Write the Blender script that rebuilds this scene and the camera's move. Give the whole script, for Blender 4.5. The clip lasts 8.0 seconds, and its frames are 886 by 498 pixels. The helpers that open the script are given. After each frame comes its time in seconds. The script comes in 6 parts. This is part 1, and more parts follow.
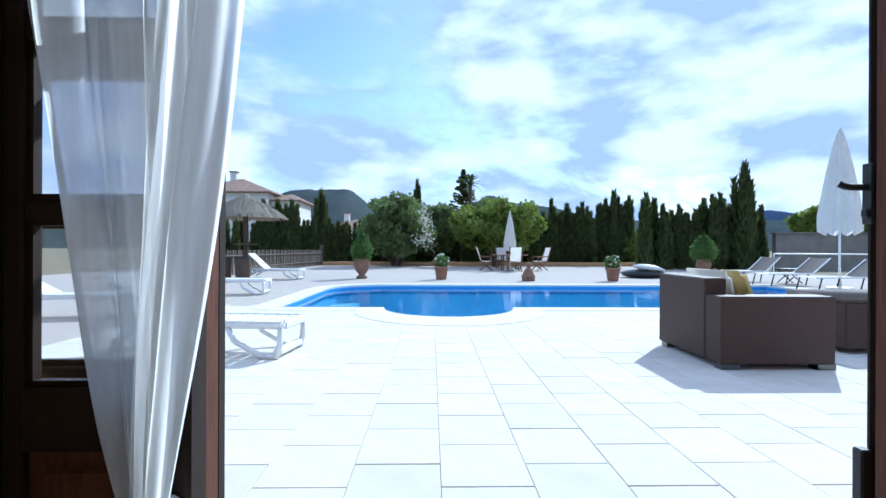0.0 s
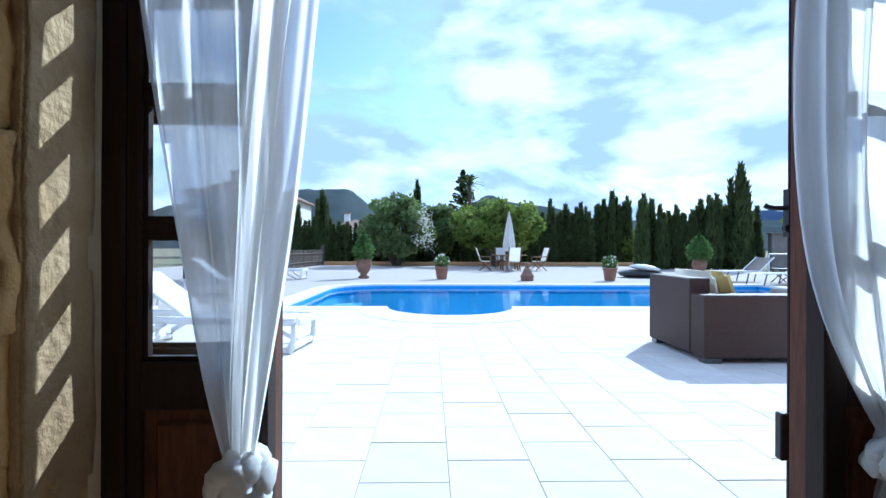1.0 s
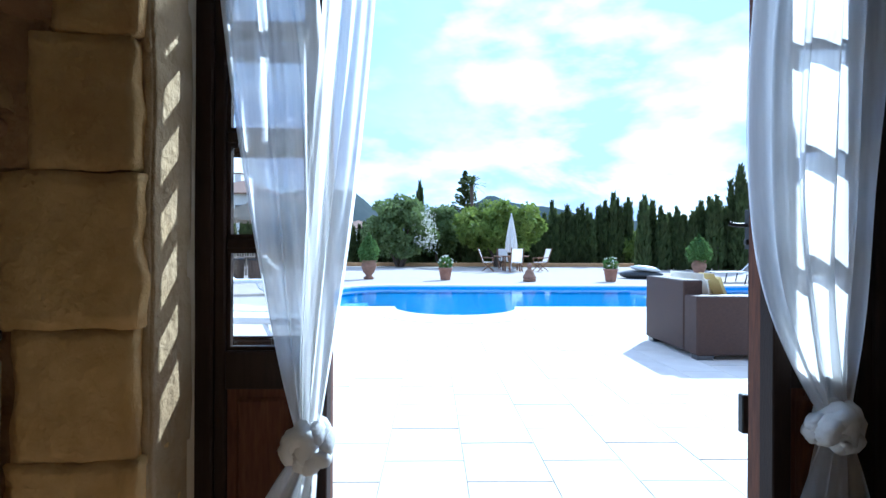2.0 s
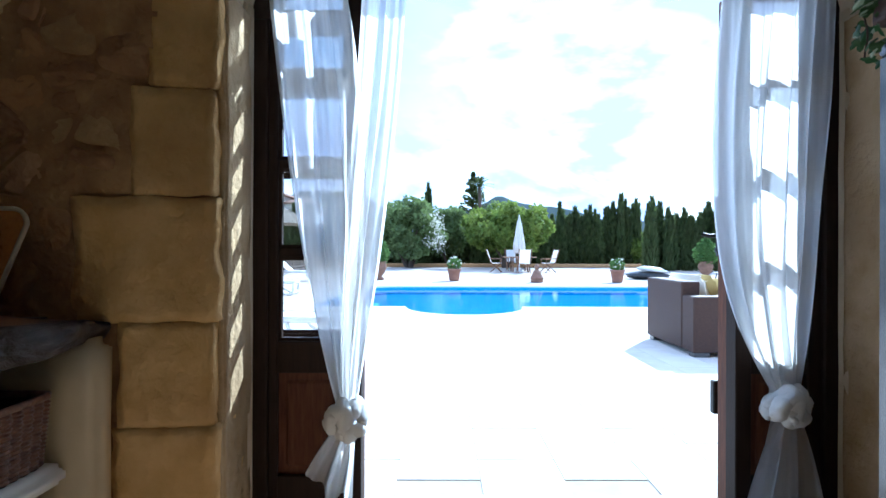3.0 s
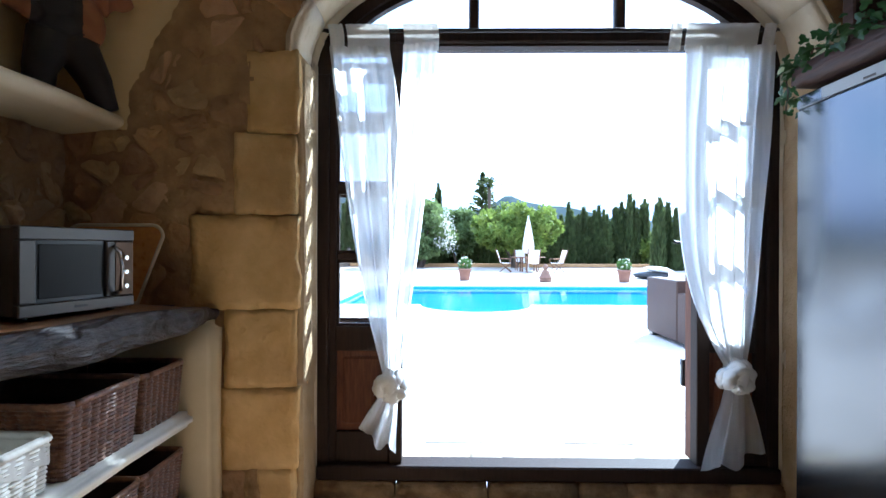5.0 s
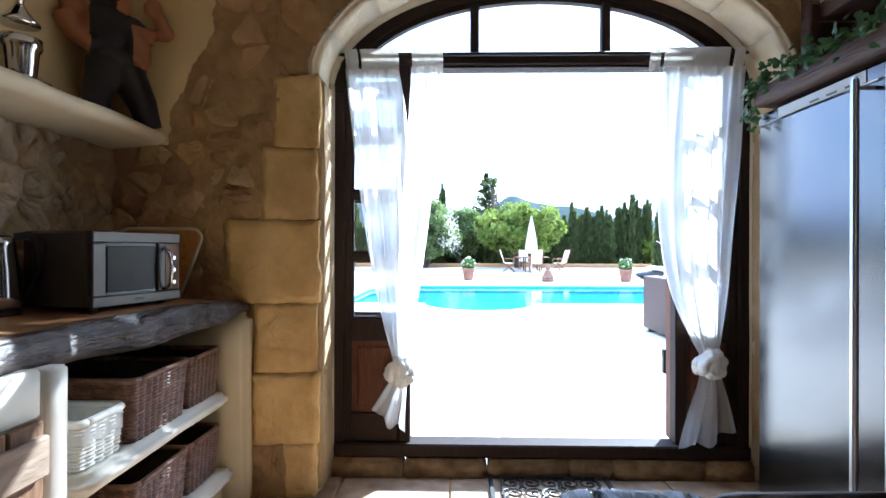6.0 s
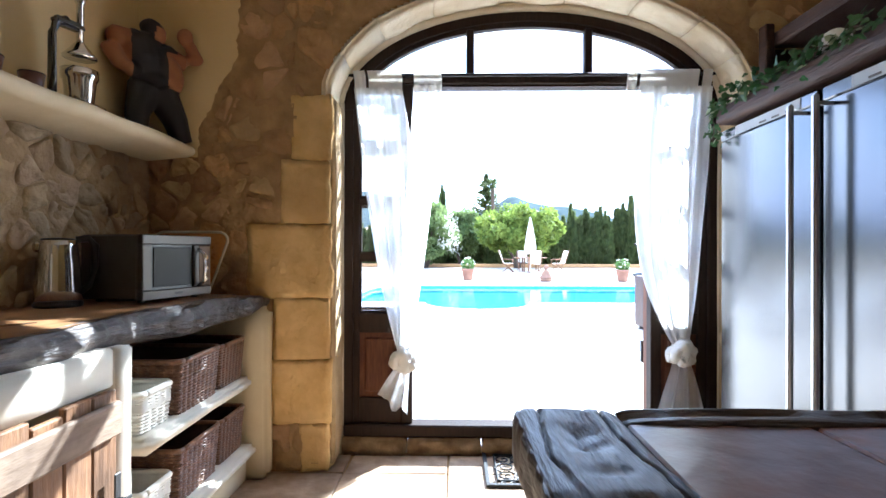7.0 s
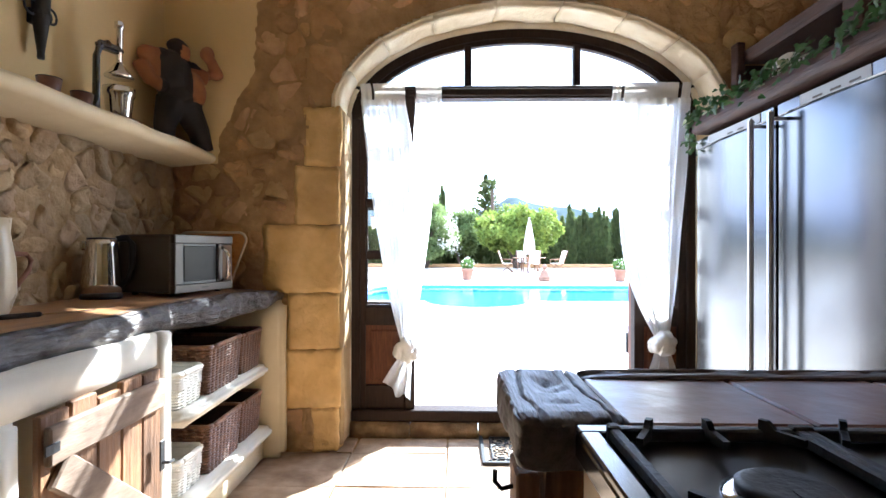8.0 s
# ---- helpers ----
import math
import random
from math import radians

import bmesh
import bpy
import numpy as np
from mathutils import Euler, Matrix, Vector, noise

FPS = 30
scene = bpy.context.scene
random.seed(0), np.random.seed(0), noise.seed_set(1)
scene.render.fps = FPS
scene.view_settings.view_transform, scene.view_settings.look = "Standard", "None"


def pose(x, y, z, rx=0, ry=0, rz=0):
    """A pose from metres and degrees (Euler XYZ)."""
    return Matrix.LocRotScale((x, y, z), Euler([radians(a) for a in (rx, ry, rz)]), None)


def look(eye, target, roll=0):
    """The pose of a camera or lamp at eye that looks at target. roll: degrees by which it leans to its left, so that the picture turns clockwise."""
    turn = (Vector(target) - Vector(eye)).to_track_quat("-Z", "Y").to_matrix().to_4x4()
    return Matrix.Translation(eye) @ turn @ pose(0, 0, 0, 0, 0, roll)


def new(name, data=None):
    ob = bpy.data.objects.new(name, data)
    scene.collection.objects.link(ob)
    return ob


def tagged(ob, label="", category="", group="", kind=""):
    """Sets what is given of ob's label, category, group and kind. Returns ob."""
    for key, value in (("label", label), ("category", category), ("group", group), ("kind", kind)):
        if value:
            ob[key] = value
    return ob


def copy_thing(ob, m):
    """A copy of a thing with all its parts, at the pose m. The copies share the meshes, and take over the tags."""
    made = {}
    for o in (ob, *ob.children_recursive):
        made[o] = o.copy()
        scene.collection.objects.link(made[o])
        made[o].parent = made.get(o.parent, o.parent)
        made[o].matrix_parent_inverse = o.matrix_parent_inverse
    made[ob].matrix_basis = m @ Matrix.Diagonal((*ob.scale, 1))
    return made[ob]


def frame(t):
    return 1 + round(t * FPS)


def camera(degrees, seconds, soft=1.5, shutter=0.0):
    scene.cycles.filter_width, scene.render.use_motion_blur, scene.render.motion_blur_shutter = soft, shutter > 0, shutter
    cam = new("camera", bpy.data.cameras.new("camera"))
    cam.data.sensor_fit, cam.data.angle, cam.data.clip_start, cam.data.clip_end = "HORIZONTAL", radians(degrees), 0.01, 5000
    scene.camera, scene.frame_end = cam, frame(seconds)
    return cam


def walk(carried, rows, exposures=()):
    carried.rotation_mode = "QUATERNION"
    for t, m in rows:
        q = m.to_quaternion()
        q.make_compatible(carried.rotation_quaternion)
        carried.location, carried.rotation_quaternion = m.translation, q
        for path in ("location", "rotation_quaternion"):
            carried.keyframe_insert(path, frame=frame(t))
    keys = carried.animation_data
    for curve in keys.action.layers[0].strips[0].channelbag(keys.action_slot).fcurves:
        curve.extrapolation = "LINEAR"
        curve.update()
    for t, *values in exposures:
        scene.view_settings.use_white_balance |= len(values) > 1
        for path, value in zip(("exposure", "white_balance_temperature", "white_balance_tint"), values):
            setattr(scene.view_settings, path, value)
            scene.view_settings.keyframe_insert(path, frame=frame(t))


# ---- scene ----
cam = camera(82.0, 8.0)
METRES, EYE, TILT, LEAN, TURN = 2.36, 1.09, 0.0, 0.0, -1.3
ROWS = [
    (0.0, 0.0, 0.0, 0.0, 0.0, -0.03, -0.24),
    (0.5, -0.0059, -0.0658, 0.0041, -0.02, -0.06, -0.27),
    (1.0, -0.0156, -0.1363, 0.0102, -0.07, -0.06, -0.24),
    (1.5, -0.0344, -0.2046, 0.018, -0.1, -0.05, -0.25),
    (3.0, -0.0586, -0.4082, 0.039, 1.03, 0.04, -0.19),
    (3.5, -0.0667, -0.476, 0.0417, 1.25, 0.02, -0.27),
    (4.0, -0.0789, -0.5325, 0.0457, 1.48, 0.0, -0.29),
    (4.5, -0.0851, -0.581, 0.0483, 1.75, 0.01, -0.26),
    (6.0, -0.079, -0.7532, 0.0515, 2.5, 0.01, -0.14),
    (6.5, -0.0714, -0.8173, 0.0497, 2.51, 0.07, -0.2),
    (7.0, -0.0694, -0.8821, 0.0521, 2.51, 0.08, -0.13),
    (7.5, -0.0644, -0.9349, 0.0489, 2.52, 0.09, -0.19),
    (8.0, -0.0644, -0.9893, 0.0477, 2.49, 0.12, -0.11),
]
walk(cam, [(t, pose(0, 0, EYE, TILT, LEAN, TURN) @ pose(METRES * 0.92 * x, METRES * y, METRES * 0.92 * z, 90 + pitch, roll, yaw)) for t, x, y, z, yaw, pitch, roll in ROWS],
     exposures=((0.0, 0.4, 4950, 2), (1.5, 0.76, 4650, 1), (3.5, 1.62, 4680, 1), (4.7, 2.08, 4780, 2), (6.5, 2.74, 5050, 3), (8.0, 3.2, 5350, 6)))

# ---- sun, sky ----
SUN = Vector((0.77, 1.05, 0.97)).normalized()      # towards the sun
world = bpy.data.worlds.new("sky_world")
scene.world = world
world.use_nodes = True
wn, wl = world.node_tree.nodes, world.node_tree.links
wn.clear()
sky = wn.new("ShaderNodeTexSky")
sky.sky_type = "NISHITA"
sky.sun_disc = False
sky.sun_elevation = math.asin(SUN.z)
sky.sun_rotation = math.atan2(SUN.x, SUN.y)
tc = wn.new("ShaderNodeTexCoord")
mp = wn.new("ShaderNodeMapping")
mp.inputs["Scale"].default_value = (1.6, 1.6, 3.8)
mp.inputs["Location"].default_value = (0.35, 0.1, 0.2)
cl = wn.new("ShaderNodeTexNoise")
cl.inputs["Scale"].default_value = 1.7
cl.inputs["Detail"].default_value = 11.0
cl.inputs["Roughness"].default_value = 0.57
cl.inputs["Distortion"].default_value = 0.25
cr = wn.new("ShaderNodeValToRGB")
cr.color_ramp.elements[0].position, cr.color_ramp.elements[1].position = 0.35, 0.50
cl2 = wn.new("ShaderNodeTexNoise")
cl2.inputs["Scale"].default_value = 3.4
cl2.inputs["Detail"].default_value = 10.0
cr2 = wn.new("ShaderNodeValToRGB")
cr2.color_ramp.elements[0].position, cr2.color_ramp.elements[1].position = 0.43, 0.61
cr2.color_ramp.elements[0].color = (3.3, 3.8, 5.7, 1)
cr2.color_ramp.elements[1].color = (6.4, 6.6, 6.9, 1)
mx = wn.new("ShaderNodeMix")
mx.data_type = "RGBA"
bgn = wn.new("ShaderNodeBackground")
bgn.inputs["Strength"].default_value = 0.13
wo = wn.new("ShaderNodeOutputWorld")
wl.new(tc.outputs["Generated"], mp.inputs["Vector"])
wl.new(mp.outputs["Vector"], cl.inputs["Vector"])
wl.new(mp.outputs["Vector"], cl2.inputs["Vector"])
wl.new(cl.outputs["Fac"], cr.inputs["Fac"])
wl.new(cl2.outputs["Fac"], cr2.inputs["Fac"])
wl.new(cr.outputs["Color"], mx.inputs["Factor"])
wl.new(sky.outputs["Color"], mx.inputs["A"])
wl.new(cr2.outputs["Color"], mx.inputs["B"])
wl.new(mx.outputs["Result"], bgn.inputs["Color"])
wl.new(bgn.outputs["Background"], wo.inputs["Surface"])
sun = new("sun", bpy.data.lights.new("sun", "SUN"))
sun.data.energy, sun.data.angle, sun.data.color = 3.7, radians(0.6), (1.0, 0.95, 0.86)
sun.matrix_world = look(SUN * 30, (0, 0, 0))

# ---- materials ----
def mat(name, c1, c2=None, scale=8.0, rough=0.6, metal=0.0, bump=0.0, bscale=None, stretch=(1, 1, 1), vary=0.0,
        big=None, bigscale=1.2, bigamount=0.35, spec=0.5, rough2=None, dist=0.01, tints=(), tintshare=0.6):
    """A two-scale procedural surface: grain between c1 and c2, wide stains or painted shade towards big, relief, and a
    spread per piece.
    """
    m = bpy.data.materials.new(name)
    m.use_nodes = True
    n, l = m.node_tree.nodes, m.node_tree.links
    b = n["Principled BSDF"]
    c2 = c2 or tuple(x * 0.8 for x in c1)
    big = big or tuple(x * 0.7 for x in c1)
    t = n.new("ShaderNodeTexCoord")
    p = n.new("ShaderNodeMapping")
    p.inputs["Scale"].default_value = stretch
    l.new(t.outputs["Object"], p.inputs["Vector"])
    a = n.new("ShaderNodeTexNoise")
    a.inputs["Scale"].default_value, a.inputs["Detail"].default_value = scale, 7
    l.new(p.outputs["Vector"], a.inputs["Vector"])
    r = n.new("ShaderNodeValToRGB")
    r.color_ramp.elements[0].position, r.color_ramp.elements[1].position = 0.32, 0.68
    r.color_ramp.elements[0].color, r.color_ramp.elements[1].color = (*c2, 1), (*c1, 1)
    l.new(a.outputs["Fac"], r.inputs["Fac"])
    w = n.new("ShaderNodeTexNoise")
    w.inputs["Scale"].default_value, w.inputs["Detail"].default_value = bigscale, 4
    l.new(t.outputs["Object"], w.inputs["Vector"])
    wr = n.new("ShaderNodeMapRange")
    wr.inputs["From Min"].default_value, wr.inputs["From Max"].default_value = 0.42, 0.72
    wr.inputs["To Max"].default_value = bigamount
    l.new(w.outputs["Fac"], wr.inputs["Value"])
    x = n.new("ShaderNodeMix")
    x.data_type = "RGBA"
    l.new(wr.outputs["Result"], x.inputs["Factor"])
    l.new(r.outputs["Color"], x.inputs["A"])
    x.inputs["B"].default_value = (*big, 1)
    out = x.outputs["Result"]
    if tints:
        oi, tr, tm = n.new("ShaderNodeObjectInfo"), n.new("ShaderNodeValToRGB"), n.new("ShaderNodeMix")
        tr.color_ramp.interpolation = "CONSTANT"
        while len(tr.color_ramp.elements) < len(tints):
            tr.color_ramp.elements.new(0.5)
        for k, c in enumerate(tints):
            tr.color_ramp.elements[k].position, tr.color_ramp.elements[k].color = k / len(tints), (*c, 1)
        tm.data_type, tm.inputs["Factor"].default_value = "RGBA", tintshare
        l.new(oi.outputs["Random"], tr.inputs["Fac"])
        l.new(out, tm.inputs["A"])
        l.new(tr.outputs["Color"], tm.inputs["B"])
        out = tm.outputs["Result"]
    if vary:
        o = n.new("ShaderNodeObjectInfo")
        v = n.new("ShaderNodeMapRange")
        v.inputs["To Min"].default_value, v.inputs["To Max"].default_value = 1 - vary, 1 + vary
        l.new(o.outputs["Random"], v.inputs["Value"])
        h = n.new("ShaderNodeHueSaturation")
        l.new(v.outputs["Result"], h.inputs["Value"])
        l.new(out, h.inputs["Color"])
        out = h.outputs["Color"]
    l.new(out, b.inputs["Base Color"])
    b.inputs["Metallic"].default_value = metal
    b.inputs["Specular IOR Level"].default_value = spec
    rr = n.new("ShaderNodeMapRange")
    rr.inputs["To Min"].default_value, rr.inputs["To Max"].default_value = rough, rough2 if rough2 is not None else min(1, rough * 1.25)
    l.new(a.outputs["Fac"], rr.inputs["Value"])
    l.new(rr.outputs["Result"], b.inputs["Roughness"])
    if bump:
        q = n.new("ShaderNodeTexNoise")
        q.inputs["Scale"].default_value, q.inputs["Detail"].default_value = bscale or scale * 2, 8
        l.new(p.outputs["Vector"], q.inputs["Vector"])
        u = n.new("ShaderNodeBump")
        u.inputs["Strength"].default_value, u.inputs["Distance"].default_value = bump, dist
        l.new(q.outputs["Fac"], u.inputs["Height"])
        l.new(u.outputs["Normal"], b.inputs["Normal"])
    return m


M = {}
M["stone"] = mat("honey_stone", (0.84, 0.585, 0.255), (0.66, 0.42, 0.15), 6, 0.9, bump=1.0, bscale=17, vary=0.07, big=(0.42, 0.24, 0.09), bigscale=3.5, bigamount=0.6, dist=0.022)
# the dark blotches of rubble and mortar also paint in shadow of the joints
M["rubble"] = mat("rubble_stone", (0.54, 0.34, 0.16), (0.32, 0.185, 0.08), 11, 0.92, bump=1.0, bscale=16, vary=0.16, big=(0.24, 0.14, 0.075), bigscale=5, bigamount=0.6, dist=0.03,
                  tints=((0.56, 0.36, 0.17), (0.46, 0.27, 0.15), (0.62, 0.44, 0.22), (0.38, 0.23, 0.12), (0.50, 0.29, 0.13), (0.60, 0.37, 0.22)), tintshare=0.5)
M["rubble_pale"] = mat("pale_rubble_stone", (0.50, 0.375, 0.225), (0.31, 0.215, 0.115), 11, 0.92, bump=1.0, bscale=16, vary=0.16, big=(0.27, 0.19, 0.12), bigscale=5, bigamount=0.55, dist=0.03,
                       tints=((0.50, 0.40, 0.26), (0.40, 0.295, 0.175), (0.55, 0.42, 0.24), (0.33, 0.235, 0.145), (0.48, 0.34, 0.18), (0.45, 0.33, 0.225)), tintshare=0.5)
M["mortar"] = mat("lime_mortar", (0.52, 0.335, 0.16), (0.36, 0.22, 0.10), 10, 0.95, bump=1.0, bscale=17, big=(0.26, 0.155, 0.08), bigscale=3.2, bigamount=0.6, dist=0.03)
M["mortar_pale"] = mat("pale_lime_mortar", (0.46, 0.335, 0.19), (0.33, 0.225, 0.115), 10, 0.95, bump=1.0, bscale=17, big=(0.24, 0.155, 0.08), bigscale=3.2, bigamount=0.6, dist=0.03)
M["plaster"] = mat("yellow_plaster", (0.74, 0.56, 0.29), (0.66, 0.48, 0.23), 3, 0.85, bump=0.3, bscale=9, big=(0.52, 0.36, 0.16), bigscale=1.5, bigamount=0.5)
M["cream"] = mat("cream_plaster", (0.76, 0.66, 0.46), (0.68, 0.57, 0.37), 4, 0.85, bump=0.3, bscale=14, big=(0.52, 0.41, 0.23), bigscale=2.2, bigamount=0.45)
M["limewash"] = mat("limewashed_masonry", (0.80, 0.76, 0.68), (0.70, 0.65, 0.55), 4, 0.85, bump=0.25, bscale=16, big=(0.6, 0.52, 0.38), bigamount=0.35)
# pale stone, its base lightened further to carry sunlight bounced onto the arch
M["arch"] = mat("arch_stone", (0.80, 0.71, 0.54), (0.68, 0.57, 0.38), 6, 0.9, bump=0.7, bscale=18, vary=0.05, big=(0.58, 0.44, 0.26), bigscale=4, bigamount=0.45, dist=0.015)
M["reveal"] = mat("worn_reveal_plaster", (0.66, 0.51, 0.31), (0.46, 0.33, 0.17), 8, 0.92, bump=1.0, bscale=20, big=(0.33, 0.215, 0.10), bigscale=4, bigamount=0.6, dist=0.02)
M["dark_wood"] = mat("dark_stained_wood", (0.030, 0.017, 0.011), (0.016, 0.009, 0.006), 10, 0.6, spec=0.25, bump=0.15, bscale=30, stretch=(8, 8, 1), big=(0.05, 0.024, 0.014), bigamount=0.4)
M["red_wood"] = mat("reddish_stained_wood", (0.16, 0.062, 0.030), (0.085, 0.030, 0.016), 10, 0.6, spec=0.25, bump=0.15, bscale=30, stretch=(8, 8, 1))
M["floor_stone"] = mat("brown_floor_slab", (0.54, 0.40, 0.27), (0.33, 0.22, 0.135), 7, 0.55, bump=0.8, bscale=12, vary=0.14, big=(0.13, 0.075, 0.042), bigscale=5, bigamount=0.7, dist=0.015)
M["step"] = mat("worn_brown_step_stone", (0.46, 0.31, 0.16), (0.20, 0.12, 0.06), 11, 0.92, bump=1.0, bscale=18, vary=0.1, big=(0.10, 0.06, 0.032), bigscale=9, bigamount=0.7, dist=0.02)
M["terrace"] = mat("pale_terrace_slab", (0.74, 0.70, 0.64), (0.66, 0.61, 0.55), 5, 0.85, bump=0.12, bscale=60, vary=0.05, big=(0.60, 0.54, 0.47), bigscale=1.5, bigamount=0.4)
M["joint"] = mat("slab_joint", (0.50, 0.45, 0.38), (0.42, 0.37, 0.31), 9, 0.95)
M["coping"] = mat("white_pool_coping", (0.75, 0.71, 0.65), (0.67, 0.62, 0.56), 4, 0.85, bump=0.1, bscale=50, big=(0.62, 0.56, 0.49), bigamount=0.35)
M["gravel"] = mat("pale_gravel", (0.55, 0.49, 0.44), (0.36, 0.31, 0.27), 28, 0.95, bump=0.5, bscale=60, big=(0.42, 0.37, 0.31), bigscale=0.3, bigamount=0.5)
M["steel"] = mat("brushed_steel", (0.14, 0.14, 0.143), (0.13, 0.13, 0.133), 2, 0.17, metal=1.0, bigamount=0.06, rough2=0.21)
M["satin"] = mat("satin_steel", (0.52, 0.52, 0.52), (0.48, 0.48, 0.48), 3, 0.34, metal=1.0, bigamount=0.05)
M["display"] = mat("pale_grey_display", (0.42, 0.43, 0.44), (0.38, 0.39, 0.40), 6, 0.4, bigamount=0.2)
M["chrome"] = mat("polished_chrome", (0.75, 0.75, 0.76), (0.7, 0.7, 0.71), 4, 0.08, metal=1.0, bigamount=0.05, rough2=0.14)
M["black"] = mat("black_enamel", (0.012, 0.012, 0.013), (0.02, 0.02, 0.02), 10, 0.25, bigamount=0.2)
M["iron"] = mat("black_cast_iron", (0.02, 0.02, 0.021), (0.012, 0.012, 0.012), 30, 0.5, bump=0.2, bscale=90, bigamount=0.2)
M["old_wood_y"] = mat("weathered_slab_edge", (0.12, 0.098, 0.09), (0.03, 0.023, 0.02), 5, 0.36, bump=0.9, bscale=6, stretch=(10, 1, 10), big=(0.028, 0.022, 0.02), bigscale=3, bigamount=0.7, dist=0.02)
M["top_wood"] = mat("oiled_counter_wood", (0.40, 0.22, 0.10), (0.24, 0.12, 0.05), 5, 0.38, bump=0.2, bscale=8, stretch=(9, 1, 9), big=(0.16, 0.08, 0.035), bigscale=2, bigamount=0.5)
M["plank"] = mat("pine_plank", (0.27, 0.14, 0.065), (0.15, 0.072, 0.032), 5, 0.6, bump=0.5, bscale=9, stretch=(9, 9, 1), vary=0.3, big=(0.075, 0.042, 0.024), bigscale=6, bigamount=0.75)
M["wicker"] = mat("brown_wicker", (0.24, 0.115, 0.06), (0.085, 0.036, 0.018), 40, 0.28, bump=0.3, bscale=120, big=(0.15, 0.08, 0.045), bigscale=6, bigamount=0.35)
# wicker brown darkened: the shade inside the baskets is put into this colour
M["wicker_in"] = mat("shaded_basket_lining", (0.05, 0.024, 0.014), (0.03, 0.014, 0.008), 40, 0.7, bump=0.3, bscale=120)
M["white_wicker"] = mat("white_basket", (0.78, 0.76, 0.70), (0.68, 0.65, 0.58), 30, 0.6, bump=0.3, bscale=90)
M["rattan"] = mat("brown_synthetic_rattan", (0.070, 0.037, 0.026), (0.038, 0.020, 0.014), 30, 0.5, spec=0.3, bump=0.3, bscale=120, stretch=(1, 1, 6), big=(0.075, 0.048, 0.038), bigamount=0.4)
M["cushion"] = mat("cream_cushion", (0.74, 0.68, 0.55), (0.68, 0.6, 0.45), 8, 0.9, bump=0.2, bscale=60)
M["yellow"] = mat("mustard_cushion", (0.56, 0.43, 0.16), (0.48, 0.36, 0.12), 8, 0.9, bump=0.2, bscale=60)
M["white"] = mat("white_plastic", (0.80, 0.80, 0.79), (0.74, 0.74, 0.73), 5, 0.42, bump=0.05, bscale=20, bigamount=0.15)
M["canvas"] = mat("white_canvas", (0.80, 0.78, 0.75), (0.74, 0.72, 0.68), 10, 0.9, bump=0.2, bscale=60, bigamount=0.2)
M["terracotta"] = mat("terracotta", (0.30, 0.15, 0.10), (0.22, 0.105, 0.07), 9, 0.8, bump=0.2, bscale=40, big=(0.3, 0.2, 0.14), bigamount=0.5)
M["dark_pot"] = mat("weathered_clay_urn", (0.26, 0.15, 0.10), (0.17, 0.095, 0.06), 9, 0.8, bump=0.2, bscale=40)
M["hedge"] = mat("cypress_foliage", (0.135, 0.165, 0.055), (0.065, 0.088, 0.03), 3, 0.8, vary=0.15, bump=0.2, big=(0.085, 0.075, 0.035), bigscale=0.8, bigamount=0.5, spec=0.2)
M["leaf"] = mat("citrus_foliage", (0.24, 0.30, 0.055), (0.11, 0.165, 0.03), 3, 0.6, big=(0.3, 0.33, 0.07), bigscale=1, bigamount=0.5, spec=0.3)
M["leaf2"] = mat("oleander_foliage", (0.20, 0.26, 0.09), (0.12, 0.165, 0.055), 3, 0.6, big=(0.2, 0.23, 0.09), bigscale=1, bigamount=0.5, spec=0.3)
M["blossom"] = mat("pale_blossom", (0.7, 0.68, 0.6), (0.55, 0.55, 0.45), 9, 0.8)
M["topiary"] = mat("box_foliage", (0.13, 0.21, 0.06), (0.08, 0.14, 0.035), 6, 0.7, spec=0.2)
M["ivy"] = mat("ivy_leaf", (0.05, 0.13, 0.035), (0.025, 0.07, 0.02), 20, 0.35, big=(0.16, 0.24, 0.1), bigscale=14, bigamount=0.5)
M["bark"] = mat("bark", (0.12, 0.085, 0.06), (0.07, 0.05, 0.035), 8, 0.95, bump=0.6, stretch=(3, 3, 0.6))
M["thatch"] = mat("dry_thatch", (0.34, 0.29, 0.22), (0.2, 0.165, 0.12), 20, 0.95, bump=0.8, bscale=60, stretch=(4, 4, 1))
M["fence_wood"] = mat("grey_fence_wood", (0.15, 0.12, 0.095), (0.09, 0.07, 0.055), 9, 0.9, bump=0.3, vary=0.2)
M["render_wall"] = mat("white_rendered_wall", (0.78, 0.76, 0.72), (0.7, 0.68, 0.64), 0.6, 0.9, big=(0.6, 0.57, 0.5), bigscale=0.2, bigamount=0.4)
M["roof"] = mat("clay_roof_tiles", (0.34, 0.22, 0.16), (0.22, 0.145, 0.105), 2, 0.9, bump=0.4, bscale=5, vary=0.1)
# the bluish haze of distance is mixed into both hill colours
M["hill"] = mat("hazed_wooded_hillside", (0.075, 0.092, 0.092), (0.05, 0.066, 0.066), 0.05, 1.0, big=(0.095, 0.105, 0.105), bigscale=0.012, bigamount=0.5, spec=0.0)
M["far_hill"] = mat("haze_blue_mountain", (0.05, 0.075, 0.13), (0.04, 0.06, 0.11), 0.01, 1.0, spec=0.0, bigamount=0.2, bigscale=0.004)
M["soil"] = mat("dry_ground", (0.26, 0.20, 0.13), (0.16, 0.135, 0.075), 0.7, 0.95, bump=0.3, big=(0.12, 0.14, 0.05), bigscale=0.08, bigamount=0.7)
M["block"] = mat("grey_block_wall", (0.26, 0.23, 0.20), (0.2, 0.18, 0.155), 3, 0.9, bump=0.3, bscale=20)
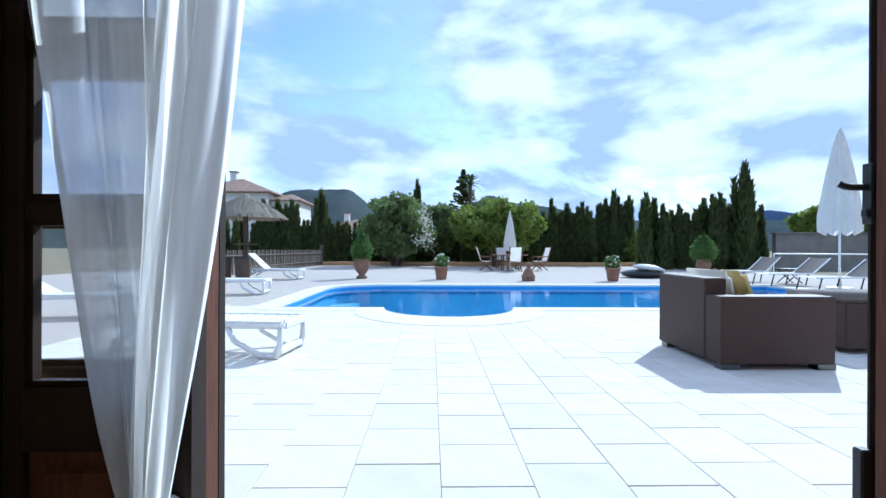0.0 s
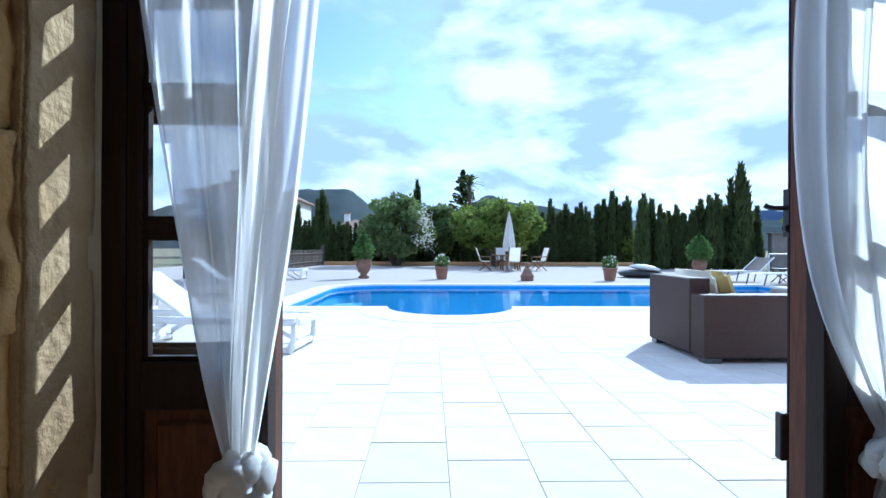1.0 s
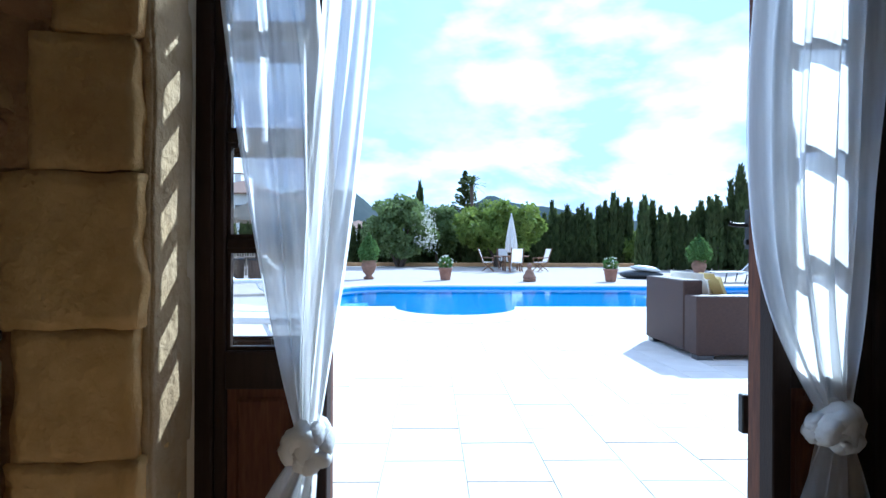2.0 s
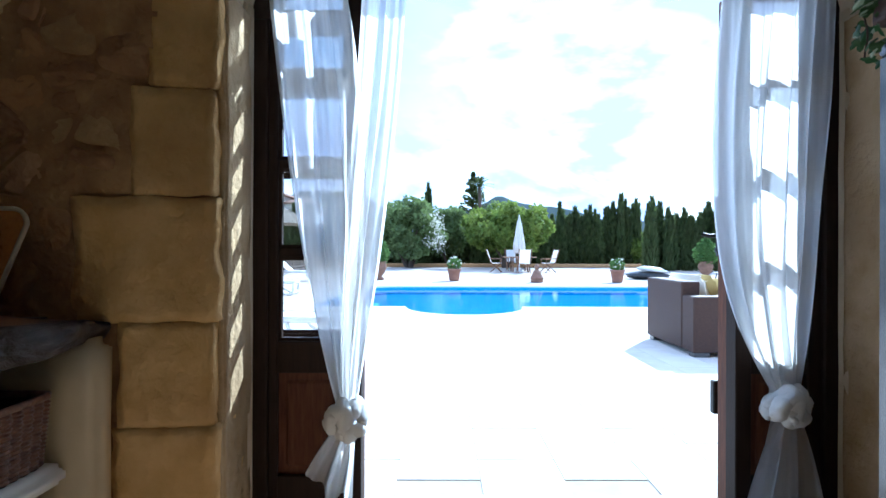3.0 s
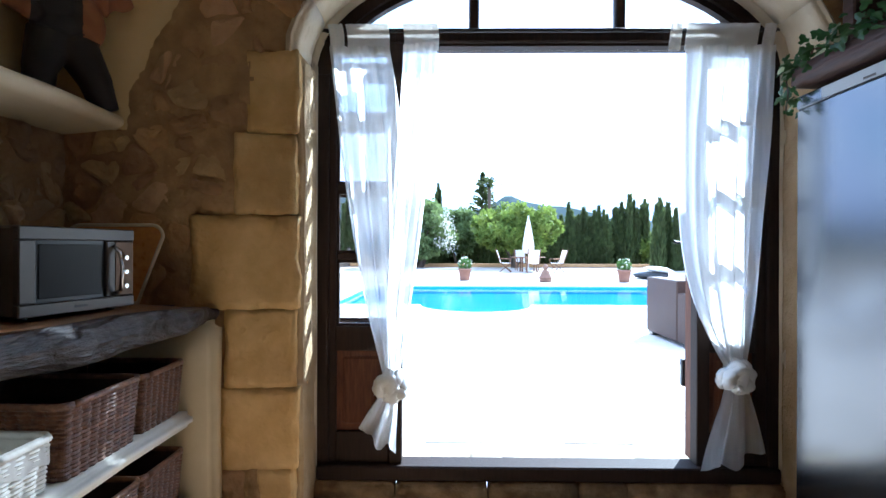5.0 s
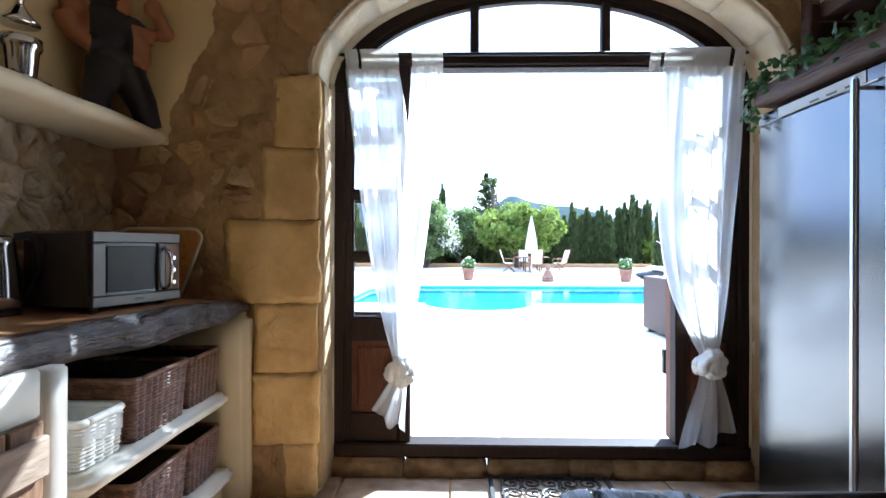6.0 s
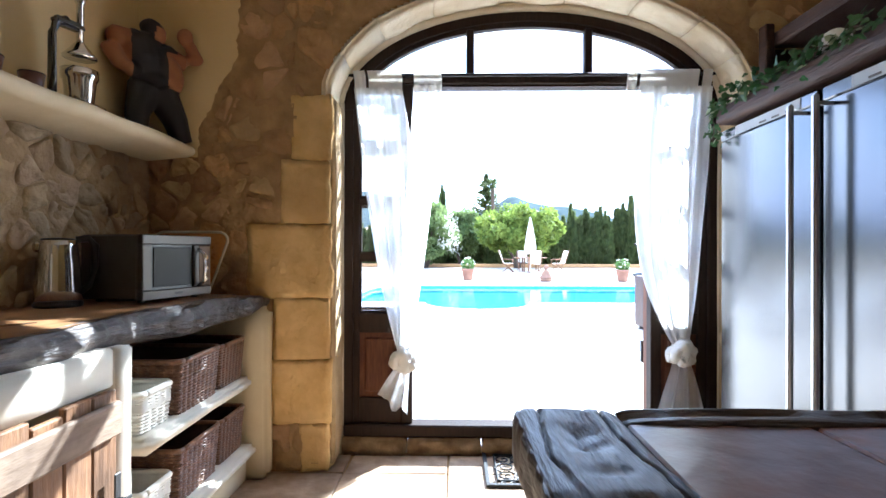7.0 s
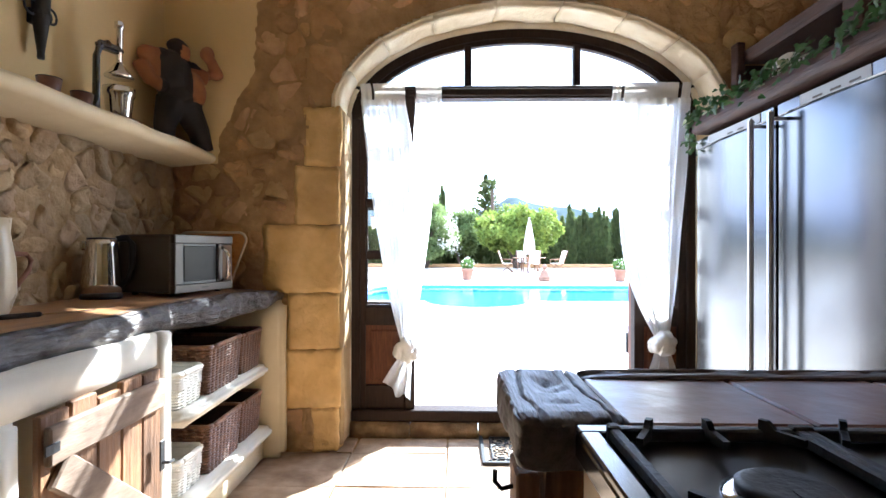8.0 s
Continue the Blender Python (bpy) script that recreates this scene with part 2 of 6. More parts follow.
M["tan_sling"] = mat("taupe_sling_fabric", (0.20, 0.17, 0.145), (0.16, 0.135, 0.115), 30, 0.8, bump=0.2, bscale=150)
M["tile_red"] = mat("inlaid_terracotta_tile", (0.19, 0.085, 0.055), (0.12, 0.05, 0.035), 9, 0.26, bump=0.35, bscale=12, vary=0.1, big=(0.27, 0.15, 0.11), bigscale=6, bigamount=0.6)
M["carved"] = mat("dark_painted_carving", (0.018, 0.014, 0.015), (0.010, 0.008, 0.008), 9, 0.5)
M["carved_warm"] = mat("brown_painted_carving", (0.40, 0.16, 0.065), (0.26, 0.09, 0.04), 9, 0.5, bump=0.1)
M["stem_glass"] = mat("dark_screen_glass", (0.014, 0.014, 0.014), (0.02, 0.02, 0.02), 3, 0.2, bigamount=0.1, spec=0.15)


def clear_glass(name, tint=(1, 1, 1), rough=0.0):
    """Thin clear glazing: mostly see-through, glossier at a slant."""
    m = bpy.data.materials.new(name)
    m.use_nodes = True
    n, l = m.node_tree.nodes, m.node_tree.links
    n.clear()
    o, tr, gl, mi, lw, pw, ma = (n.new("ShaderNode" + k) for k in ("OutputMaterial", "BsdfTransparent", "BsdfGlossy", "MixShader", "LayerWeight", "Math", "Math"))
    tr.inputs["Color"].default_value = (*tint, 1)
    gl.inputs["Roughness"].default_value = rough
    pw.operation, ma.operation = "POWER", "MULTIPLY_ADD"
    pw.inputs[1].default_value = 4.0
    ma.inputs[1].default_value, ma.inputs[2].default_value = 0.7, 0.03
    l.new(lw.outputs["Facing"], pw.inputs[0])
    l.new(pw.outputs["Value"], ma.inputs[0])
    l.new(ma.outputs["Value"], mi.inputs["Fac"])
    l.new(tr.outputs["BSDF"], mi.inputs[1])
    l.new(gl.outputs["BSDF"], mi.inputs[2])
    l.new(mi.outputs["Shader"], o.inputs["Surface"])
    return m


def sheer_cloth(name):
    """White voile: part see-through, part diffuse and translucent, with a fine vertical weave."""
    m = bpy.data.materials.new(name)
    m.use_nodes = True
    n, l = m.node_tree.nodes, m.node_tree.links
    n.clear()
    o, tr, df, tl, m1, m2 = (n.new("ShaderNode" + k) for k in ("OutputMaterial", "BsdfTransparent", "BsdfDiffuse", "BsdfTranslucent", "MixShader", "MixShader"))
    df.inputs["Color"].default_value = tl.inputs["Color"].default_value = (0.96, 0.96, 0.96, 1)
    t, p, ns, mr = (n.new("ShaderNode" + k) for k in ("TexCoord", "Mapping", "TexNoise", "MapRange"))
    p.inputs["Scale"].default_value = (22, 22, 1.0)
    ns.inputs["Scale"].default_value = 3
    mr.inputs["To Min"].default_value, mr.inputs["To Max"].default_value = 0.70, 0.93
    l.new(t.outputs["Object"], p.inputs["Vector"])
    l.new(p.outputs["Vector"], ns.inputs["Vector"])
    l.new(ns.outputs["Fac"], mr.inputs["Value"])
    m1.inputs["Fac"].default_value = 0.86
    l.new(df.outputs["BSDF"], m1.inputs[1])
    l.new(tl.outputs["BSDF"], m1.inputs[2])
    l.new(mr.outputs["Result"], m2.inputs["Fac"])
    l.new(tr.outputs["BSDF"], m2.inputs[1])
    l.new(m1.outputs["Shader"], m2.inputs[2])
    l.new(m2.outputs["Shader"], o.inputs["Surface"])
    return m


M["glass"] = clear_glass("window_glass")
M["voile"] = sheer_cloth("white_voile")


# ---- mesh helpers ----
def link_mesh(name, bm, material, parent=None, smooth=False):
    me = bpy.data.meshes.new(name)
    bm.normal_update()
    bm.to_mesh(me)
    bm.free()
    for k in (material if isinstance(material, (list, tuple)) else [material]):
        me.materials.append(M[k] if isinstance(k, str) else k)
    if smooth:
        for p in me.polygons:
            p.use_smooth = True
    ob = new(name, me)
    if parent is not None:
        ob.parent = parent
    return ob


def part(name, bm, material, parent, label="", smooth=False):
    ob = link_mesh(name, bm, material, parent, smooth)
    return tagged(ob, label) if label else ob


def thing(name, label, category, group="", m=None):
    ob = tagged(new(name), label, category, group)
    if m is not None:
        ob.matrix_basis = m
    return ob


def setting(name, bm, material, label="", smooth=False):
    return tagged(link_mesh(name, bm, material, None, smooth), label, "", "", "structure")


def box(x0, x1, y0, y1, z0, z1, bev=0.0, bm=None, seg=1):
    """A box between two corners, its edges rounded by bev."""
    out = bm or bmesh.new()
    r = bmesh.ops.create_cube(out, size=1.0, matrix=Matrix.LocRotScale(((x0 + x1) / 2, (y0 + y1) / 2, (z0 + z1) / 2), None, (abs(x1 - x0), abs(y1 - y0), abs(z1 - z0))))
    if bev:
        es = {e for v in r["verts"] for e in v.link_edges}
        bmesh.ops.bevel(out, geom=list(es), offset=bev, segments=seg, affect="EDGES", clamp_overlap=True)
    return out


def put(bm, m):
    bmesh.ops.transform(bm, matrix=m, verts=bm.verts)
    return bm


def lathe(profile, n=20, bm=None, m=None, cap=True):
    """Turns a list of (radius, height) about z."""
    out = bm or bmesh.new()
    m = m or Matrix()
    rings = []
    for r, z in profile:
        rings.append([out.verts.new(m @ Vector((r * math.cos(2 * math.pi * i / n), r * math.sin(2 * math.pi * i / n), z))) for i in range(n)])
    for a, b in zip(rings, rings[1:]):
        for i in range(n):
            out.faces.new((a[i], a[(i + 1) % n], b[(i + 1) % n], b[i]))
    if cap:
        out.faces.new(rings[0][::-1])
        out.faces.new(rings[-1])
    return out


def tube(points, radius, n=8, bm=None, closed=False):
    """A round bar along points; radius is a number or one per point."""
    out = bm or bmesh.new()
    pts = [Vector(p) for p in points]
    rad = radius if isinstance(radius, (list, tuple)) else [radius] * len(pts)
    rings = []
    up = Vector((0, 0, 1))
    for i, p in enumerate(pts):
        d = (pts[min(i + 1, len(pts) - 1)] - pts[max(i - 1, 0)]).normalized()
        s = d.cross(up if abs(d.z) < 0.95 else Vector((1, 0, 0))).normalized()
        u = s.cross(d)
        rings.append([out.verts.new(p + (s * math.cos(2 * math.pi * k / n) + u * math.sin(2 * math.pi * k / n)) * rad[i]) for k in range(n)])
    for a, b in zip(rings, rings[1:]):
        for k in range(n):
            out.faces.new((a[k], a[(k + 1) % n], b[(k + 1) % n], b[k]))
    out.faces.new(rings[0][::-1])
    out.faces.new(rings[-1])
    return out


def extrude(outline, z0, z1, bm=None, m=None):
    """A prism over a closed plan outline."""
    out = bm or bmesh.new()
    m = m or Matrix()
    a = [out.verts.new(m @ Vector((x, y, z0))) for x, y in outline]
    b = [out.verts.new(m @ Vector((x, y, z1))) for x, y in outline]
    k = len(outline)
    out.faces.new(a[::-1])
    out.faces.new(b)
    for i in range(k):
        out.faces.new((a[i], a[(i + 1) % k], b[(i + 1) % k], b[i]))
    bmesh.ops.recalc_face_normals(out, faces=out.faces)
    return out


def grid(nu, nv, fn, bm=None):
    """A sheet of nu x nv cells; fn(u, v) gives the place, u and v from 0 to 1."""
    out = bm or bmesh.new()
    vs = [[out.verts.new(fn(i / nu, j / nv)) for j in range(nv + 1)] for i in range(nu + 1)]
    for i in range(nu):
        for j in range(nv):
            out.faces.new((vs[i][j], vs[i + 1][j], vs[i + 1][j + 1], vs[i][j + 1]))
    return out


def wob(p, s, a):
    return noise.noise_vector(Vector(p) * s) * a


M["dark_plank"] = mat("dark_rough_plank", (0.075, 0.035, 0.022), (0.04, 0.018, 0.012), 6, 0.6, bump=0.6, bscale=9, stretch=(9, 1, 9))
M["cream_enamel"] = mat("cream_enamel", (0.62, 0.52, 0.36), (0.56, 0.46, 0.31), 4, 0.3, bigamount=0.2)
M["pool_tile"] = mat("blue_mosaic", (0.38, 0.70, 0.93), (0.31, 0.63, 0.89), 30, 0.4, big=(0.44, 0.75, 0.94), bigscale=0.5, bigamount=0.5)


def water_mat():
    m = clear_glass("pool_water", (0.78, 0.93, 1.0), 0.02)
    n, l = m.node_tree.nodes, m.node_tree.links
    t, q, u = n.new("ShaderNodeTexCoord"), n.new("ShaderNodeTexNoise"), n.new("ShaderNodeBump")
    q.inputs["Scale"].default_value, q.inputs["Detail"].default_value = 3.0, 4
    u.inputs["Strength"].default_value, u.inputs["Distance"].default_value = 0.12, 0.05
    l.new(t.outputs["Object"], q.inputs["Vector"])
    l.new(q.outputs["Fac"], u.inputs["Height"])
    for k in n:
        if k.bl_idname in ("ShaderNodeBsdfGlossy", "ShaderNodeBsdfAnisotropic", "ShaderNodeLayerWeight"):
            l.new(u.outputs["Normal"], k.inputs["Normal"])
    return m


M["pool_water"] = water_mat()
M["pool_band"] = mat("dark_blue_waterline_tile", (0.10, 0.32, 0.62), (0.07, 0.25, 0.54), 30, 0.3)
M["bronze"] = mat("bronze_panel", (0.085, 0.05, 0.028), (0.065, 0.038, 0.02), 4, 0.3, metal=0.7)
M["cream_glaze"] = mat("cream_glaze", (0.66, 0.58, 0.42), (0.6, 0.5, 0.35), 5, 0.25)
M["grey_pine"] = mat("weathered_grey_pine", (0.34, 0.25, 0.18), (0.16, 0.105, 0.068), 5, 0.65, bump=0.6, bscale=9, stretch=(9, 1, 4), vary=0.15, big=(0.09, 0.058, 0.038), bigscale=6, bigamount=0.75)
M["mw_steel"] = mat("warm_silver_metal", (0.115, 0.105, 0.095), (0.09, 0.083, 0.075), 5, 0.36, metal=0.9)
M["ivy_pale"] = mat("pale_ivy_leaf", (0.45, 0.48, 0.3), (0.3, 0.38, 0.2), 20, 0.4)


def leafy(key, share):
    """Lets part of the light pass through thin leaves."""
    m = M[key]
    n, l = m.node_tree.nodes, m.node_tree.links
    b, o = n["Principled BSDF"], n["Material Output"]
    t, x = n.new("ShaderNodeBsdfTranslucent"), n.new("ShaderNodeMixShader")
    l.new(b.inputs["Base Color"].links[0].from_socket, t.inputs["Color"])
    x.inputs["Fac"].default_value = share
    l.new(b.outputs["BSDF"], x.inputs[1])
    l.new(t.outputs["BSDF"], x.inputs[2])
    l.new(x.outputs["Shader"], o.inputs["Surface"])


for key in ("hedge", "leaf", "leaf2", "topiary", "blossom", "ivy", "canvas"):
    leafy(key, 0.45)

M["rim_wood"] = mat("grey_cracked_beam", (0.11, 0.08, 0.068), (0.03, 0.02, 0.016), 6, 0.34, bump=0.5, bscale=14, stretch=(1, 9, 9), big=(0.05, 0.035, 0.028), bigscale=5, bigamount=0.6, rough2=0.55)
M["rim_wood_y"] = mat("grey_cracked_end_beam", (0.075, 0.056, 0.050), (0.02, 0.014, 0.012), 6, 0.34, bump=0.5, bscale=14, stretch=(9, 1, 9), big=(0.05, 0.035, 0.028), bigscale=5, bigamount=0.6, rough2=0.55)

# ---- the room ----
T = 0.08                      # terrace level; the kitchen floor is 0
WX, NY, OY = -1.88, 0.66, 1.10    # west wall face, north wall inner and outer face
CX, AW, SZ, AR = 0.25, 1.12, 2.04, 0.60   # arch: centre, half width, springing, rise
EAST, SOUTH, CEIL = 1.92, -5.0, 3.0


def arch_outline(a, b, z0, n=28, base=0.0, cx=CX):
    """Up one side, over the arch and down the other, as (x, z)."""
    pts = [(cx - a, base)]
    for i in range(n + 1):
        t = math.pi * (1 - i / n)
        pts.append((cx + a * math.cos(t), z0 + b * math.sin(t)))
    pts.append((cx + a, base))
    return pts


def wall_with_arch():
    """The north wall: the wall core behind the stones, with the arched opening through it."""
    bm = bmesh.new()
    inner = arch_outline(AW + 0.02, AR + 0.02, SZ, base=-0.3)
    # outer ring follows the wall's rectangle, one point for each inner point
    x0, x1, z0, z1 = -2.6, 3.2, -0.3, 3.6
    outer = []
    for i, (x, z) in enumerate(inner):
        if i == 0:
            outer.append((x0, z0))
        elif i == len(inner) - 1:
            outer.append((x1, z0))
        else:
            k = (i - 1) / (len(inner) - 3)
            outer.append((x0, z0 + (z1 - z0) * min(1, k * 4)) if k < 0.25 else ((x0 + (x1 - x0) * (k - 0.25) * 2, z1) if k < 0.75 else (x1, z1 - (z1 - z0) * (k - 0.75) * 4)))
    def ring(p, y):
        return [bm.verts.new((x, y, z)) for x, z in p]
    ia, ib, oa, ob = ring(inner, NY + 0.02), ring(inner, OY), ring(outer, NY + 0.02), ring(outer, OY)
    for i in range(len(inner) - 1):
        bm.faces.new((ia[i], ia[i + 1], oa[i + 1], oa[i]))
        bm.faces.new((ib[i + 1], ib[i], ob[i], ob[i + 1]))
        bm.faces.new((ia[i + 1], ia[i], ib[i], ib[i + 1]))
        bm.faces.new((oa[i], oa[i + 1], ob[i + 1], ob[i]))
    bmesh.ops.recalc_face_normals(bm, faces=bm.faces)
    return bm


wall_n = setting("wall_north", wall_with_arch(), "mortar", "honey-coloured stone wall round the arched doorway")
wall_w = setting("wall_west", box(WX - 0.3, WX, SOUTH, NY + 0.3, -0.3, 3.3), "plaster", "yellow plastered kitchen wall over bare rubble stone")
setting("wall_east", box(EAST, EAST + 0.3, SOUTH, NY + 0.3, -0.3, 3.3), "plaster", "yellow plastered kitchen wall behind the fridges")
setting("wall_south", box(WX - 0.3, EAST + 0.3, SOUTH - 0.3, SOUTH, -0.3, 3.3), "plaster", "plain yellow plastered wall")
setting("ceiling", box(WX - 0.3, EAST + 0.3, SOUTH - 0.3, OY, CEIL, CEIL + 0.3), "limewash", "pale limewashed ceiling")
floor = setting("floor", box(WX, EAST, SOUTH, OY, -0.3, -0.012), "mortar", "brown stone slab kitchen floor")

# ---- the arched door ----
DY0, DY1 = 0.955, 1.025        # frame faces
SILL, TR0, TR1 = 0.165, 2.176, 2.236
OL, OR = -0.445, 0.965          # clear opening
door = tagged(thing("door_1", "dark-stained arched door frame with glazed side lights", "door"), kind="structure")


def arch_band(a0, b0, a1, b1, z0, y0, y1, zmin):
    """A curved frame member between two ellipses, cut off below zmin."""
    bm = bmesh.new()
    n = 36
    def pts(a, b):
        out = []
        t0 = math.asin(min(1, max(-1, (zmin - z0) / b)))
        for i in range(n + 1):
            t = math.pi - t0 - (math.pi - 2 * t0) * i / n
            out.append((CX + a * math.cos(t), z0 + b * math.sin(t)))
        return out
    o, i_ = pts(a0, b0), pts(a1, b1)
    q = [[bm.verts.new((x, y, z)) for x, z in p] for p, y in ((o, y0), (i_, y0), (o, y1), (i_, y1))]
    for k in range(n):
        bm.faces.new((q[0][k], q[0][k + 1], q[1][k + 1], q[1][k]))
        bm.faces.new((q[2][k + 1], q[2][k], q[3][k], q[3][k + 1]))
        bm.faces.new((q[1][k], q[1][k + 1], q[3][k + 1], q[3][k]))
        bm.faces.new((q[0][k + 1], q[0][k], q[2][k], q[2][k + 1]))
    for k in (0, n):
        bm.faces.new((q[0][k], q[1][k], q[3][k], q[2][k]))
    bmesh.ops.recalc_face_normals(bm, faces=bm.faces)
    return bm


part("arch_frame", arch_band(1.115, 0.585, 1.045, 0.525, SZ, DY0, DY1, SZ), "dark_wood", door)
part("arch_bead", arch_band(1.045, 0.525, 1.015, 0.495, SZ, DY0 + 0.02, DY1 - 0.01, SZ), "dark_wood", door)
for x0, x1 in ((CX - 1.115, CX - 1.05), (CX + 1.05, CX + 1.115)):
    part("jamb", box(x0, x1, DY0, DY1, 0.10, SZ, 0.006), "dark_wood", door)
part("transom", box(CX - 1.09, CX + 1.09, DY0 - 0.012, DY1, TR0 + 0.012, TR1, 0.006), "dark_wood", door)
part("transom_bead", box(OL, OR, DY0 + 0.01, DY1 + 0.03, TR0, TR0 + 0.0118), "dark_wood", door)
for x in (-0.102, 0.60):
    zt = SZ + 0.512 * math.sqrt(1 - ((x - CX) / 1.03) ** 2)
    part("mullion", box(x - 0.024, x + 0.024, DY0 + 0.004, DY1 - 0.012, TR1, zt, 0.008), "dark_wood", door)
part("sill", box(CX - 1.1, CX + 1.1, DY0 - 0.03, DY1 + 0.03, 0.095, SILL, 0.008), "dark_wood", door, "worn dark threshold board")
fan = part("fan_glass", arch_band(1.03, 0.512, 0.001, 0.001, SZ, DY0 + 0.034, DY0 + 0.038, TR1 - 0.02), "glass", door)
fan.visible_shadow = False


def glazed_leaf(parent, x0, x1, y0, y1, z0, z1, first, pitch, bars, rail_top, left, right):
    """A leaf with stiles, a panelled foot and a column of panes."""
    part("stile", box(x0, x0 + left, y0, y1, z0, z1, 0.005), "dark_wood", parent)
    part("stile", box(x1 - right, x1, y0, y1, z0, z1, 0.005), "dark_wood", parent)
    a, b = x0 + left, x1 - right
    part("bottom_rail", box(a, b, y0, y1, z0, z0 + 0.15, 0.004), "dark_wood", parent)
    part("lock_rail", box(a, b, y0, y1, first - 0.12, first, 0.004), "dark_wood", parent)
    part("top_rail", box(a, b, y0, y1, rail_top, z1, 0.004), "dark_wood", parent)
    bm = box(a, b, y0 + 0.022, y1 - 0.022, z0 + 0.15, first - 0.12)
    box(a + 0.03, b - 0.03, y0 + 0.008, y1 - 0.008, z0 + 0.18, first - 0.15, 0.012, bm)
    part("panel", bm, "red_wood", parent, "raised reddish-brown panel")
    edges = [first] + [first + pitch * (k + 1) for k in range(bars)] + [rail_top]
    for z in edges[1:-1]:
        part("glazing_bar", box(a, b, y0 + 0.006, y1 - 0.006, z - 0.018, z + 0.018, 0.006), "dark_wood", parent)
    for k in range(len(edges) - 1):
        lo = edges[k] + (0.018 if k else 0)
        hi = edges[k + 1] - (0.018 if k < len(edges) - 2 else 0)
        bm = bmesh.new()
        for q in ((a, a + 0.012, lo, hi), (b - 0.012, b, lo, hi), (a + 0.012, b - 0.012, lo, lo + 0.012), (a + 0.012, b - 0.012, hi - 0.012, hi)):
            box(q[0], q[1], y0 + 0.014, y1 - 0.014, q[2], q[3], 0.0, bm)
        part("glazing_bead", bm, "dark_wood", parent)
        pn = part("pane", box(a + 0.012, b - 0.012, (y0 + y1) / 2 - 0.002, (y0 + y1) / 2 + 0.002, lo + 0.012, hi - 0.012), "glass", parent)
        pn.visible_shadow = False


PITCH = 0.336
for x0, x1 in ((CX - 1.05, OL - 0.06), (OR + 0.06, CX + 1.05)):
    side = thing("side_light", "", "")
    side.parent = door
    side["label"] = "narrow glazed side light with a panelled foot"
    glazed_leaf(side, x0, x1, DY0 + 0.012, DY1 - 0.008, SILL, TR0 + 0.012, 0.825, PITCH, 3, TR0 - 0.03, 0.035 if x0 < 0 else 0.006, 0.006 if x0 < 0 else 0.055)
for x0, x1 in ((OL - 0.06, OL), (OR, OR + 0.06)):
    bm = box(x0, x1, DY0, DY1, SILL, TR0 + 0.012, 0.004)
    part("post", bm, "dark_wood", door)
    s = 1 if x0 < 0 else -1
    xe = OL if x0 < 0 else OR
    part("rebate_strip", box(min(xe - s * 0.006, xe - s * 0.05), max(xe - s * 0.006, xe - s * 0.05), DY1, DY1 + 0.07, SILL, TR0, 0.004), "red_wood", door, "reddish weathered rebate strip")
# two wide leaves folded flat back against the outside
for s, hx in ((-1, OL - 0.03), (1, OR + 0.072)):
    leaf = tagged(thing("door_leaf", "dark glazed door leaf folded back outside", "door", "folded door leaves", pose(hx, 1.125 if s > 0 else 1.15, 0, 0, 0, 45 if s > 0 else 0)), kind="structure")
    glazed_leaf(leaf, min(0, s * 0.685), max(0, s * 0.685), 0.0, 0.042, SILL + 0.01, TR0 - 0.01, 0.825, PITCH, 3, TR0 - 0.10, 0.05, 0.05)
# fittings on the edge of the folded leaf
EX = OR + 0.04
bm = box(EX - 0.008, EX - 0.001, 1.132, 1.16, 1.15, 1.29, 0.002)
tube([(EX - 0.004, 1.146, 1.235), (EX - 0.045, 1.146, 1.235), (EX - 0.058, 1.15, 1.238), (EX - 0.066, 1.155, 1.243)], 0.008, 8, bm)
part("handle", bm, "iron", door, "black iron door handle")
part("bolt_plate", box(EX - 0.03, EX - 0.001, 1.13, 1.16, 0.50, 0.637, 0.004), "iron", door, "black iron bolt")
part("keeper", box(EX - 0.016, EX - 0.001, 1.135, 1.155, 1.165, 1.185, 0.003), "iron", door)


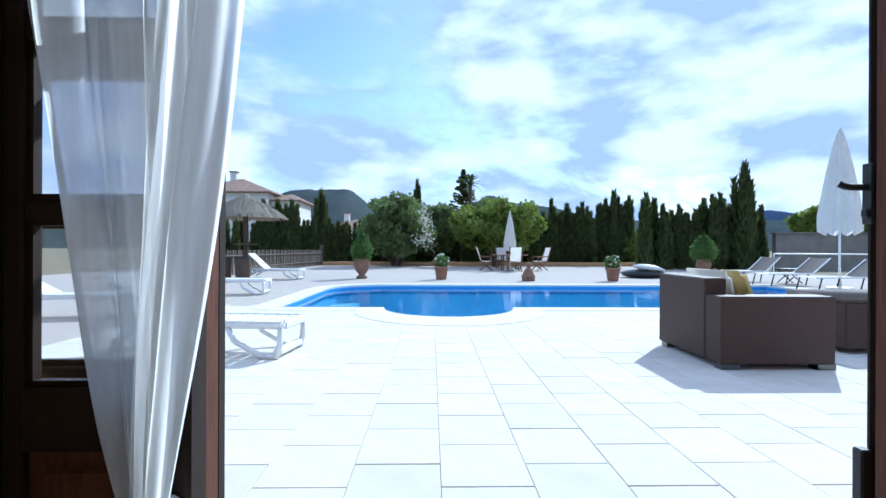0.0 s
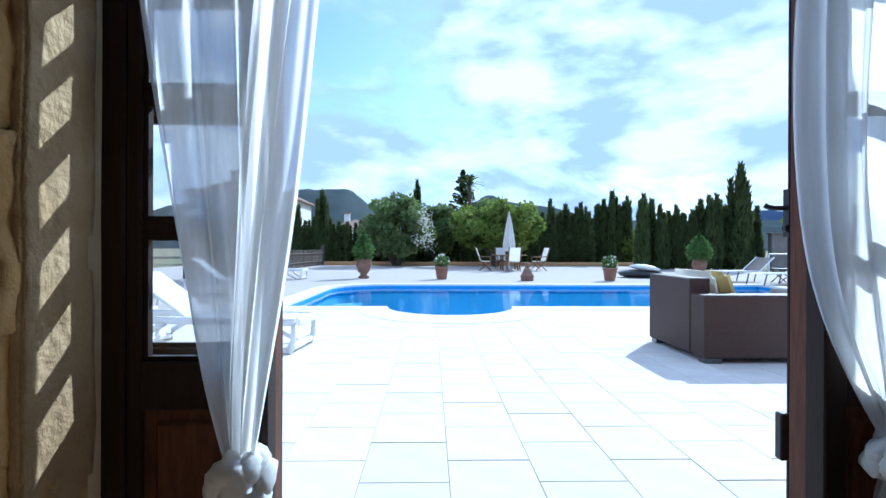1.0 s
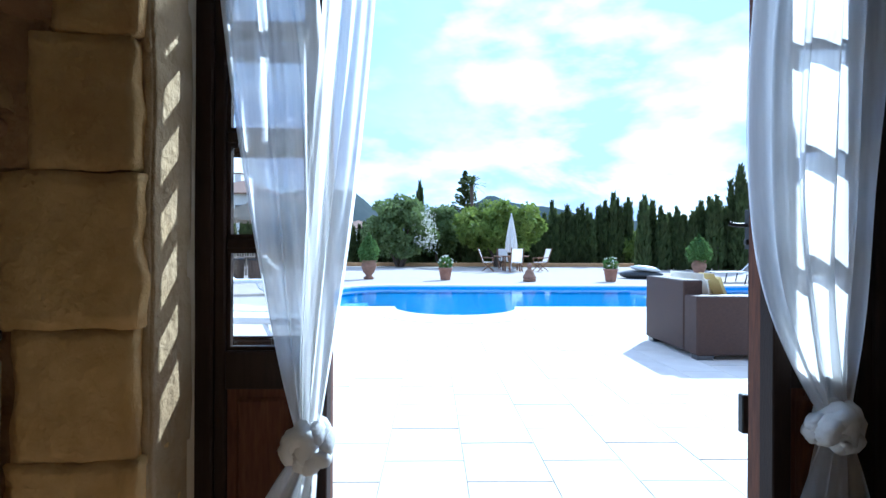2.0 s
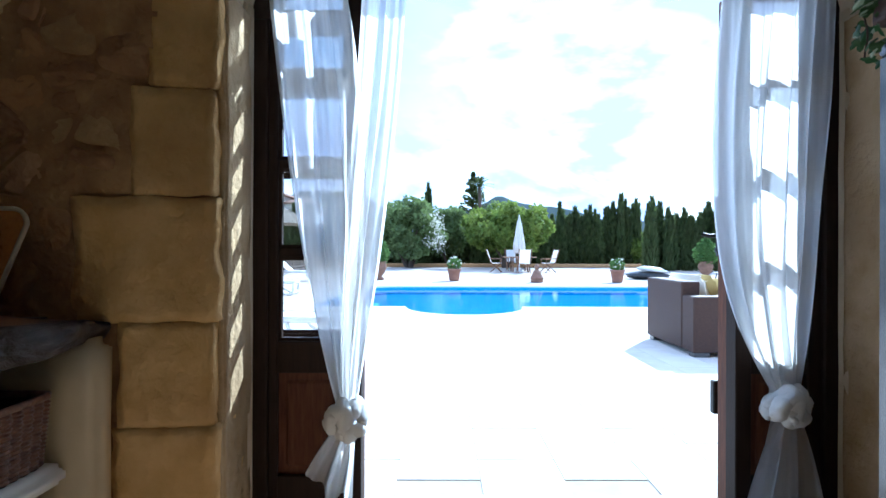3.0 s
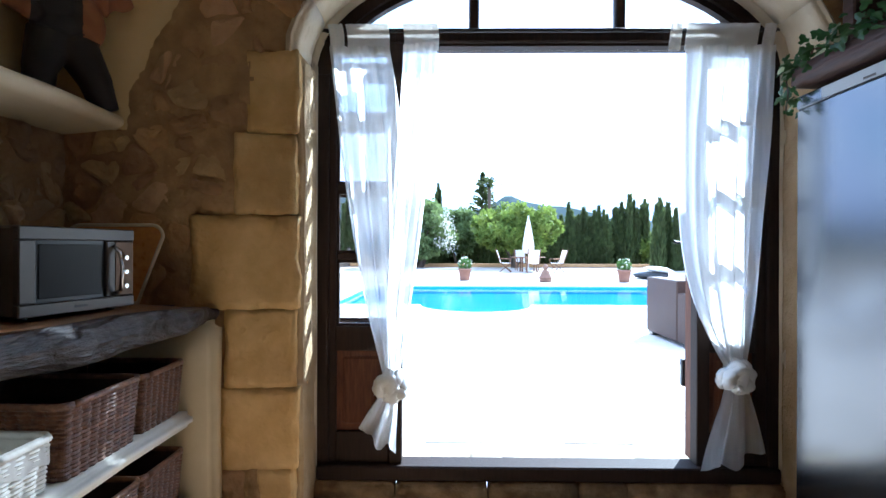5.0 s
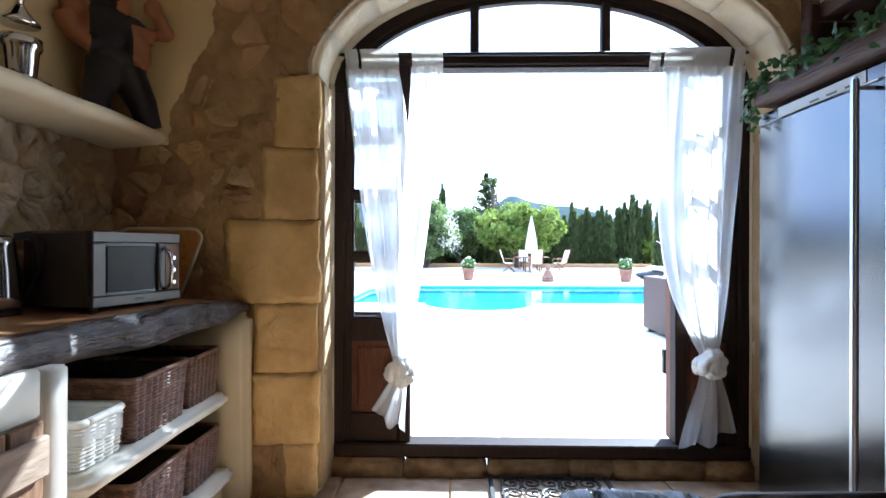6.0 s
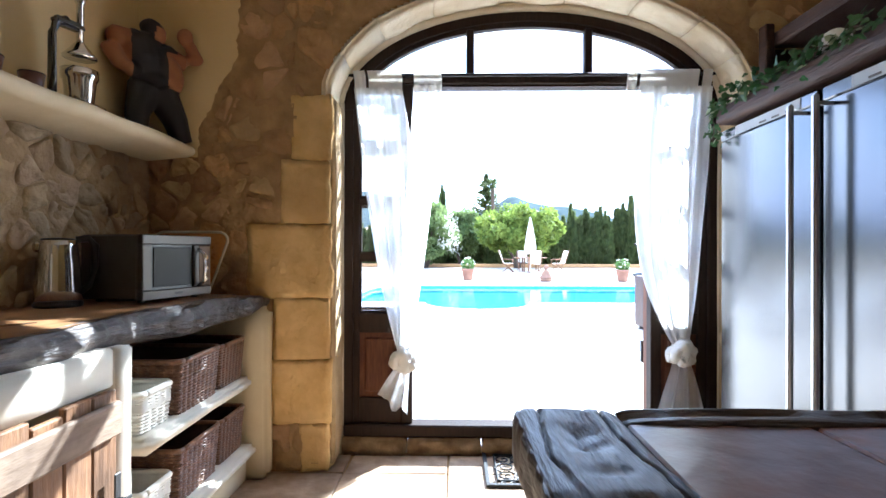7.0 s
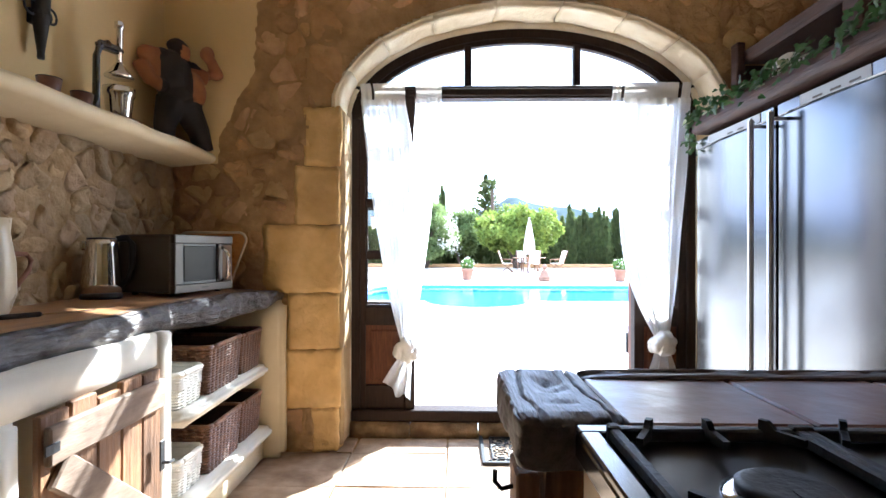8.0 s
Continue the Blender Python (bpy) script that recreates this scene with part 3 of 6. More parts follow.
def curtain(name, label, panels, knot, tail, ytop, tabs):
    """A tab-top voile: panels between two hanging edges, each edge (z, x) downwards, gathered into a knot with a tail.
    knot: x, z; tail: x0, x1, z0, z1 at its foot; tabs: x0, x1."""
    ob = thing(name, label, "curtain", "door curtains")
    kx, kz = knot
    z1 = 2.15

    def body(left, right, folds, dy, seed):
        lc, rc = (np.polyfit([p[0] for p in e], [p[1] for p in e], 3) for e in (left, right))

        def fn(u, v):
            z = z1 + (kz + 0.02 - z1) * v
            a, b = np.polyval(lc, z), np.polyval(rc, z)
            fold = math.sin(u * 2 * math.pi * folds + 1.4 * math.sin(u * 8 + seed) + v * 1.2) * (0.010 + 0.030 * v * (1 - v) * 2)
            fold += math.sin(u * 2 * math.pi * folds * 2.3 + v * 2.5 + seed) * 0.005 + math.sin(u * 2 * math.pi * folds * 4.1 + v) * 0.001
            ww = wob((u * 3 + kx + seed, v * 2.2, 1), 1.3, 0.016)
            pinch = 0.010 * math.sin(u * 2 * math.pi * folds + v * 3) * v
            return Vector((a + (b - a) * u + ww.x * 0.5 * v * (1 - v) + pinch * (u * (1 - u)) * 4, ytop + dy + fold + ww.y * 2 * v, z))
        return fn
    for k, (left, right, folds, dy) in enumerate(panels):
        fn = body(left, right, folds, dy, k * 2.1)
        part("voile", grid(90, 80, fn), "voile", ob, "sheer white voile", True)
        part("heading", grid(60, 4, lambda u, v: fn(u, 0.022 * v) + Vector((0, -0.004, 0))), "canvas", ob, "", True)
    for xa, xb in tabs:
        bm = grid(14, 16, lambda u, v: Vector((xa + (xb - xa) * u + 0.003 * math.sin(v * 9), ytop + 0.004 * math.sin(u * (xb - xa) * 170) + 0.020 * math.cos(math.pi * 1.96 * v) - 0.010, 2.135 + 0.108 * math.sin(math.pi * v))))
        part("tab", bm, "canvas", ob, "stitched white hanging tab", True)
    # the knot: lumpy crossed wraps
    bm = bmesh.new()
    for a, b, r in ((0.9, 0.0, 0.036), (-0.9, 0.5, 0.032), (0.2, 1.2, 0.035), (1.9, 0.3, 0.030), (2.6, 0.9, 0.026)):
        pts, rad = [], []
        for i in range(37):
            t = 2 * math.pi * i / 36
            q = Vector((0.046 * math.cos(t), 0.036 * math.sin(t), 0.046 * math.sin(2 * t + b)))
            q.rotate(Euler((0.35 * b, a * 0.55, b)))
            pts.append(q + Vector((kx, ytop - 0.01, kz)))
            rad.append(r * (0.8 + 0.25 * math.sin(3 * t + a)))
        tube(pts, rad, 16, bm)
    for v in bm.verts:
        v.co += wob(v.co, 22, 0.012) + wob(v.co, 60, 0.004)
    part("knot", bm, "voile_knot", ob, "thick twisted knot of voile", True)
    tx0, tx1, tz0, tz1 = tail

    def tailf(u, v):
        foot = tz0 + (tz1 - tz0) * u + 0.022 * math.sin(u * 9)
        z = kz - 0.03 + (foot - kz + 0.03) * v
        x = kx - 0.035 + 0.07 * u + (tx0 + (tx1 - tx0) * u - kx + 0.035 - 0.07 * u) * v ** 0.85
        return Vector((x, ytop - 0.01 + (0.026 * math.sin(u * 2 * math.pi * 2.6 + 2 * v) + 0.008 * math.sin(u * 31 + 3 * v)) * (0.4 + 0.7 * v), z))
    part("tail", grid(70, 26, tailf), "voile", ob, "", True)
    part("tail_lining", grid(50, 20, lambda u, v: tailf(0.12 + 0.7 * u, v * 0.94) + Vector((0, 0.03, 0))), "voile", ob, "", True)
    return ob


def dense_cloth():
    m = mat("gathered_voile", (0.80, 0.80, 0.79), (0.76, 0.76, 0.75), 12, 0.9, bump=0.3, bscale=40, bigamount=0.1)
    return m


M["voile_knot"] = dense_cloth()
curtain("curtain", "white sheer tab-top curtain tied in a knot",
        ((((2.15, -0.785), (1.534, -0.715), (1.007, -0.63), (0.768, -0.572), (0.60, -0.525)), ((2.15, -0.505), (1.85, -0.455), (1.40, -0.43), (0.768, -0.45), (0.60, -0.465)), 3.2, 0.0),
         (((2.15, -0.435), (1.75, -0.46), (1.30, -0.49), (0.768, -0.51), (0.60, -0.50)), ((2.15, -0.275), (1.414, -0.335), (1.007, -0.388), (0.768, -0.425), (0.60, -0.45)), 2.2, -0.03)),
        (-0.488, 0.562), (-0.645, -0.465, 0.35, 0.235), 0.90, ((-0.785, -0.717), (-0.702, -0.505), (-0.435, -0.273)))
curtain("curtain", "white sheer tab-top curtain tied in a knot with long tail",
        ((((2.15, 0.88), (1.75, 0.86), (1.342, 0.855), (1.055, 0.91), (0.816, 1.0), (0.63, 1.085)), ((2.15, 1.29), (1.7, 1.265), (1.342, 1.232), (1.055, 1.208), (0.816, 1.182), (0.63, 1.15)), 4.6, 0.0),),
        (1.118, 0.612), (0.965, 1.245, 0.16, 0.25), 0.90, ((0.804, 0.859), (0.878, 1.215), (1.235, 1.29)))
rod = thing("curtain_rod", "dark curtain rod on the door transom", "rod")
part("rod", tube([(-0.86, 0.905, 2.226), (1.36, 0.905, 2.226)], 0.010, 10), "iron", rod, "", True)

# ---- kitchen: counter side ----
CT = 0.975


def counter_edge(y):
    """Front edge of the live-edge slab."""
    k = max(0.0, min(1.0, (y - 0.1) / 0.5))
    return -1.33 + 0.15 * k * k * (3 - 2 * k) + 0.018 * math.sin(y * 7) + 0.010 * math.sin(y * 17 + 1)


counter = thing("counter_slab", "thick live-edge wooden worktop with dark bark edge", "worktop")
Y0, Y1 = -3.2, 0.645


def slab_top(u, v):
    y = Y0 + (Y1 - Y0) * u
    x = WX + (counter_edge(y) - 0.012 - WX) * v
    return Vector((x, y, CT + 0.003 * math.sin(x * 9 + y * 5) - 0.03 * max(0, (y - 0.35) / 0.3) ** 2 * v))


part("top", grid(120, 10, slab_top), "top_wood", counter, "oiled brown wooden top", True)


def bark(u, v):
    y = Y0 + (Y1 + 0.006 - Y0) * u
    th = 0.118 + 0.022 * math.sin(y * 4 + 1) - 0.045 * max(0, (y - 0.1) / 0.55)
    a = math.pi * (v - 0.5)
    drop = 0.03 * max(0, (y - 0.35) / 0.3) ** 2
    base = Vector((counter_edge(y) - 0.03 + 0.045 * math.cos(a), y, CT - drop - th / 2 - th / 2 * math.sin(a)))
    return base + (wob(base, 6, 0.026) + wob(base, 17, 0.013) + wob(base, 40, 0.006)) * math.cos(a)


part("bark_edge", grid(300, 18, bark), "old_wood_y", counter, "gnarled dark bark edge", True)
part("underside", box(WX, -1.36, Y0, Y1 - 0.03, CT - 0.09, CT - 0.012), "old_wood_y", counter)
bm = grid(20, 6, lambda u, v: Vector((WX + (counter_edge(Y1) - 0.01 - WX) * u, Y1 + 0.008 * math.sin(v * 3.14), CT - 0.035 - 0.06 * v)))
part("end_grain", bm, "old_wood_y", counter, "", True)

unit = thing("masonry_shelf_unit", "whitewashed masonry base with open shelves", "shelf unit")


def soft_block(x0, x1, y0, y1, z0, z1, bev=0.02, amp=0.006, cuts=6):
    bm = box(x0, x1, y0, y1, z0, z1, bev, None, 3)
    bmesh.ops.subdivide_edges(bm, edges=[e for e in bm.edges if e.calc_length() > 0.15], cuts=cuts, use_grid_fill=True)
    for v in bm.verts:
        v.co += wob(v.co, 5, amp)
    return bm


part("end_post", soft_block(-1.86, -1.165, 0.545, 0.65, 0.0, 0.90, 0.03), "cream", unit, "rounded cream plaster end post", True)
part("shelf", soft_block(-1.87, -1.24, -0.36, 0.55, 0.49, 0.55, 0.02), "limewash", unit, "", True)
part("shelf", soft_block(-1.87, -1.22, -0.36, 0.55, 0.14, 0.20, 0.02), "limewash", unit, "", True)
part("back_panel", box(-1.875, -1.85, -0.36, 0.55, 0.0, 0.88), "limewash", unit)
part("plinth", soft_block(-1.86, -1.27, -0.36, 0.55, 0.0, 0.135, 0.015), "cream", unit, "", True)
part("divider", soft_block(-1.87, -1.285, -0.46, -0.37, 0.0, 0.88, 0.008, 0.002), "limewash", unit, "", True)
part("fascia", soft_block(-1.42, -1.29, -3.1, -0.462, 0.76, 0.885, 0.006, 0.003), "limewash", unit, "", True)
part("divider", soft_block(-1.87, -1.285, -1.16, -1.06, 0.0, 0.758, 0.012), "limewash", unit, "", True)


def basket(name, label, cx, cy, z, w, d, h, material, lining, rows, posts):
    """A woven box basket: upright stakes, wavy strands round them, a thick rolled rim."""
    ob = thing(name, label, "basket", "baskets under the counter", pose(cx, cy, z))
    def plan(t, grow):
        # rounded rectangle walked at an even pace, t from 0 to 1
        f = 0.93 + 0.07 * grow
        rc = 0.028
        a, b = w * f / 2 - rc, d * f / 2 - rc
        arc = math.pi / 2 * rc
        s = (t % 1) * (4 * a + 4 * b + 4 * arc)
        for q, (cx, cy, run) in enumerate(((a, -b, 2 * b), (a, b, 2 * a), (-a, b, 2 * b), (-a, -b, 2 * a))):
            u, n = Vector((math.cos(q * math.pi / 2), math.sin(q * math.pi / 2), 0)), Vector((-math.sin(q * math.pi / 2), math.cos(q * math.pi / 2), 0))
            if s <= run:
                return Vector((cx, cy, 0)) + u * rc + n * s
            s -= run
            if s <= arc or q == 3:
                g = min(s, arc) / rc
                return Vector((cx, cy, 0)) + n * run + u * (rc * math.cos(g)) + n * (rc * math.sin(g))
            s -= arc
    n = posts * 6
    bm = bmesh.new()
    rr = h / rows
    for k in range(rows):
        ring = []
        for i in range(n):
            p = plan(i / n, (k + 0.5) / rows)
            out = p.normalized() * (0.0075 * abs(math.sin(math.pi * (i + 3 * (k % 2) * 0.25) / 6)) - 0.003)
            c = p + out + Vector((0, 0, rr * (k + 0.5)))
            ring.append([bm.verts.new(c + Vector((0, 0, rr * 0.5))), bm.verts.new(c + p.normalized() * 0.005), bm.verts.new(c - Vector((0, 0, rr * 0.5)))])
        for i in range(n):
            a, b = ring[i], ring[(i + 1) % n]
            bm.faces.new((a[0], b[0], b[1], a[1]))
            bm.faces.new((a[1], b[1], b[2], a[2]))
    part("weave", bm, material, ob)
    rim = [plan(i / 48, 1.05) + Vector((0, 0, h)) for i in range(49)]
    part("rim", tube(rim, 0.011, 8), material, ob, "", True)
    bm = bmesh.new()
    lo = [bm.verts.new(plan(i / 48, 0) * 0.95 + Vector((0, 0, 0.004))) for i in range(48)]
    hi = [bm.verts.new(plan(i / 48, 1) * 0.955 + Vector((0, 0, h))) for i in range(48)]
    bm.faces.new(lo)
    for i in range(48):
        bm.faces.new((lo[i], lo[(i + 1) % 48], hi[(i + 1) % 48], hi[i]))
    # inner skin in the darkened brown, so the basket's inside shade is painted
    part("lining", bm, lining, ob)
    if lining == "white_wicker":
        ring = [(plan(i / 96, 1.12) * (1 + 0.006 * math.sin(i * 1.9))) for i in range(96)]
        bm = bmesh.new()
        rows_v = []
        for dz, s in ((0.012, 0.97), (0.014, 1.0), (-0.02, 1.012), (-0.062, 1.02)):
            rows_v.append([bm.verts.new(p * s + Vector((0, 0, h + dz + (0.006 * math.sin(k * 0.7) if dz < -0.05 else 0)))) for k, p in enumerate(ring)])
        for a, b in zip(rows_v, rows_v[1:]):
            for i in range(96):
                bm.faces.new((a[i], a[(i + 1) % 96], b[(i + 1) % 96], b[i]))
        part("cloth_liner", bm, "canvas", ob, "white cloth liner folded over the rim", True)
    return ob


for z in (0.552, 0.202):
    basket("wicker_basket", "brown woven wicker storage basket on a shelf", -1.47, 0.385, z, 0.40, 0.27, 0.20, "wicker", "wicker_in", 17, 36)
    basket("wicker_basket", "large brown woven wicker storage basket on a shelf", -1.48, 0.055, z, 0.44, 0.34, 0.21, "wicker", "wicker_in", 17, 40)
basket("white_basket", "small white woven basket on a shelf", -1.43, -0.235, 0.552, 0.30, 0.20, 0.14, "white_wicker", "white_wicker", 12, 22)
basket("white_basket", "small white woven basket on the lower shelf", -1.43, -0.235, 0.202, 0.30, 0.20, 0.14, "white_wicker", "white_wicker", 12, 22)


def plank_door(y0, y1, z0, z1):
    """A ledged and braced plank door, hinged in the masonry face."""
    ob = thing("cabinet_door", "rustic pine plank door with diagonal brace", "cabinet door", "counter doors", pose(-1.29, 0, 0))
    n = 5
    w = (y1 - y0) / n
    for k in range(n):
        top = z1 + 0.012 * math.sin(k * 2.3)
        part("plank", box(0.0, 0.022, y0 + k * w + 0.003, y0 + (k + 1) * w - 0.003, z0, top, 0.004), "plank", ob)
    part("ledge", box(0.022, 0.046, y0 + 0.01, y1 - 0.01, z1 - 0.135, z1 - 0.03, 0.006), "grey_pine", ob, "weathered grey board")
    part("ledge", box(0.022, 0.046, y0 + 0.01, y1 - 0.01, z0 + 0.05, z0 + 0.15, 0.006), "grey_pine", ob, "weathered grey board")
    ln = math.hypot(y1 - y0 - 0.1, z1 - z0 - 0.32)
    bm = box(0.0222, 0.0458, -ln / 2, ln / 2, -0.05, 0.05, 0.006)
    ang = math.atan2(z1 - z0 - 0.32, y1 - y0 - 0.1)
    part("brace", put(bm, Matrix.Translation((0, (y0 + y1) / 2, (z0 + z1) / 2 + 0.005)) @ Matrix.Rotation(-ang, 4, "X")), "grey_pine", ob, "weathered grey board")
    bm = box(0.046, 0.052, y1 - 0.055, y1 - 0.025, (z0 + z1) / 2 - 0.01, (z0 + z1) / 2 + 0.10, 0.003)
    tube([(0.05, y1 - 0.04, (z0 + z1) / 2 + 0.02), (0.075, y1 - 0.04, (z0 + z1) / 2 + 0.02), (0.08, y1 - 0.02, (z0 + z1) / 2 + 0.02)], 0.006, 8, bm)
    part("latch", bm, "iron", ob, "black iron latch")
    for z in (z1 - 0.085, z0 + 0.10):
        bm = box(0.046, 0.050, y0 - 0.012, y0 + 0.04, z - 0.014, z + 0.014, 0.002)
        part("hinge", bm, "iron", ob, "rusty iron hinge")
    return ob


plank_door(-1.03, -0.475, 0.06, 0.755)
plank_door(-1.75, -1.18, 0.06, 0.755)

# ---- kitchen: wall shelf ----
wall_shelf = thing("wall_shelf", "thick rounded cream plaster wall shelf", "shelf")


def shelf_fn(u, v):
    y = -2.6 + (NY - 0.005 + 2.6) * u
    d = 0.30 - 0.02 * max(0, (y - 0.2) / 0.46) ** 2
    a = math.pi * v
    p = Vector((WX + d - 0.045 + 0.045 * math.sin(a), y, 1.73 + 0.034 * math.cos(a)))
    if v <= 0:
        p = Vector((WX, y, 1.765))
    if v >= 1:
        p = Vector((WX, y, 1.68))
    return p + wob(p, 4, 0.008)


part("body", grid(80, 16, shelf_fn), "cream", wall_shelf, "", True)

# ---- appliances ----
def microwave(m):
    ob = thing("microwave", "silver microwave oven with a dark window and chrome handle", "microwave", "", m)
    w, d, h = 0.40, 0.30, 0.285
    part("body", box(-w / 2, w / 2, 0, d, 0.012, h, 0.008), "grey_metal", ob, "dark grey metal case")
    bm = bmesh.new()
    for q in ((-w / 2, w / 2, h - 0.042, h), (-w / 2, w / 2, 0.012, 0.052), (-w / 2, -w / 2 + 0.052, 0.052, h - 0.042), (0.085, 0.122, 0.052, h - 0.042)):
        box(q[0], q[1], -0.026, 0.0, q[2], q[3], 0.004, bm)
    part("door_frame", bm, "mw_steel", ob, "brushed silver door frame")
    part("window_bezel", box(-w / 2 + 0.052, 0.085, -0.016, -0.001, 0.052, h - 0.042), "black", ob)
    part("window", box(-w / 2 + 0.062, 0.075, -0.020, -0.0162, 0.064, h - 0.054, 0.003), "stem_glass", ob, "dark glass window")
    part("control_panel", box(0.1222, w / 2, -0.022, 0.0, 0.0522, h - 0.0422, 0.003), "bronze", ob, "dark bronze control panel")
    part("handle", tube([(0.112, -0.026, 0.058), (0.116, -0.054, 0.075), (0.118, -0.060, 0.14), (0.116, -0.054, 0.205), (0.112, -0.026, 0.226)], 0.008, 10), "chrome", ob, "curved chrome handle", True)
    for k in range(3):
        part("knob", lathe([(0.010, 0), (0.010, 0.006), (0.007, 0.008)], 14, None, Matrix.Translation((0.165, -0.022, 0.085 + 0.05 * k)) @ Matrix.Rotation(radians(90), 4, "X")), "chrome", ob)
    part("badge", box(-0.03, 0.015, -0.0275, -0.0262, 0.028, 0.036), "iron", ob)
    for x in (-0.15, 0.15):
        for y in (0.03, 0.25):
            part("foot", lathe([(0.014, 0), (0.014, 0.0118)], 12, None, Matrix.Translation((x, y, 0))), "black", ob)
    return ob


M["grey_metal"] = mat("dark_grey_metal", (0.115, 0.10, 0.085), (0.09, 0.078, 0.066), 6, 0.42, metal=0.6)
microwave(pose(-1.437, 0.163, CT + 0.004, 0, 0, 76))

# amber tray that leans on the wall behind the microwave
M["amber"] = mat("amber_varnished_wood", (0.62, 0.29, 0.075), (0.48, 0.20, 0.05), 6, 0.25, stretch=(6, 6, 1), bump=0.1, big=(0.4, 0.17, 0.05), bigamount=0.4)


def tray_outline(grow):
    """Rounded top corners, sides drawn in towards the foot."""
    pts = [(-0.115 - grow, -grow), (0.115 + grow, -grow)]
    r = 0.05 + grow
    for k in range(9):
        a = math.pi / 2 * k / 8
        pts.append((0.195 + grow - r + r * math.cos(a), 0.315 + grow - r + r * math.sin(a)))
    return pts + [(-x, z) for x, z in pts[:1:-1]]


tray = thing("serving_tray", "amber varnished tray with a pale rim leaning on the wall", "tray", "", pose(-1.572, 0.530, CT + 0.004, 82, 0, 0))
part("board", extrude(tray_outline(-0.006), -0.008, 0.008), "amber", tray)
rim = [(x, z, 0.010) for x, z in tray_outline(0)]
part("rim", tube(rim + rim[:1], 0.007, 8), "cream_glaze", tray, "pale raised rim", True)


def kettle(m):
    ob = thing("kettle", "polished steel electric kettle on a black base", "kettle", "", m)
    part("base", lathe([(0.082, 0), (0.084, 0.012), (0.076, 0.022)], 32), "black", ob, "black plastic base", True)
    part("body", lathe([(0.080, 0.0222), (0.080, 0.06), (0.074, 0.14), (0.064, 0.215), (0.060, 0.232)], 40), "chrome", ob, "mirror-polished tapered body", True)
    part("lid", lathe([(0.059, 0.2322), (0.056, 0.238), (0.001, 0.242)], 32), "black", ob, "", True)
    part("handle", tube([(-0.02, 0.058, 0.235), (-0.02, 0.10, 0.24), (-0.02, 0.125, 0.215), (-0.02, 0.122, 0.13), (-0.02, 0.105, 0.07), (-0.02, 0.075, 0.045)], [0.012, 0.014, 0.015, 0.014, 0.012, 0.01], 12), "black", ob, "black plastic handle", True)
    part("spout", box(-0.015, 0.015, -0.082, -0.055, 0.19, 0.226, 0.008), "chrome", ob)
    return ob


kettle(pose(-1.745, -0.115, CT + 0.002, 0, 0, -48) @ Matrix.Diagonal((0.98, 0.98, 1.12, 1)))

# ---- fridges ----
def fridge(y0, y1, hinge_far):
    ob = thing("fridge", "tall brushed steel fridge with a long vertical handle", "fridge", "fridges in a row", pose(1.172, 0, 0))
    part("body", box(0.056, 0.66, y0 + 0.006, y1 - 0.006, 0.06, 1.815, 0.006), "grey_metal", ob, "grey metal case")
    part("plinth", box(0.09, 0.6, y0 + 0.02, y1 - 0.02, 0.0, 0.0598), "black", ob)
    def face(u, v):
        return Vector((0.0 + 0.012 * (2 * u - 1) ** 2, y0 + 0.004 + (y1 - y0 - 0.008) * u, 0.07 + 1.685 * v))
    bm = grid(20, 1, face)
    r = bmesh.ops.extrude_face_region(bm, geom=list(bm.faces))
    for v in [g for g in r["geom"] if isinstance(g, bmesh.types.BMVert)]:
        v.co.x = 0.052
    bmesh.ops.recalc_face_normals(bm, faces=bm.faces)
    part("door", bm, "steel", ob, "brushed steel door")
    part("control_strip", box(0.004, 0.054, y0 + 0.006, y1 - 0.006, 1.761, 1.813, 0.005), "steel", ob, "steel control strip")
    # black strip in the slot above the door, standing in for its shade
    part("gap", box(0.014, 0.05, y0 + 0.008, y1 - 0.008, 1.7552, 1.7608), "black", ob)
    part("display", box(0.001, 0.0038, y0 + 0.10, y1 - 0.15, 1.767, 1.808), "display", ob, "pale control panel")
    for k in range(3):
        part("button", box(-0.001, 0.0008, y0 + 0.14 + 0.09 * k, y0 + 0.19 + 0.09 * k, 1.772, 1.780), "grey_metal", ob)
    hy = y0 + 0.075 if hinge_far else y1 - 0.055
    part("handle", box(-0.066, -0.044, hy - 0.013, hy + 0.013, 0.25, 1.775, 0.007, None, 3), "satin", ob, "long satin steel handle")
    for z in (0.28, 1.74):
        part("handle_bracket", tube([(0.008, hy, z), (-0.045, hy, z)], 0.008, 8), "satin", ob, "", True)
    return ob


fridge(-0.13, 0.585, True)
fridge(-0.735, -0.14, False)
# added third copy, standing in for a plain tall steel panel
fridge(-1.165, -0.745, False)
beam = thing("fridge_shelf", "dark rough wooden plank shelf above the fridges", "shelf")
bm = box(1.145, 1.9, -1.15, 0.575, 1.84, 1.925, 0.012)
bmesh.ops.subdivide_edges(bm, edges=[e for e in bm.edges if e.calc_length() > 0.5], cuts=20, use_grid_fill=True)
for v in bm.verts:
    v.co += wob(v.co, 5, 0.012)
part("plank", bm, "dark_plank", beam, "", True)

# ---- island counter and cooker ----
IZ = 0.932
island = thing("island_counter", "rustic island counter with weathered beam rim and inlaid tiles", "counter")


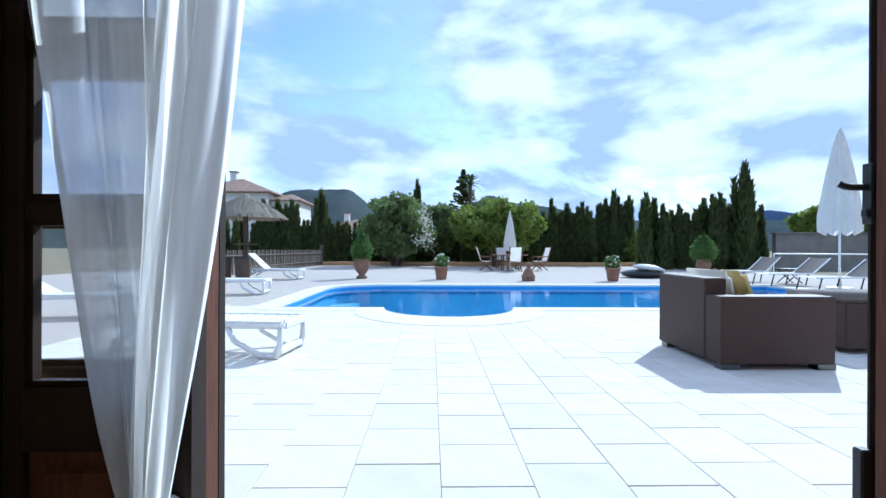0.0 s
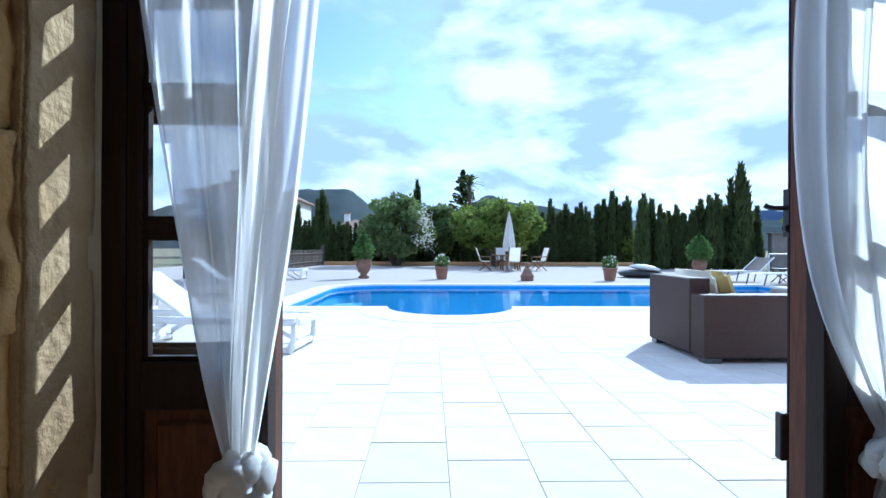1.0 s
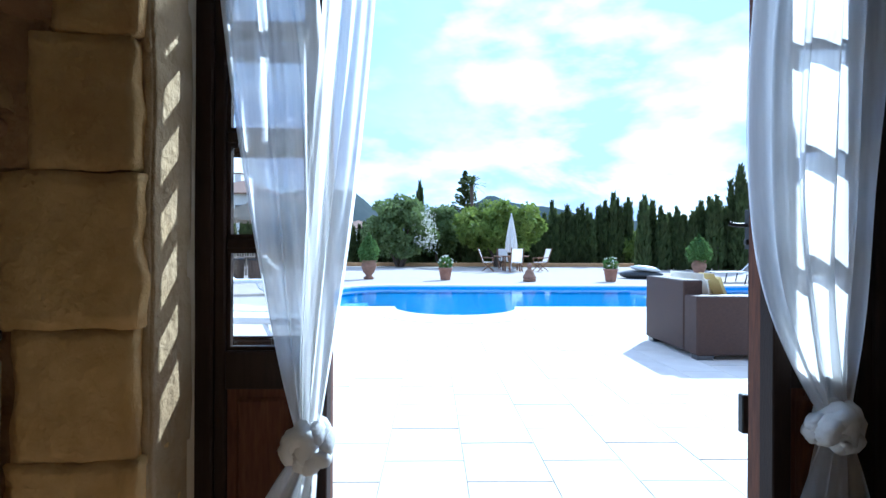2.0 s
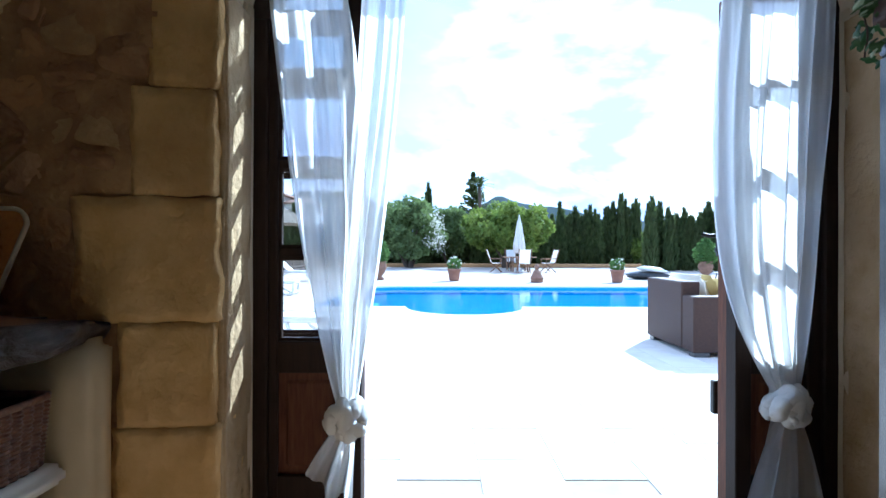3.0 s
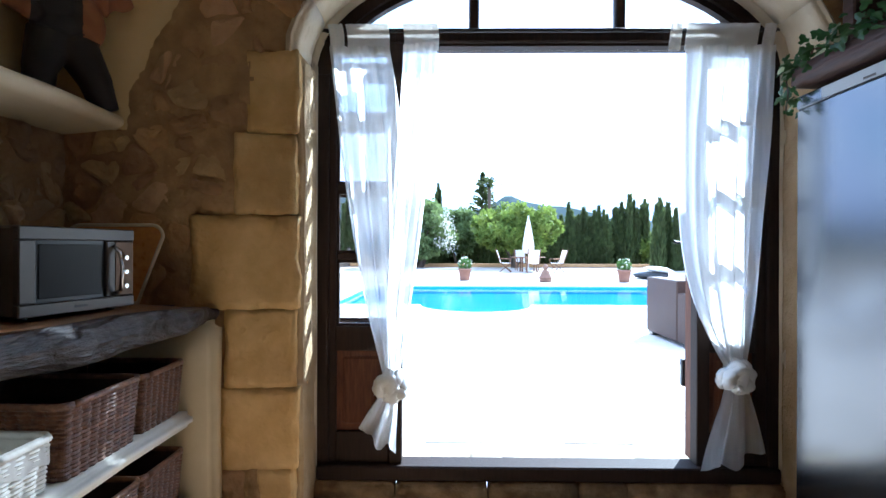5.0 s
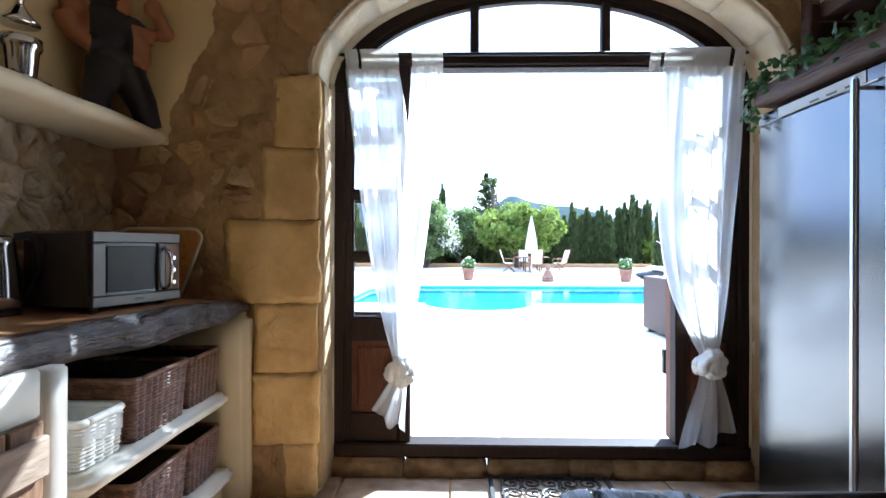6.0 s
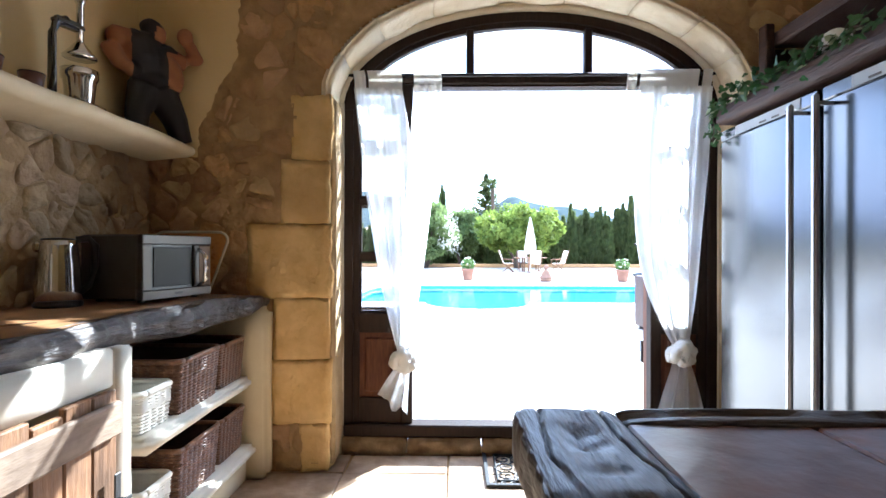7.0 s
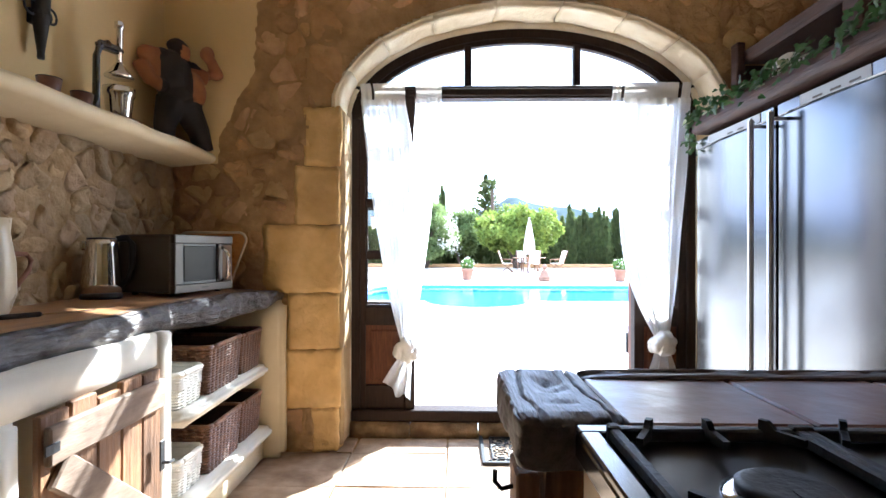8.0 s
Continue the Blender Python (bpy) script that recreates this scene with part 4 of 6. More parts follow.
def rough_beam(x0, x1, y0, y1, z0, z1, along, amp=0.012, bev=0.03):
    bm = box(x0, x1, y0, y1, z0, z1, bev, None, 3)
    bmesh.ops.subdivide_edges(bm, edges=[e for e in bm.edges if e.calc_length() > 0.04], cuts=7, use_grid_fill=True)
    for v in bm.verts:
        q = v.co.copy()
        q[along] *= 0.25
        v.co += wob(q, 16, amp) + wob(v.co, 5, amp)
    return bm


def old_beam(length, w, h, seed, cracks, n_u=70, n_v=160):
    """A weathered beam along x from 0: rounded section, bark-rough sides, and cracks that wander along its top."""
    bm = bmesh.new()
    rings = []
    for i in range(n_u + 1):
        x = length * i / n_u
        end = min(1.0, 0.86 + 0.14 * math.sqrt(min(1, min(x, length - x) / 0.03)))
        ring = []
        for k in range(n_v):
            a = 2 * math.pi * k / n_v
            c, s = math.cos(a), math.sin(a)
            y = math.copysign(abs(c) ** 0.32, c) * w / 2 * end
            z = math.copysign(abs(s) ** 0.22, s) * h / 2 * end
            p = Vector((x, y, z))
            q = Vector((x * 0.22 + seed, y, z))
            p += Vector((0, c, s)) * (noise.noise(q * 26) * 0.003 + noise.noise(p * 7 + Vector((seed, 0, 0))) * (0.003 if s > 0.5 else 0.007) + (noise.noise(p * 34) * 0.005 if s < 0.5 else 0))
            if s > 0.2:
                for off, wd, dp in cracks:
                    yc = off * w + 0.014 * noise.noise(Vector((x * 5, off * 9, seed))) + 0.006 * noise.noise(Vector((x * 21, off, seed)))
                    d = abs(y - yc)
                    if d < wd:
                        p.z -= dp * (1 - d / wd) * (0.5 + 0.5 * noise.noise(Vector((x * 6, off * 5, seed + 3))) + 0.3)
            ring.append(bm.verts.new(p))
        rings.append(ring)
    for r0, r1 in zip(rings, rings[1:]):
        for k in range(n_v):
            bm.faces.new((r0[k], r0[(k + 1) % n_v], r1[(k + 1) % n_v], r1[k]))
    bm.faces.new(rings[0][::-1])
    bm.faces.new(rings[-1])
    bmesh.ops.recalc_face_normals(bm, faces=bm.faces)
    return bm


CR = ((-0.28, 0.0045, 0.016), (-0.03, 0.006, 0.024), (0.17, 0.0045, 0.014), (0.34, 0.0045, 0.016))
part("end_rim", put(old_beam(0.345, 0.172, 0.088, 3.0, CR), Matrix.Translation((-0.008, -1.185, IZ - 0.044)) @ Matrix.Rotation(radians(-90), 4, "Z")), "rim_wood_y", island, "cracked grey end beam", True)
part("front_rim", put(old_beam(1.47, 0.075, 0.088, 8.0, CR[1:3], 160, 64), Matrix.Translation((0.08, -1.222, IZ - 0.044))), "rim_wood", island, "cracked grey beam rim", True)
part("bed", box(0.082, 1.55, -1.53, -1.262, IZ - 0.08, IZ - 0.018), "mortar", island)
for i in range(5):
    part("tile", box(0.08 + i * 0.295, 0.08 + i * 0.295 + 0.288, -1.53, -1.253, IZ - 0.018, IZ - 0.008, 0.004), "tile_red", island)
part("base", box(0.13, 1.5, -1.46, -1.27, 0.0, IZ - 0.09), "cream", island)
part("leg", rough_beam(-0.03, 0.08, -1.45, -1.33, 0.0, IZ - 0.10, 2, 0.008, 0.02), "plank", island, "pale wooden corner post", True)
bm = box(-0.078, -0.035, -1.40, -1.29, 0.66, 0.785, 0.005)
part("block", bm, "plank", island)
part("hook", tube([(-0.078, -1.35, 0.742), (-0.10, -1.35, 0.736), (-0.113, -1.35, 0.75), (-0.112, -1.35, 0.772)], 0.005, 8), "iron", island, "bent brass hook", True)

M["hob_steel"] = mat("dark_hob_steel", (0.055, 0.046, 0.032), (0.035, 0.03, 0.022), 5, 0.3, metal=0.8, bump=0.05, bigamount=0.3)
cooker = thing("cooker", "steel gas cooker with black cast-iron pan supports", "cooker")
KX0, KX1, KY0, KY1, KZ = -0.005, 0.895, -2.13, -1.54, 0.925
part("body", box(KX0 + 0.01, KX1 - 0.01, KY0 + 0.01, KY1 - 0.01, 0.0, KZ - 0.05, 0.004), "cream_enamel", cooker, "cream enamelled side")
bm = box(KX0, KX1, KY0, KY1, KZ - 0.05, KZ - 0.012, 0.004)
part("hob_tray", bm, "steel", cooker, "brushed steel hob tray")
bm = bmesh.new()
for q in ((KX0, KX1, KY0, KY0 + 0.03), (KX0, KX1, KY1 - 0.03, KY1), (KX0, KX0 + 0.03, KY0 + 0.03, KY1 - 0.03), (KX1 - 0.03, KX1, KY0 + 0.03, KY1 - 0.03)):
    box(*q, KZ - 0.0118, KZ, 0.003, bm)
part("hob_edge", bm, "steel", cooker, "raised steel rim")
part("hob_well", box(KX0 + 0.032, KX1 - 0.032, KY0 + 0.032, KY1 - 0.032, KZ - 0.0118, KZ - 0.009), "hob_steel", cooker, "dark scratched steel well")
for ix in range(3):
    gx = KX0 + 0.045 + ix * 0.275
    bm = bmesh.new()
    w, y0, y1, z = 0.262, KY0 + 0.05, KY1 - 0.045, KZ + 0.012
    for a in (gx, gx + w):
        box(a - 0.008, a + 0.008, y0, y1, z - 0.018, z, 0.003, bm)
    for b in (y0, (y0 + y1) / 2, y1):
        box(gx, gx + w, b - 0.009, b + 0.009, z - 0.0178, z - 0.0002, 0.003, bm)
    for b, c in ((y0, 1), ((y0 + y1) / 2, -1), ((y0 + y1) / 2, 1), (y1, -1)):
        for f in (0.2, 0.5, 0.8):
            x = gx + w * f
            q = extrude([(0, 0), (0, 0.026), (0.012, 0.026), (0.022, 0.016), (0.06, 0.014), (0.06, 0.004), (0.02, 0)], -0.0045, 0.0045)
            turn = Matrix.Translation((x, b, z - 0.012)) @ Matrix.Rotation(radians(90 * c + (0.5 - f) * 110 * c), 4, "Z") @ Matrix.Rotation(radians(90), 4, "X")
            put(q, turn)
            tmp = bpy.data.meshes.new("finger")
            q.to_mesh(tmp)
            q.free()
            bm.from_mesh(tmp)
            bpy.data.meshes.remove(tmp)
    for a in (gx, gx + w):
        for b in (y0, y1):
            box(a - 0.009, a + 0.009, b - 0.009, b + 0.009, KZ - 0.009, z + 0.004, 0.003, bm)
    part("pan_support", bm, "iron", cooker, "black cast-iron pan support")
    for b in (y0 + 0.15, y1 - 0.185):
        mm = Matrix.Translation((gx + w / 2, b, KZ - 0.009))
        part("burner", lathe([(0.046, 0.010), (0.052, 0.012), (0.052, 0.020), (0.044, 0.024), (0.030, 0.022), (0.001, 0.024)], 28, None, mm), "iron", cooker, "", True)
        part("burner_ring", lathe([(0.066, 0), (0.066, 0.008), (0.054, 0.012), (0.044, 0.012)], 28, None, mm, cap=False), "chrome", cooker, "", True)

# ---- shelf things ----
SH = 1.768


def juicer(m):
    ob = thing("citrus_press", "polished steel lever citrus press on the wall shelf", "juicer", "", m)
    part("base", put(lathe([(0.10, 0), (0.10, 0.012), (0.085, 0.02)], 28), Matrix.Diagonal((1, 1.25, 1, 1))), "chrome", ob, "", True)
    part("column", tube([(0, -0.075, 0.018), (0, -0.075, 0.27), (0, -0.06, 0.315), (0, -0.02, 0.335)], [0.016, 0.014, 0.018, 0.02], 12), "steel", ob, "", True)
    part("yoke", box(-0.022, 0.022, -0.075, 0.045, 0.305, 0.34, 0.012, None, 2), "steel", ob)
    part("plunger", lathe([(0.013, 0.24), (0.013, 0.42), (0.019, 0.425), (0.019, 0.45), (0.006, 0.458)], 16, None, Matrix.Translation((0, 0.03, 0))), "chrome", ob, "", True)
    part("press_cone", lathe([(0.060, 0.205), (0.060, 0.212), (0.048, 0.225), (0.02, 0.262), (0.014, 0.27)], 24, None, Matrix.Translation((0, 0.03, 0))), "chrome", ob, "", True)
    part("bowl", lathe([(0.045, 0.021), (0.05, 0.03), (0.058, 0.115), (0.066, 0.125), (0.066, 0.158), (0.058, 0.158), (0.03, 0.13)], 28, None, Matrix.Translation((0, 0.03, 0))), "chrome", ob, "dented steel cup", True)
    return ob


juicer(pose(-1.735, -0.06, SH, 0, 0, -20) @ Matrix.Diagonal((1.0, 1.0, 1.03, 1)))
for x, y in ((-1.68, -0.49), (-1.69, -0.31)):
    ob = thing("clay_cup", "small brown glazed clay cup", "cup", "cups on the shelf", pose(x, y, SH))
    part("bowl", lathe([(0.030, 0), (0.034, 0.01), (0.040, 0.052), (0.036, 0.052), (0.030, 0.014)], 20), "tile_red", ob, "", True)
    part("glaze_rim", lathe([(0.0365, 0.0525), (0.041, 0.0525), (0.040, 0.056), (0.037, 0.056)], 20, cap=False), "carved", ob)


def blob(bm, p, r, s=(1, 1, 1), q=(0, 0, 0)):
    m = Matrix.LocRotScale(p, Euler([radians(a) for a in q]), (r * s[0], r * s[1], r * s[2]))
    bmesh.ops.create_uvsphere(bm, u_segments=16, v_segments=10, radius=1.0, matrix=m)


# carved wooden statue: one plain mesh with three paints
def paint(bm, start, index):
    bm.faces.ensure_lookup_table()
    for f in bm.faces[start:]:
        f.material_index = index
    return len(bm.faces)


bm = bmesh.new()
tube([(-0.075, -0.02, 0.0), (-0.07, 0, 0.12), (-0.03, 0, 0.26)], [0.046, 0.058, 0.085], 16, bm)
tube([(0.15, 0.02, 0.0), (0.115, 0.01, 0.11), (0.03, 0, 0.26)], [0.052, 0.062, 0.085], 16, bm)
blob(bm, (0.0, 0, 0.28), 0.105, (1.0, 0.75, 0.75))
blob(bm, (-0.035, 0.01, 0.41), 0.12, (0.85, 0.75, 1.2), (0, -6, 0))
n = paint(bm, 0, 0)
blob(bm, (0.075, -0.02, 0.345), 0.068, (0.95, 0.9, 1.5), (0, -16, 0))
blob(bm, (0.015, 0, 0.55), 0.052, (0.9, 0.9, 1.15))
tube([(-0.07, 0, 0.505), (-0.155, 0.01, 0.505), (-0.185, 0, 0.43), (-0.15, -0.03, 0.35), (-0.11, -0.05, 0.325)], [0.04, 0.05, 0.046, 0.038, 0.032], 12, bm)
tube([(0.05, 0, 0.47), (0.15, -0.01, 0.43), (0.205, -0.02, 0.47), (0.165, -0.03, 0.53)], [0.036, 0.044, 0.042, 0.032], 12, bm)
blob(bm, (0.145, -0.03, 0.565), 0.042, (0.95, 0.9, 1.2))
for p, r in (((-0.085, 0, 0.495), 0.054), ((-0.155, 0.01, 0.495), 0.05), ((-0.11, -0.05, 0.325), 0.036), ((0.20, -0.02, 0.468), 0.043), ((0.07, 0, 0.46), 0.045)):
    blob(bm, p, r)
n = paint(bm, n, 1)
blob(bm, (-0.005, 0.008, 0.585), 0.054, (1.0, 0.95, 0.75))
blob(bm, (0.045, -0.03, 0.40), 0.03, (0.6, 0.8, 3.0), (0, -8, 0))
paint(bm, n, 0)
for v in bm.verts:
    v.co += wob(v.co, 18, 0.006)
me = bpy.data.meshes.new("statue")
bm.to_mesh(me)
bm.free()
for k in ("carved", "carved_warm"):
    me.materials.append(M[k])
for p in me.polygons:
    p.use_smooth = True
fig = new("statue", me)
skin = fig.modifiers.new("skin", "REMESH")
skin.mode, skin.voxel_size = "VOXEL", 0.008
whole = bpy.data.meshes.new_from_object(fig.evaluated_get(bpy.context.evaluated_depsgraph_get()))
fig.modifiers.clear()
whole.materials.clear()
for k in ("carved", "carved_warm"):
    whole.materials.append(M[k])
for p in whole.polygons:
    x, z = p.center.x, p.center.z
    arm, belly, face = abs(x) > 0.105 and z > 0.29, x > 0.055 and 0.26 < z < 0.46, x > 0.0 and 0.505 < z < 0.578
    p.material_index, p.use_smooth = int(arm or belly or face), True
fig.data = whole
tagged(fig, "dark painted carved wooden statue on the wall shelf", "statue")
fig.matrix_basis = pose(-1.725, 0.47, SH - 0.008, 0, 0, 48) @ Matrix.Diagonal((1.0, 1.0, 0.97, 1))
sconce = thing("wall_horn", "black iron tapered wall ornament with ring", "ornament", "", pose(WX + 0.045, -0.34, 1.95))
part("taper", lathe([(0.012, 0), (0.014, 0.012), (0.012, 0.02), (0.030, 0.16), (0.034, 0.30)], 16), "iron", sconce, "", True)
part("band", lathe([(0.035, 0.155), (0.038, 0.17), (0.035, 0.185)], 16, cap=False), "iron", sconce)
part("ring", tube([(0, 0.05 + 0.03 * math.cos(a * 0.5236), 0.19 + 0.03 * math.sin(a * 0.5236)) for a in range(13)], 0.005, 6), "iron", sconce)
part("ring", tube([(0, -0.05 + 0.03 * math.cos(a * 0.5236), 0.19 + 0.03 * math.sin(a * 0.5236)) for a in range(13)], 0.005, 6), "iron", sconce)
part("wall_plate", box(-0.045, -0.02, -0.02, 0.02, 0.14, 0.2, 0.004), "iron", sconce)

# ---- counter things ----
jug = thing("jug", "cream glazed jug with a looped handle", "jug", "", pose(-1.73, -0.69, CT + 0.003))
part("body", lathe([(0.06, 0), (0.066, 0.01), (0.082, 0.07), (0.080, 0.17), (0.064, 0.27), (0.068, 0.32), (0.063, 0.32), (0.058, 0.27)], 28), "cream_glaze", jug, "", True)
part("handle", tube([(0.0, 0.070, 0.185), (0, 0.115, 0.200), (0, 0.160, 0.198), (0, 0.182, 0.175), (0, 0.172, 0.14), (0, 0.125, 0.09), (0, 0.076, 0.05)], 0.0085, 10), "terracotta", jug, "looped brown handle", True)
knife = thing("knife", "kitchen knife with a dark handle", "knife", "", pose(-1.50, -0.74, CT + 0.006, 0, 0, 62))
part("handle", box(-0.11, 0.0, -0.011, 0.011, 0.0, 0.016, 0.005), "black", knife)
part("blade", extrude([(0, -0.012), (0.12, -0.010), (0.16, 0.004), (0, 0.010)], 0.004, 0.0065), "chrome", knife)

# ---- over the fridges ----
hutch = thing("niche", "dark timber-lined recess above the fridges", "niche", "", pose(0, 0, -0.031))
part("back", box(1.45, 1.9, 0.612, 0.636, 1.957, 2.28), "dark_plank", hutch)
part("side_post", box(1.40, 1.449, 0.57, 0.636, 1.957, 2.40, 0.006), "dark_plank", hutch)
part("lintel", box(1.45, 1.90, -1.25, 0.611, 2.285, 2.36, 0.01), "dark_plank", hutch, "rough dark lintel")
part("post", box(1.40, 1.52, -0.30, -0.20, 1.957, 2.284, 0.01), "dark_plank", hutch)
rnd = random.Random(77)
twigs = tagged(thing("dried_flowers", "dried brown twigs and flowers above the fridges", "dried flowers", "", pose(1.5, 0.30, 1.926)), kind="")
bm = bmesh.new()
for k in range(90):
    a, l = rnd.uniform(0, 6.28), rnd.uniform(0.10, 0.3)
    p0 = Vector((rnd.uniform(-.05, .12), rnd.uniform(-.22, .22), rnd.uniform(0.0, 0.03)))
    p1 = p0 + Vector((rnd.gauss(0, .05), rnd.gauss(0, .12), rnd.uniform(0.02, 0.17)))
    tube([p0, (p0 + p1) / 2 + wob(p0 * 9, 3, 0.02), p1], [0.003, 0.002, 0.001], 5, bm)
part("twig", bm, "plank", twigs)
tagged(twigs.children[0], kind="stuff")
bm = bmesh.new()
leaf_cloud_small = [(rnd.uniform(-.03, .1), rnd.uniform(-.2, .2), rnd.uniform(.03, .15)) for _ in range(160)]
for p in leaf_cloud_small:
    d = Vector((rnd.gauss(0, 1), rnd.gauss(0, 1), rnd.gauss(0, 1))).normalized() * 0.02
    e = d.cross(Vector((0.3, 0.5, 0.8))).normalized() * 0.012
    bm.faces.new([bm.verts.new(Vector(p) + q) for q in (-d, e, d, -e)])
part("dry_leaf", bm, "plank", twigs)
shell = thing("shell", "large white seashell on the plank shelf", "shell", "", pose(1.29, -0.09, 1.926, 0, 0, 30))
bm = bmesh.new()
for k in range(16):
    t = k / 15
    blob(bm, (0.10 * t - 0.05, 0.02 * math.sin(t * 12), 0.055 - 0.02 * t), 0.055 * (1 - t) + 0.008, (0.7, 1, 1))
part("whorl", bm, "white_wicker", shell, "", True)
ivy = thing("ivy_garland", "trailing green ivy garland along the plank shelf", "plant", "", pose(-0.045, -0.075, -0.03))
stem = [Vector((1.20 + 0.025 * math.sin(k * 1.7), 0.66 - 0.055 * k, 1.965 + 0.018 * math.sin(k * 2.3))) for k in range(36)]
part("stem", tube(stem, 0.004, 5), "bark", ivy)
hang = [Vector((1.185, 0.655 + 0.006 * math.sin(k), 1.96 - 0.022 * k)) for k in range(9)]
part("hanging_stem", tube(hang, 0.003, 5), "bark", ivy)


def ivy_leaf(bm, p, n, up, s):
    """A five-lobed leaf, slightly folded."""
    n = n.normalized()
    a = (up - n * up.dot(n)).normalized()
    b = n.cross(a)
    pts = ((0, 0), (0.35, -0.12), (0.55, 0.25), (0.28, 0.38), (0.30, 0.75), (0.0, 1.05), (-0.30, 0.75), (-0.28, 0.38), (-0.55, 0.25), (-0.35, -0.12))
    vs = [bm.verts.new(p + (b * x + a * y + n * (-0.12 * abs(x))) * s) for x, y in pts]
    c = bm.verts.new(p + (a * 0.4 + n * 0.05) * s)
    for i in range(10):
        bm.faces.new((c, vs[i], vs[(i + 1) % 10]))


bm, bm2 = bmesh.new(), bmesh.new()
for base, cnt in ((stem, 9), (hang, 4)):
    for p in base:
        for _ in range(cnt):
            q = p + Vector((rnd.gauss(-0.005, .022), rnd.gauss(0, .028), rnd.gauss(0.012, .02)))
            if q.z < 1.97 and base is stem:
                q.x = min(q.x, 1.175)
            n = Vector((-1 + rnd.gauss(0, .5), -0.4 + rnd.gauss(0, .5), 0.5 + rnd.gauss(0, .5)))
            ivy_leaf(bm if rnd.random() < 0.88 else bm2, q, n, Vector((rnd.gauss(0, .6), rnd.gauss(0, .6), rnd.gauss(-.3, .7))), rnd.uniform(0.022, 0.042))
tagged(part("leaves", bm, "ivy", ivy), kind="stuff")
tagged(part("pale_leaves", bm2, "ivy_pale", ivy, "pale cream-edged leaves"), kind="stuff")

# ---- door mat on the floor ----
dm = thing("door_mat", "black cast-iron door mat with scroll pattern", "door mat", "", pose(-0.03, 0.50, 0.003))
bm = bmesh.new()
for q in ((0, 0.62, 0, 0.022), (0, 0.62, 0.43, 0.452), (0, 0.022, 0.022, 0.43), (0.598, 0.62, 0.022, 0.43), (0.06, 0.56, 0.055, 0.065), (0.06, 0.56, 0.387, 0.397), (0.06, 0.07, 0.065, 0.387), (0.55, 0.56, 0.065, 0.387)):
    box(*q, 0.0, 0.014, 0.002, bm)
part("frame", bm, "iron", dm)
for i in range(5):
    for j in range(3):
        bm = bmesh.new()
        cx, cy = 0.115 + i * 0.098, 0.12 + j * 0.105
        s = 1 if (i + j) % 2 else -1
        tube([(cx + s * (0.006 + 0.0042 * t) * math.cos(t * 0.75), cy + (0.006 + 0.0042 * t) * math.sin(t * 0.75), 0.007) for t in range(15)], 0.005, 5, bm)
        part("scroll", bm, "iron", dm)
for i in range(11):
    for j in (0.030, 0.408):
        part("scroll", tube([(0.04 + i * 0.05 + 0.013 * math.cos(t), j + 0.008 + 0.011 * math.sin(t), 0.007) for t in (0, 0.9, 1.8, 2.7, 3.6, 4.5, 5.4)], 0.004, 5), "iron", dm)

# ---- terrace, pool, ground ----
def pool_outline(grow):
    """Water outline, grown outwards."""
    g = grow
    pts = []
    yn, yf, xl, xr = 8.75 - g, 14.3 + g, -2.65 - g, 9.5 + g
    r = 1.5 + g
    for i in range(9):      # far left corner
        a = math.pi / 2 + math.pi / 2 * i / 8
        pts.append((xl + r + r * math.cos(a), yf - r + r * math.sin(a)))
    r2 = 0.12 + g
    for i in range(7):      # near left corner
        a = math.pi + math.pi / 2 * i / 6
        pts.append((xl + r2 + r2 * math.cos(a), yn + r2 + r2 * math.sin(a)))
    rb, cx = 1.10 + g, 0.30
    for i in range(25):     # the round bay
        a = math.pi + math.pi * i / 24
        pts.append((cx + rb * math.cos(a), yn + 1.22 / 1.10 * rb * math.sin(a) * (1.0)))
    pts += [(xr, yn), (xr, yf)]
    return pts


def holed_sheet(x0, x1, y0, y1, hole, z):
    """A flat sheet with a hole, bridged ring to ring."""
    bm = bmesh.new()
    lt, rt = 8, len(hole) - 2
    near = [(x0, y0), (x1, y0), (x1, hole[rt][1])] + [hole[i] for i in range(rt, lt - 1, -1)] + [(x0, hole[lt][1])]
    bm.faces.new([bm.verts.new((*p, z)) for p in near])
    if y1 > hole[0][1]:
        far = [(x0, hole[lt][1])] + [hole[i] for i in range(lt, -1, -1)] + [hole[-1], hole[rt], (x1, hole[rt][1]), (x1, y1), (x0, y1)]
        bm.faces.new([bm.verts.new((*p, z)) for p in far])
    bm.normal_update()
    bmesh.ops.triangulate(bm, faces=bm.faces, ngon_method="EAR_CLIP")
    return bm


hole = pool_outline(0.0)
setting("ground", holed_sheet(-900, 900, OY + 0.0, 1800, pool_outline(0.2), T - 0.016), "soil", "dry ground reaching to the hills")
setting("ground", box(-900, 900, -900, OY - 0.02, -0.4, -0.31), "soil", "dry ground behind the house")
setting("pavement", holed_sheet(-14, 16, OY, 30.5, pool_outline(0.1), T - 0.0105), "gravel", "pale gravel round the pool")
bm = holed_sheet(-4.2, 9.8, OY, 9.4, pool_outline(0.1), T - 0.006)
paving_bed = setting("terrace", bm, "joint", "pale slab terrace before the kitchen door")


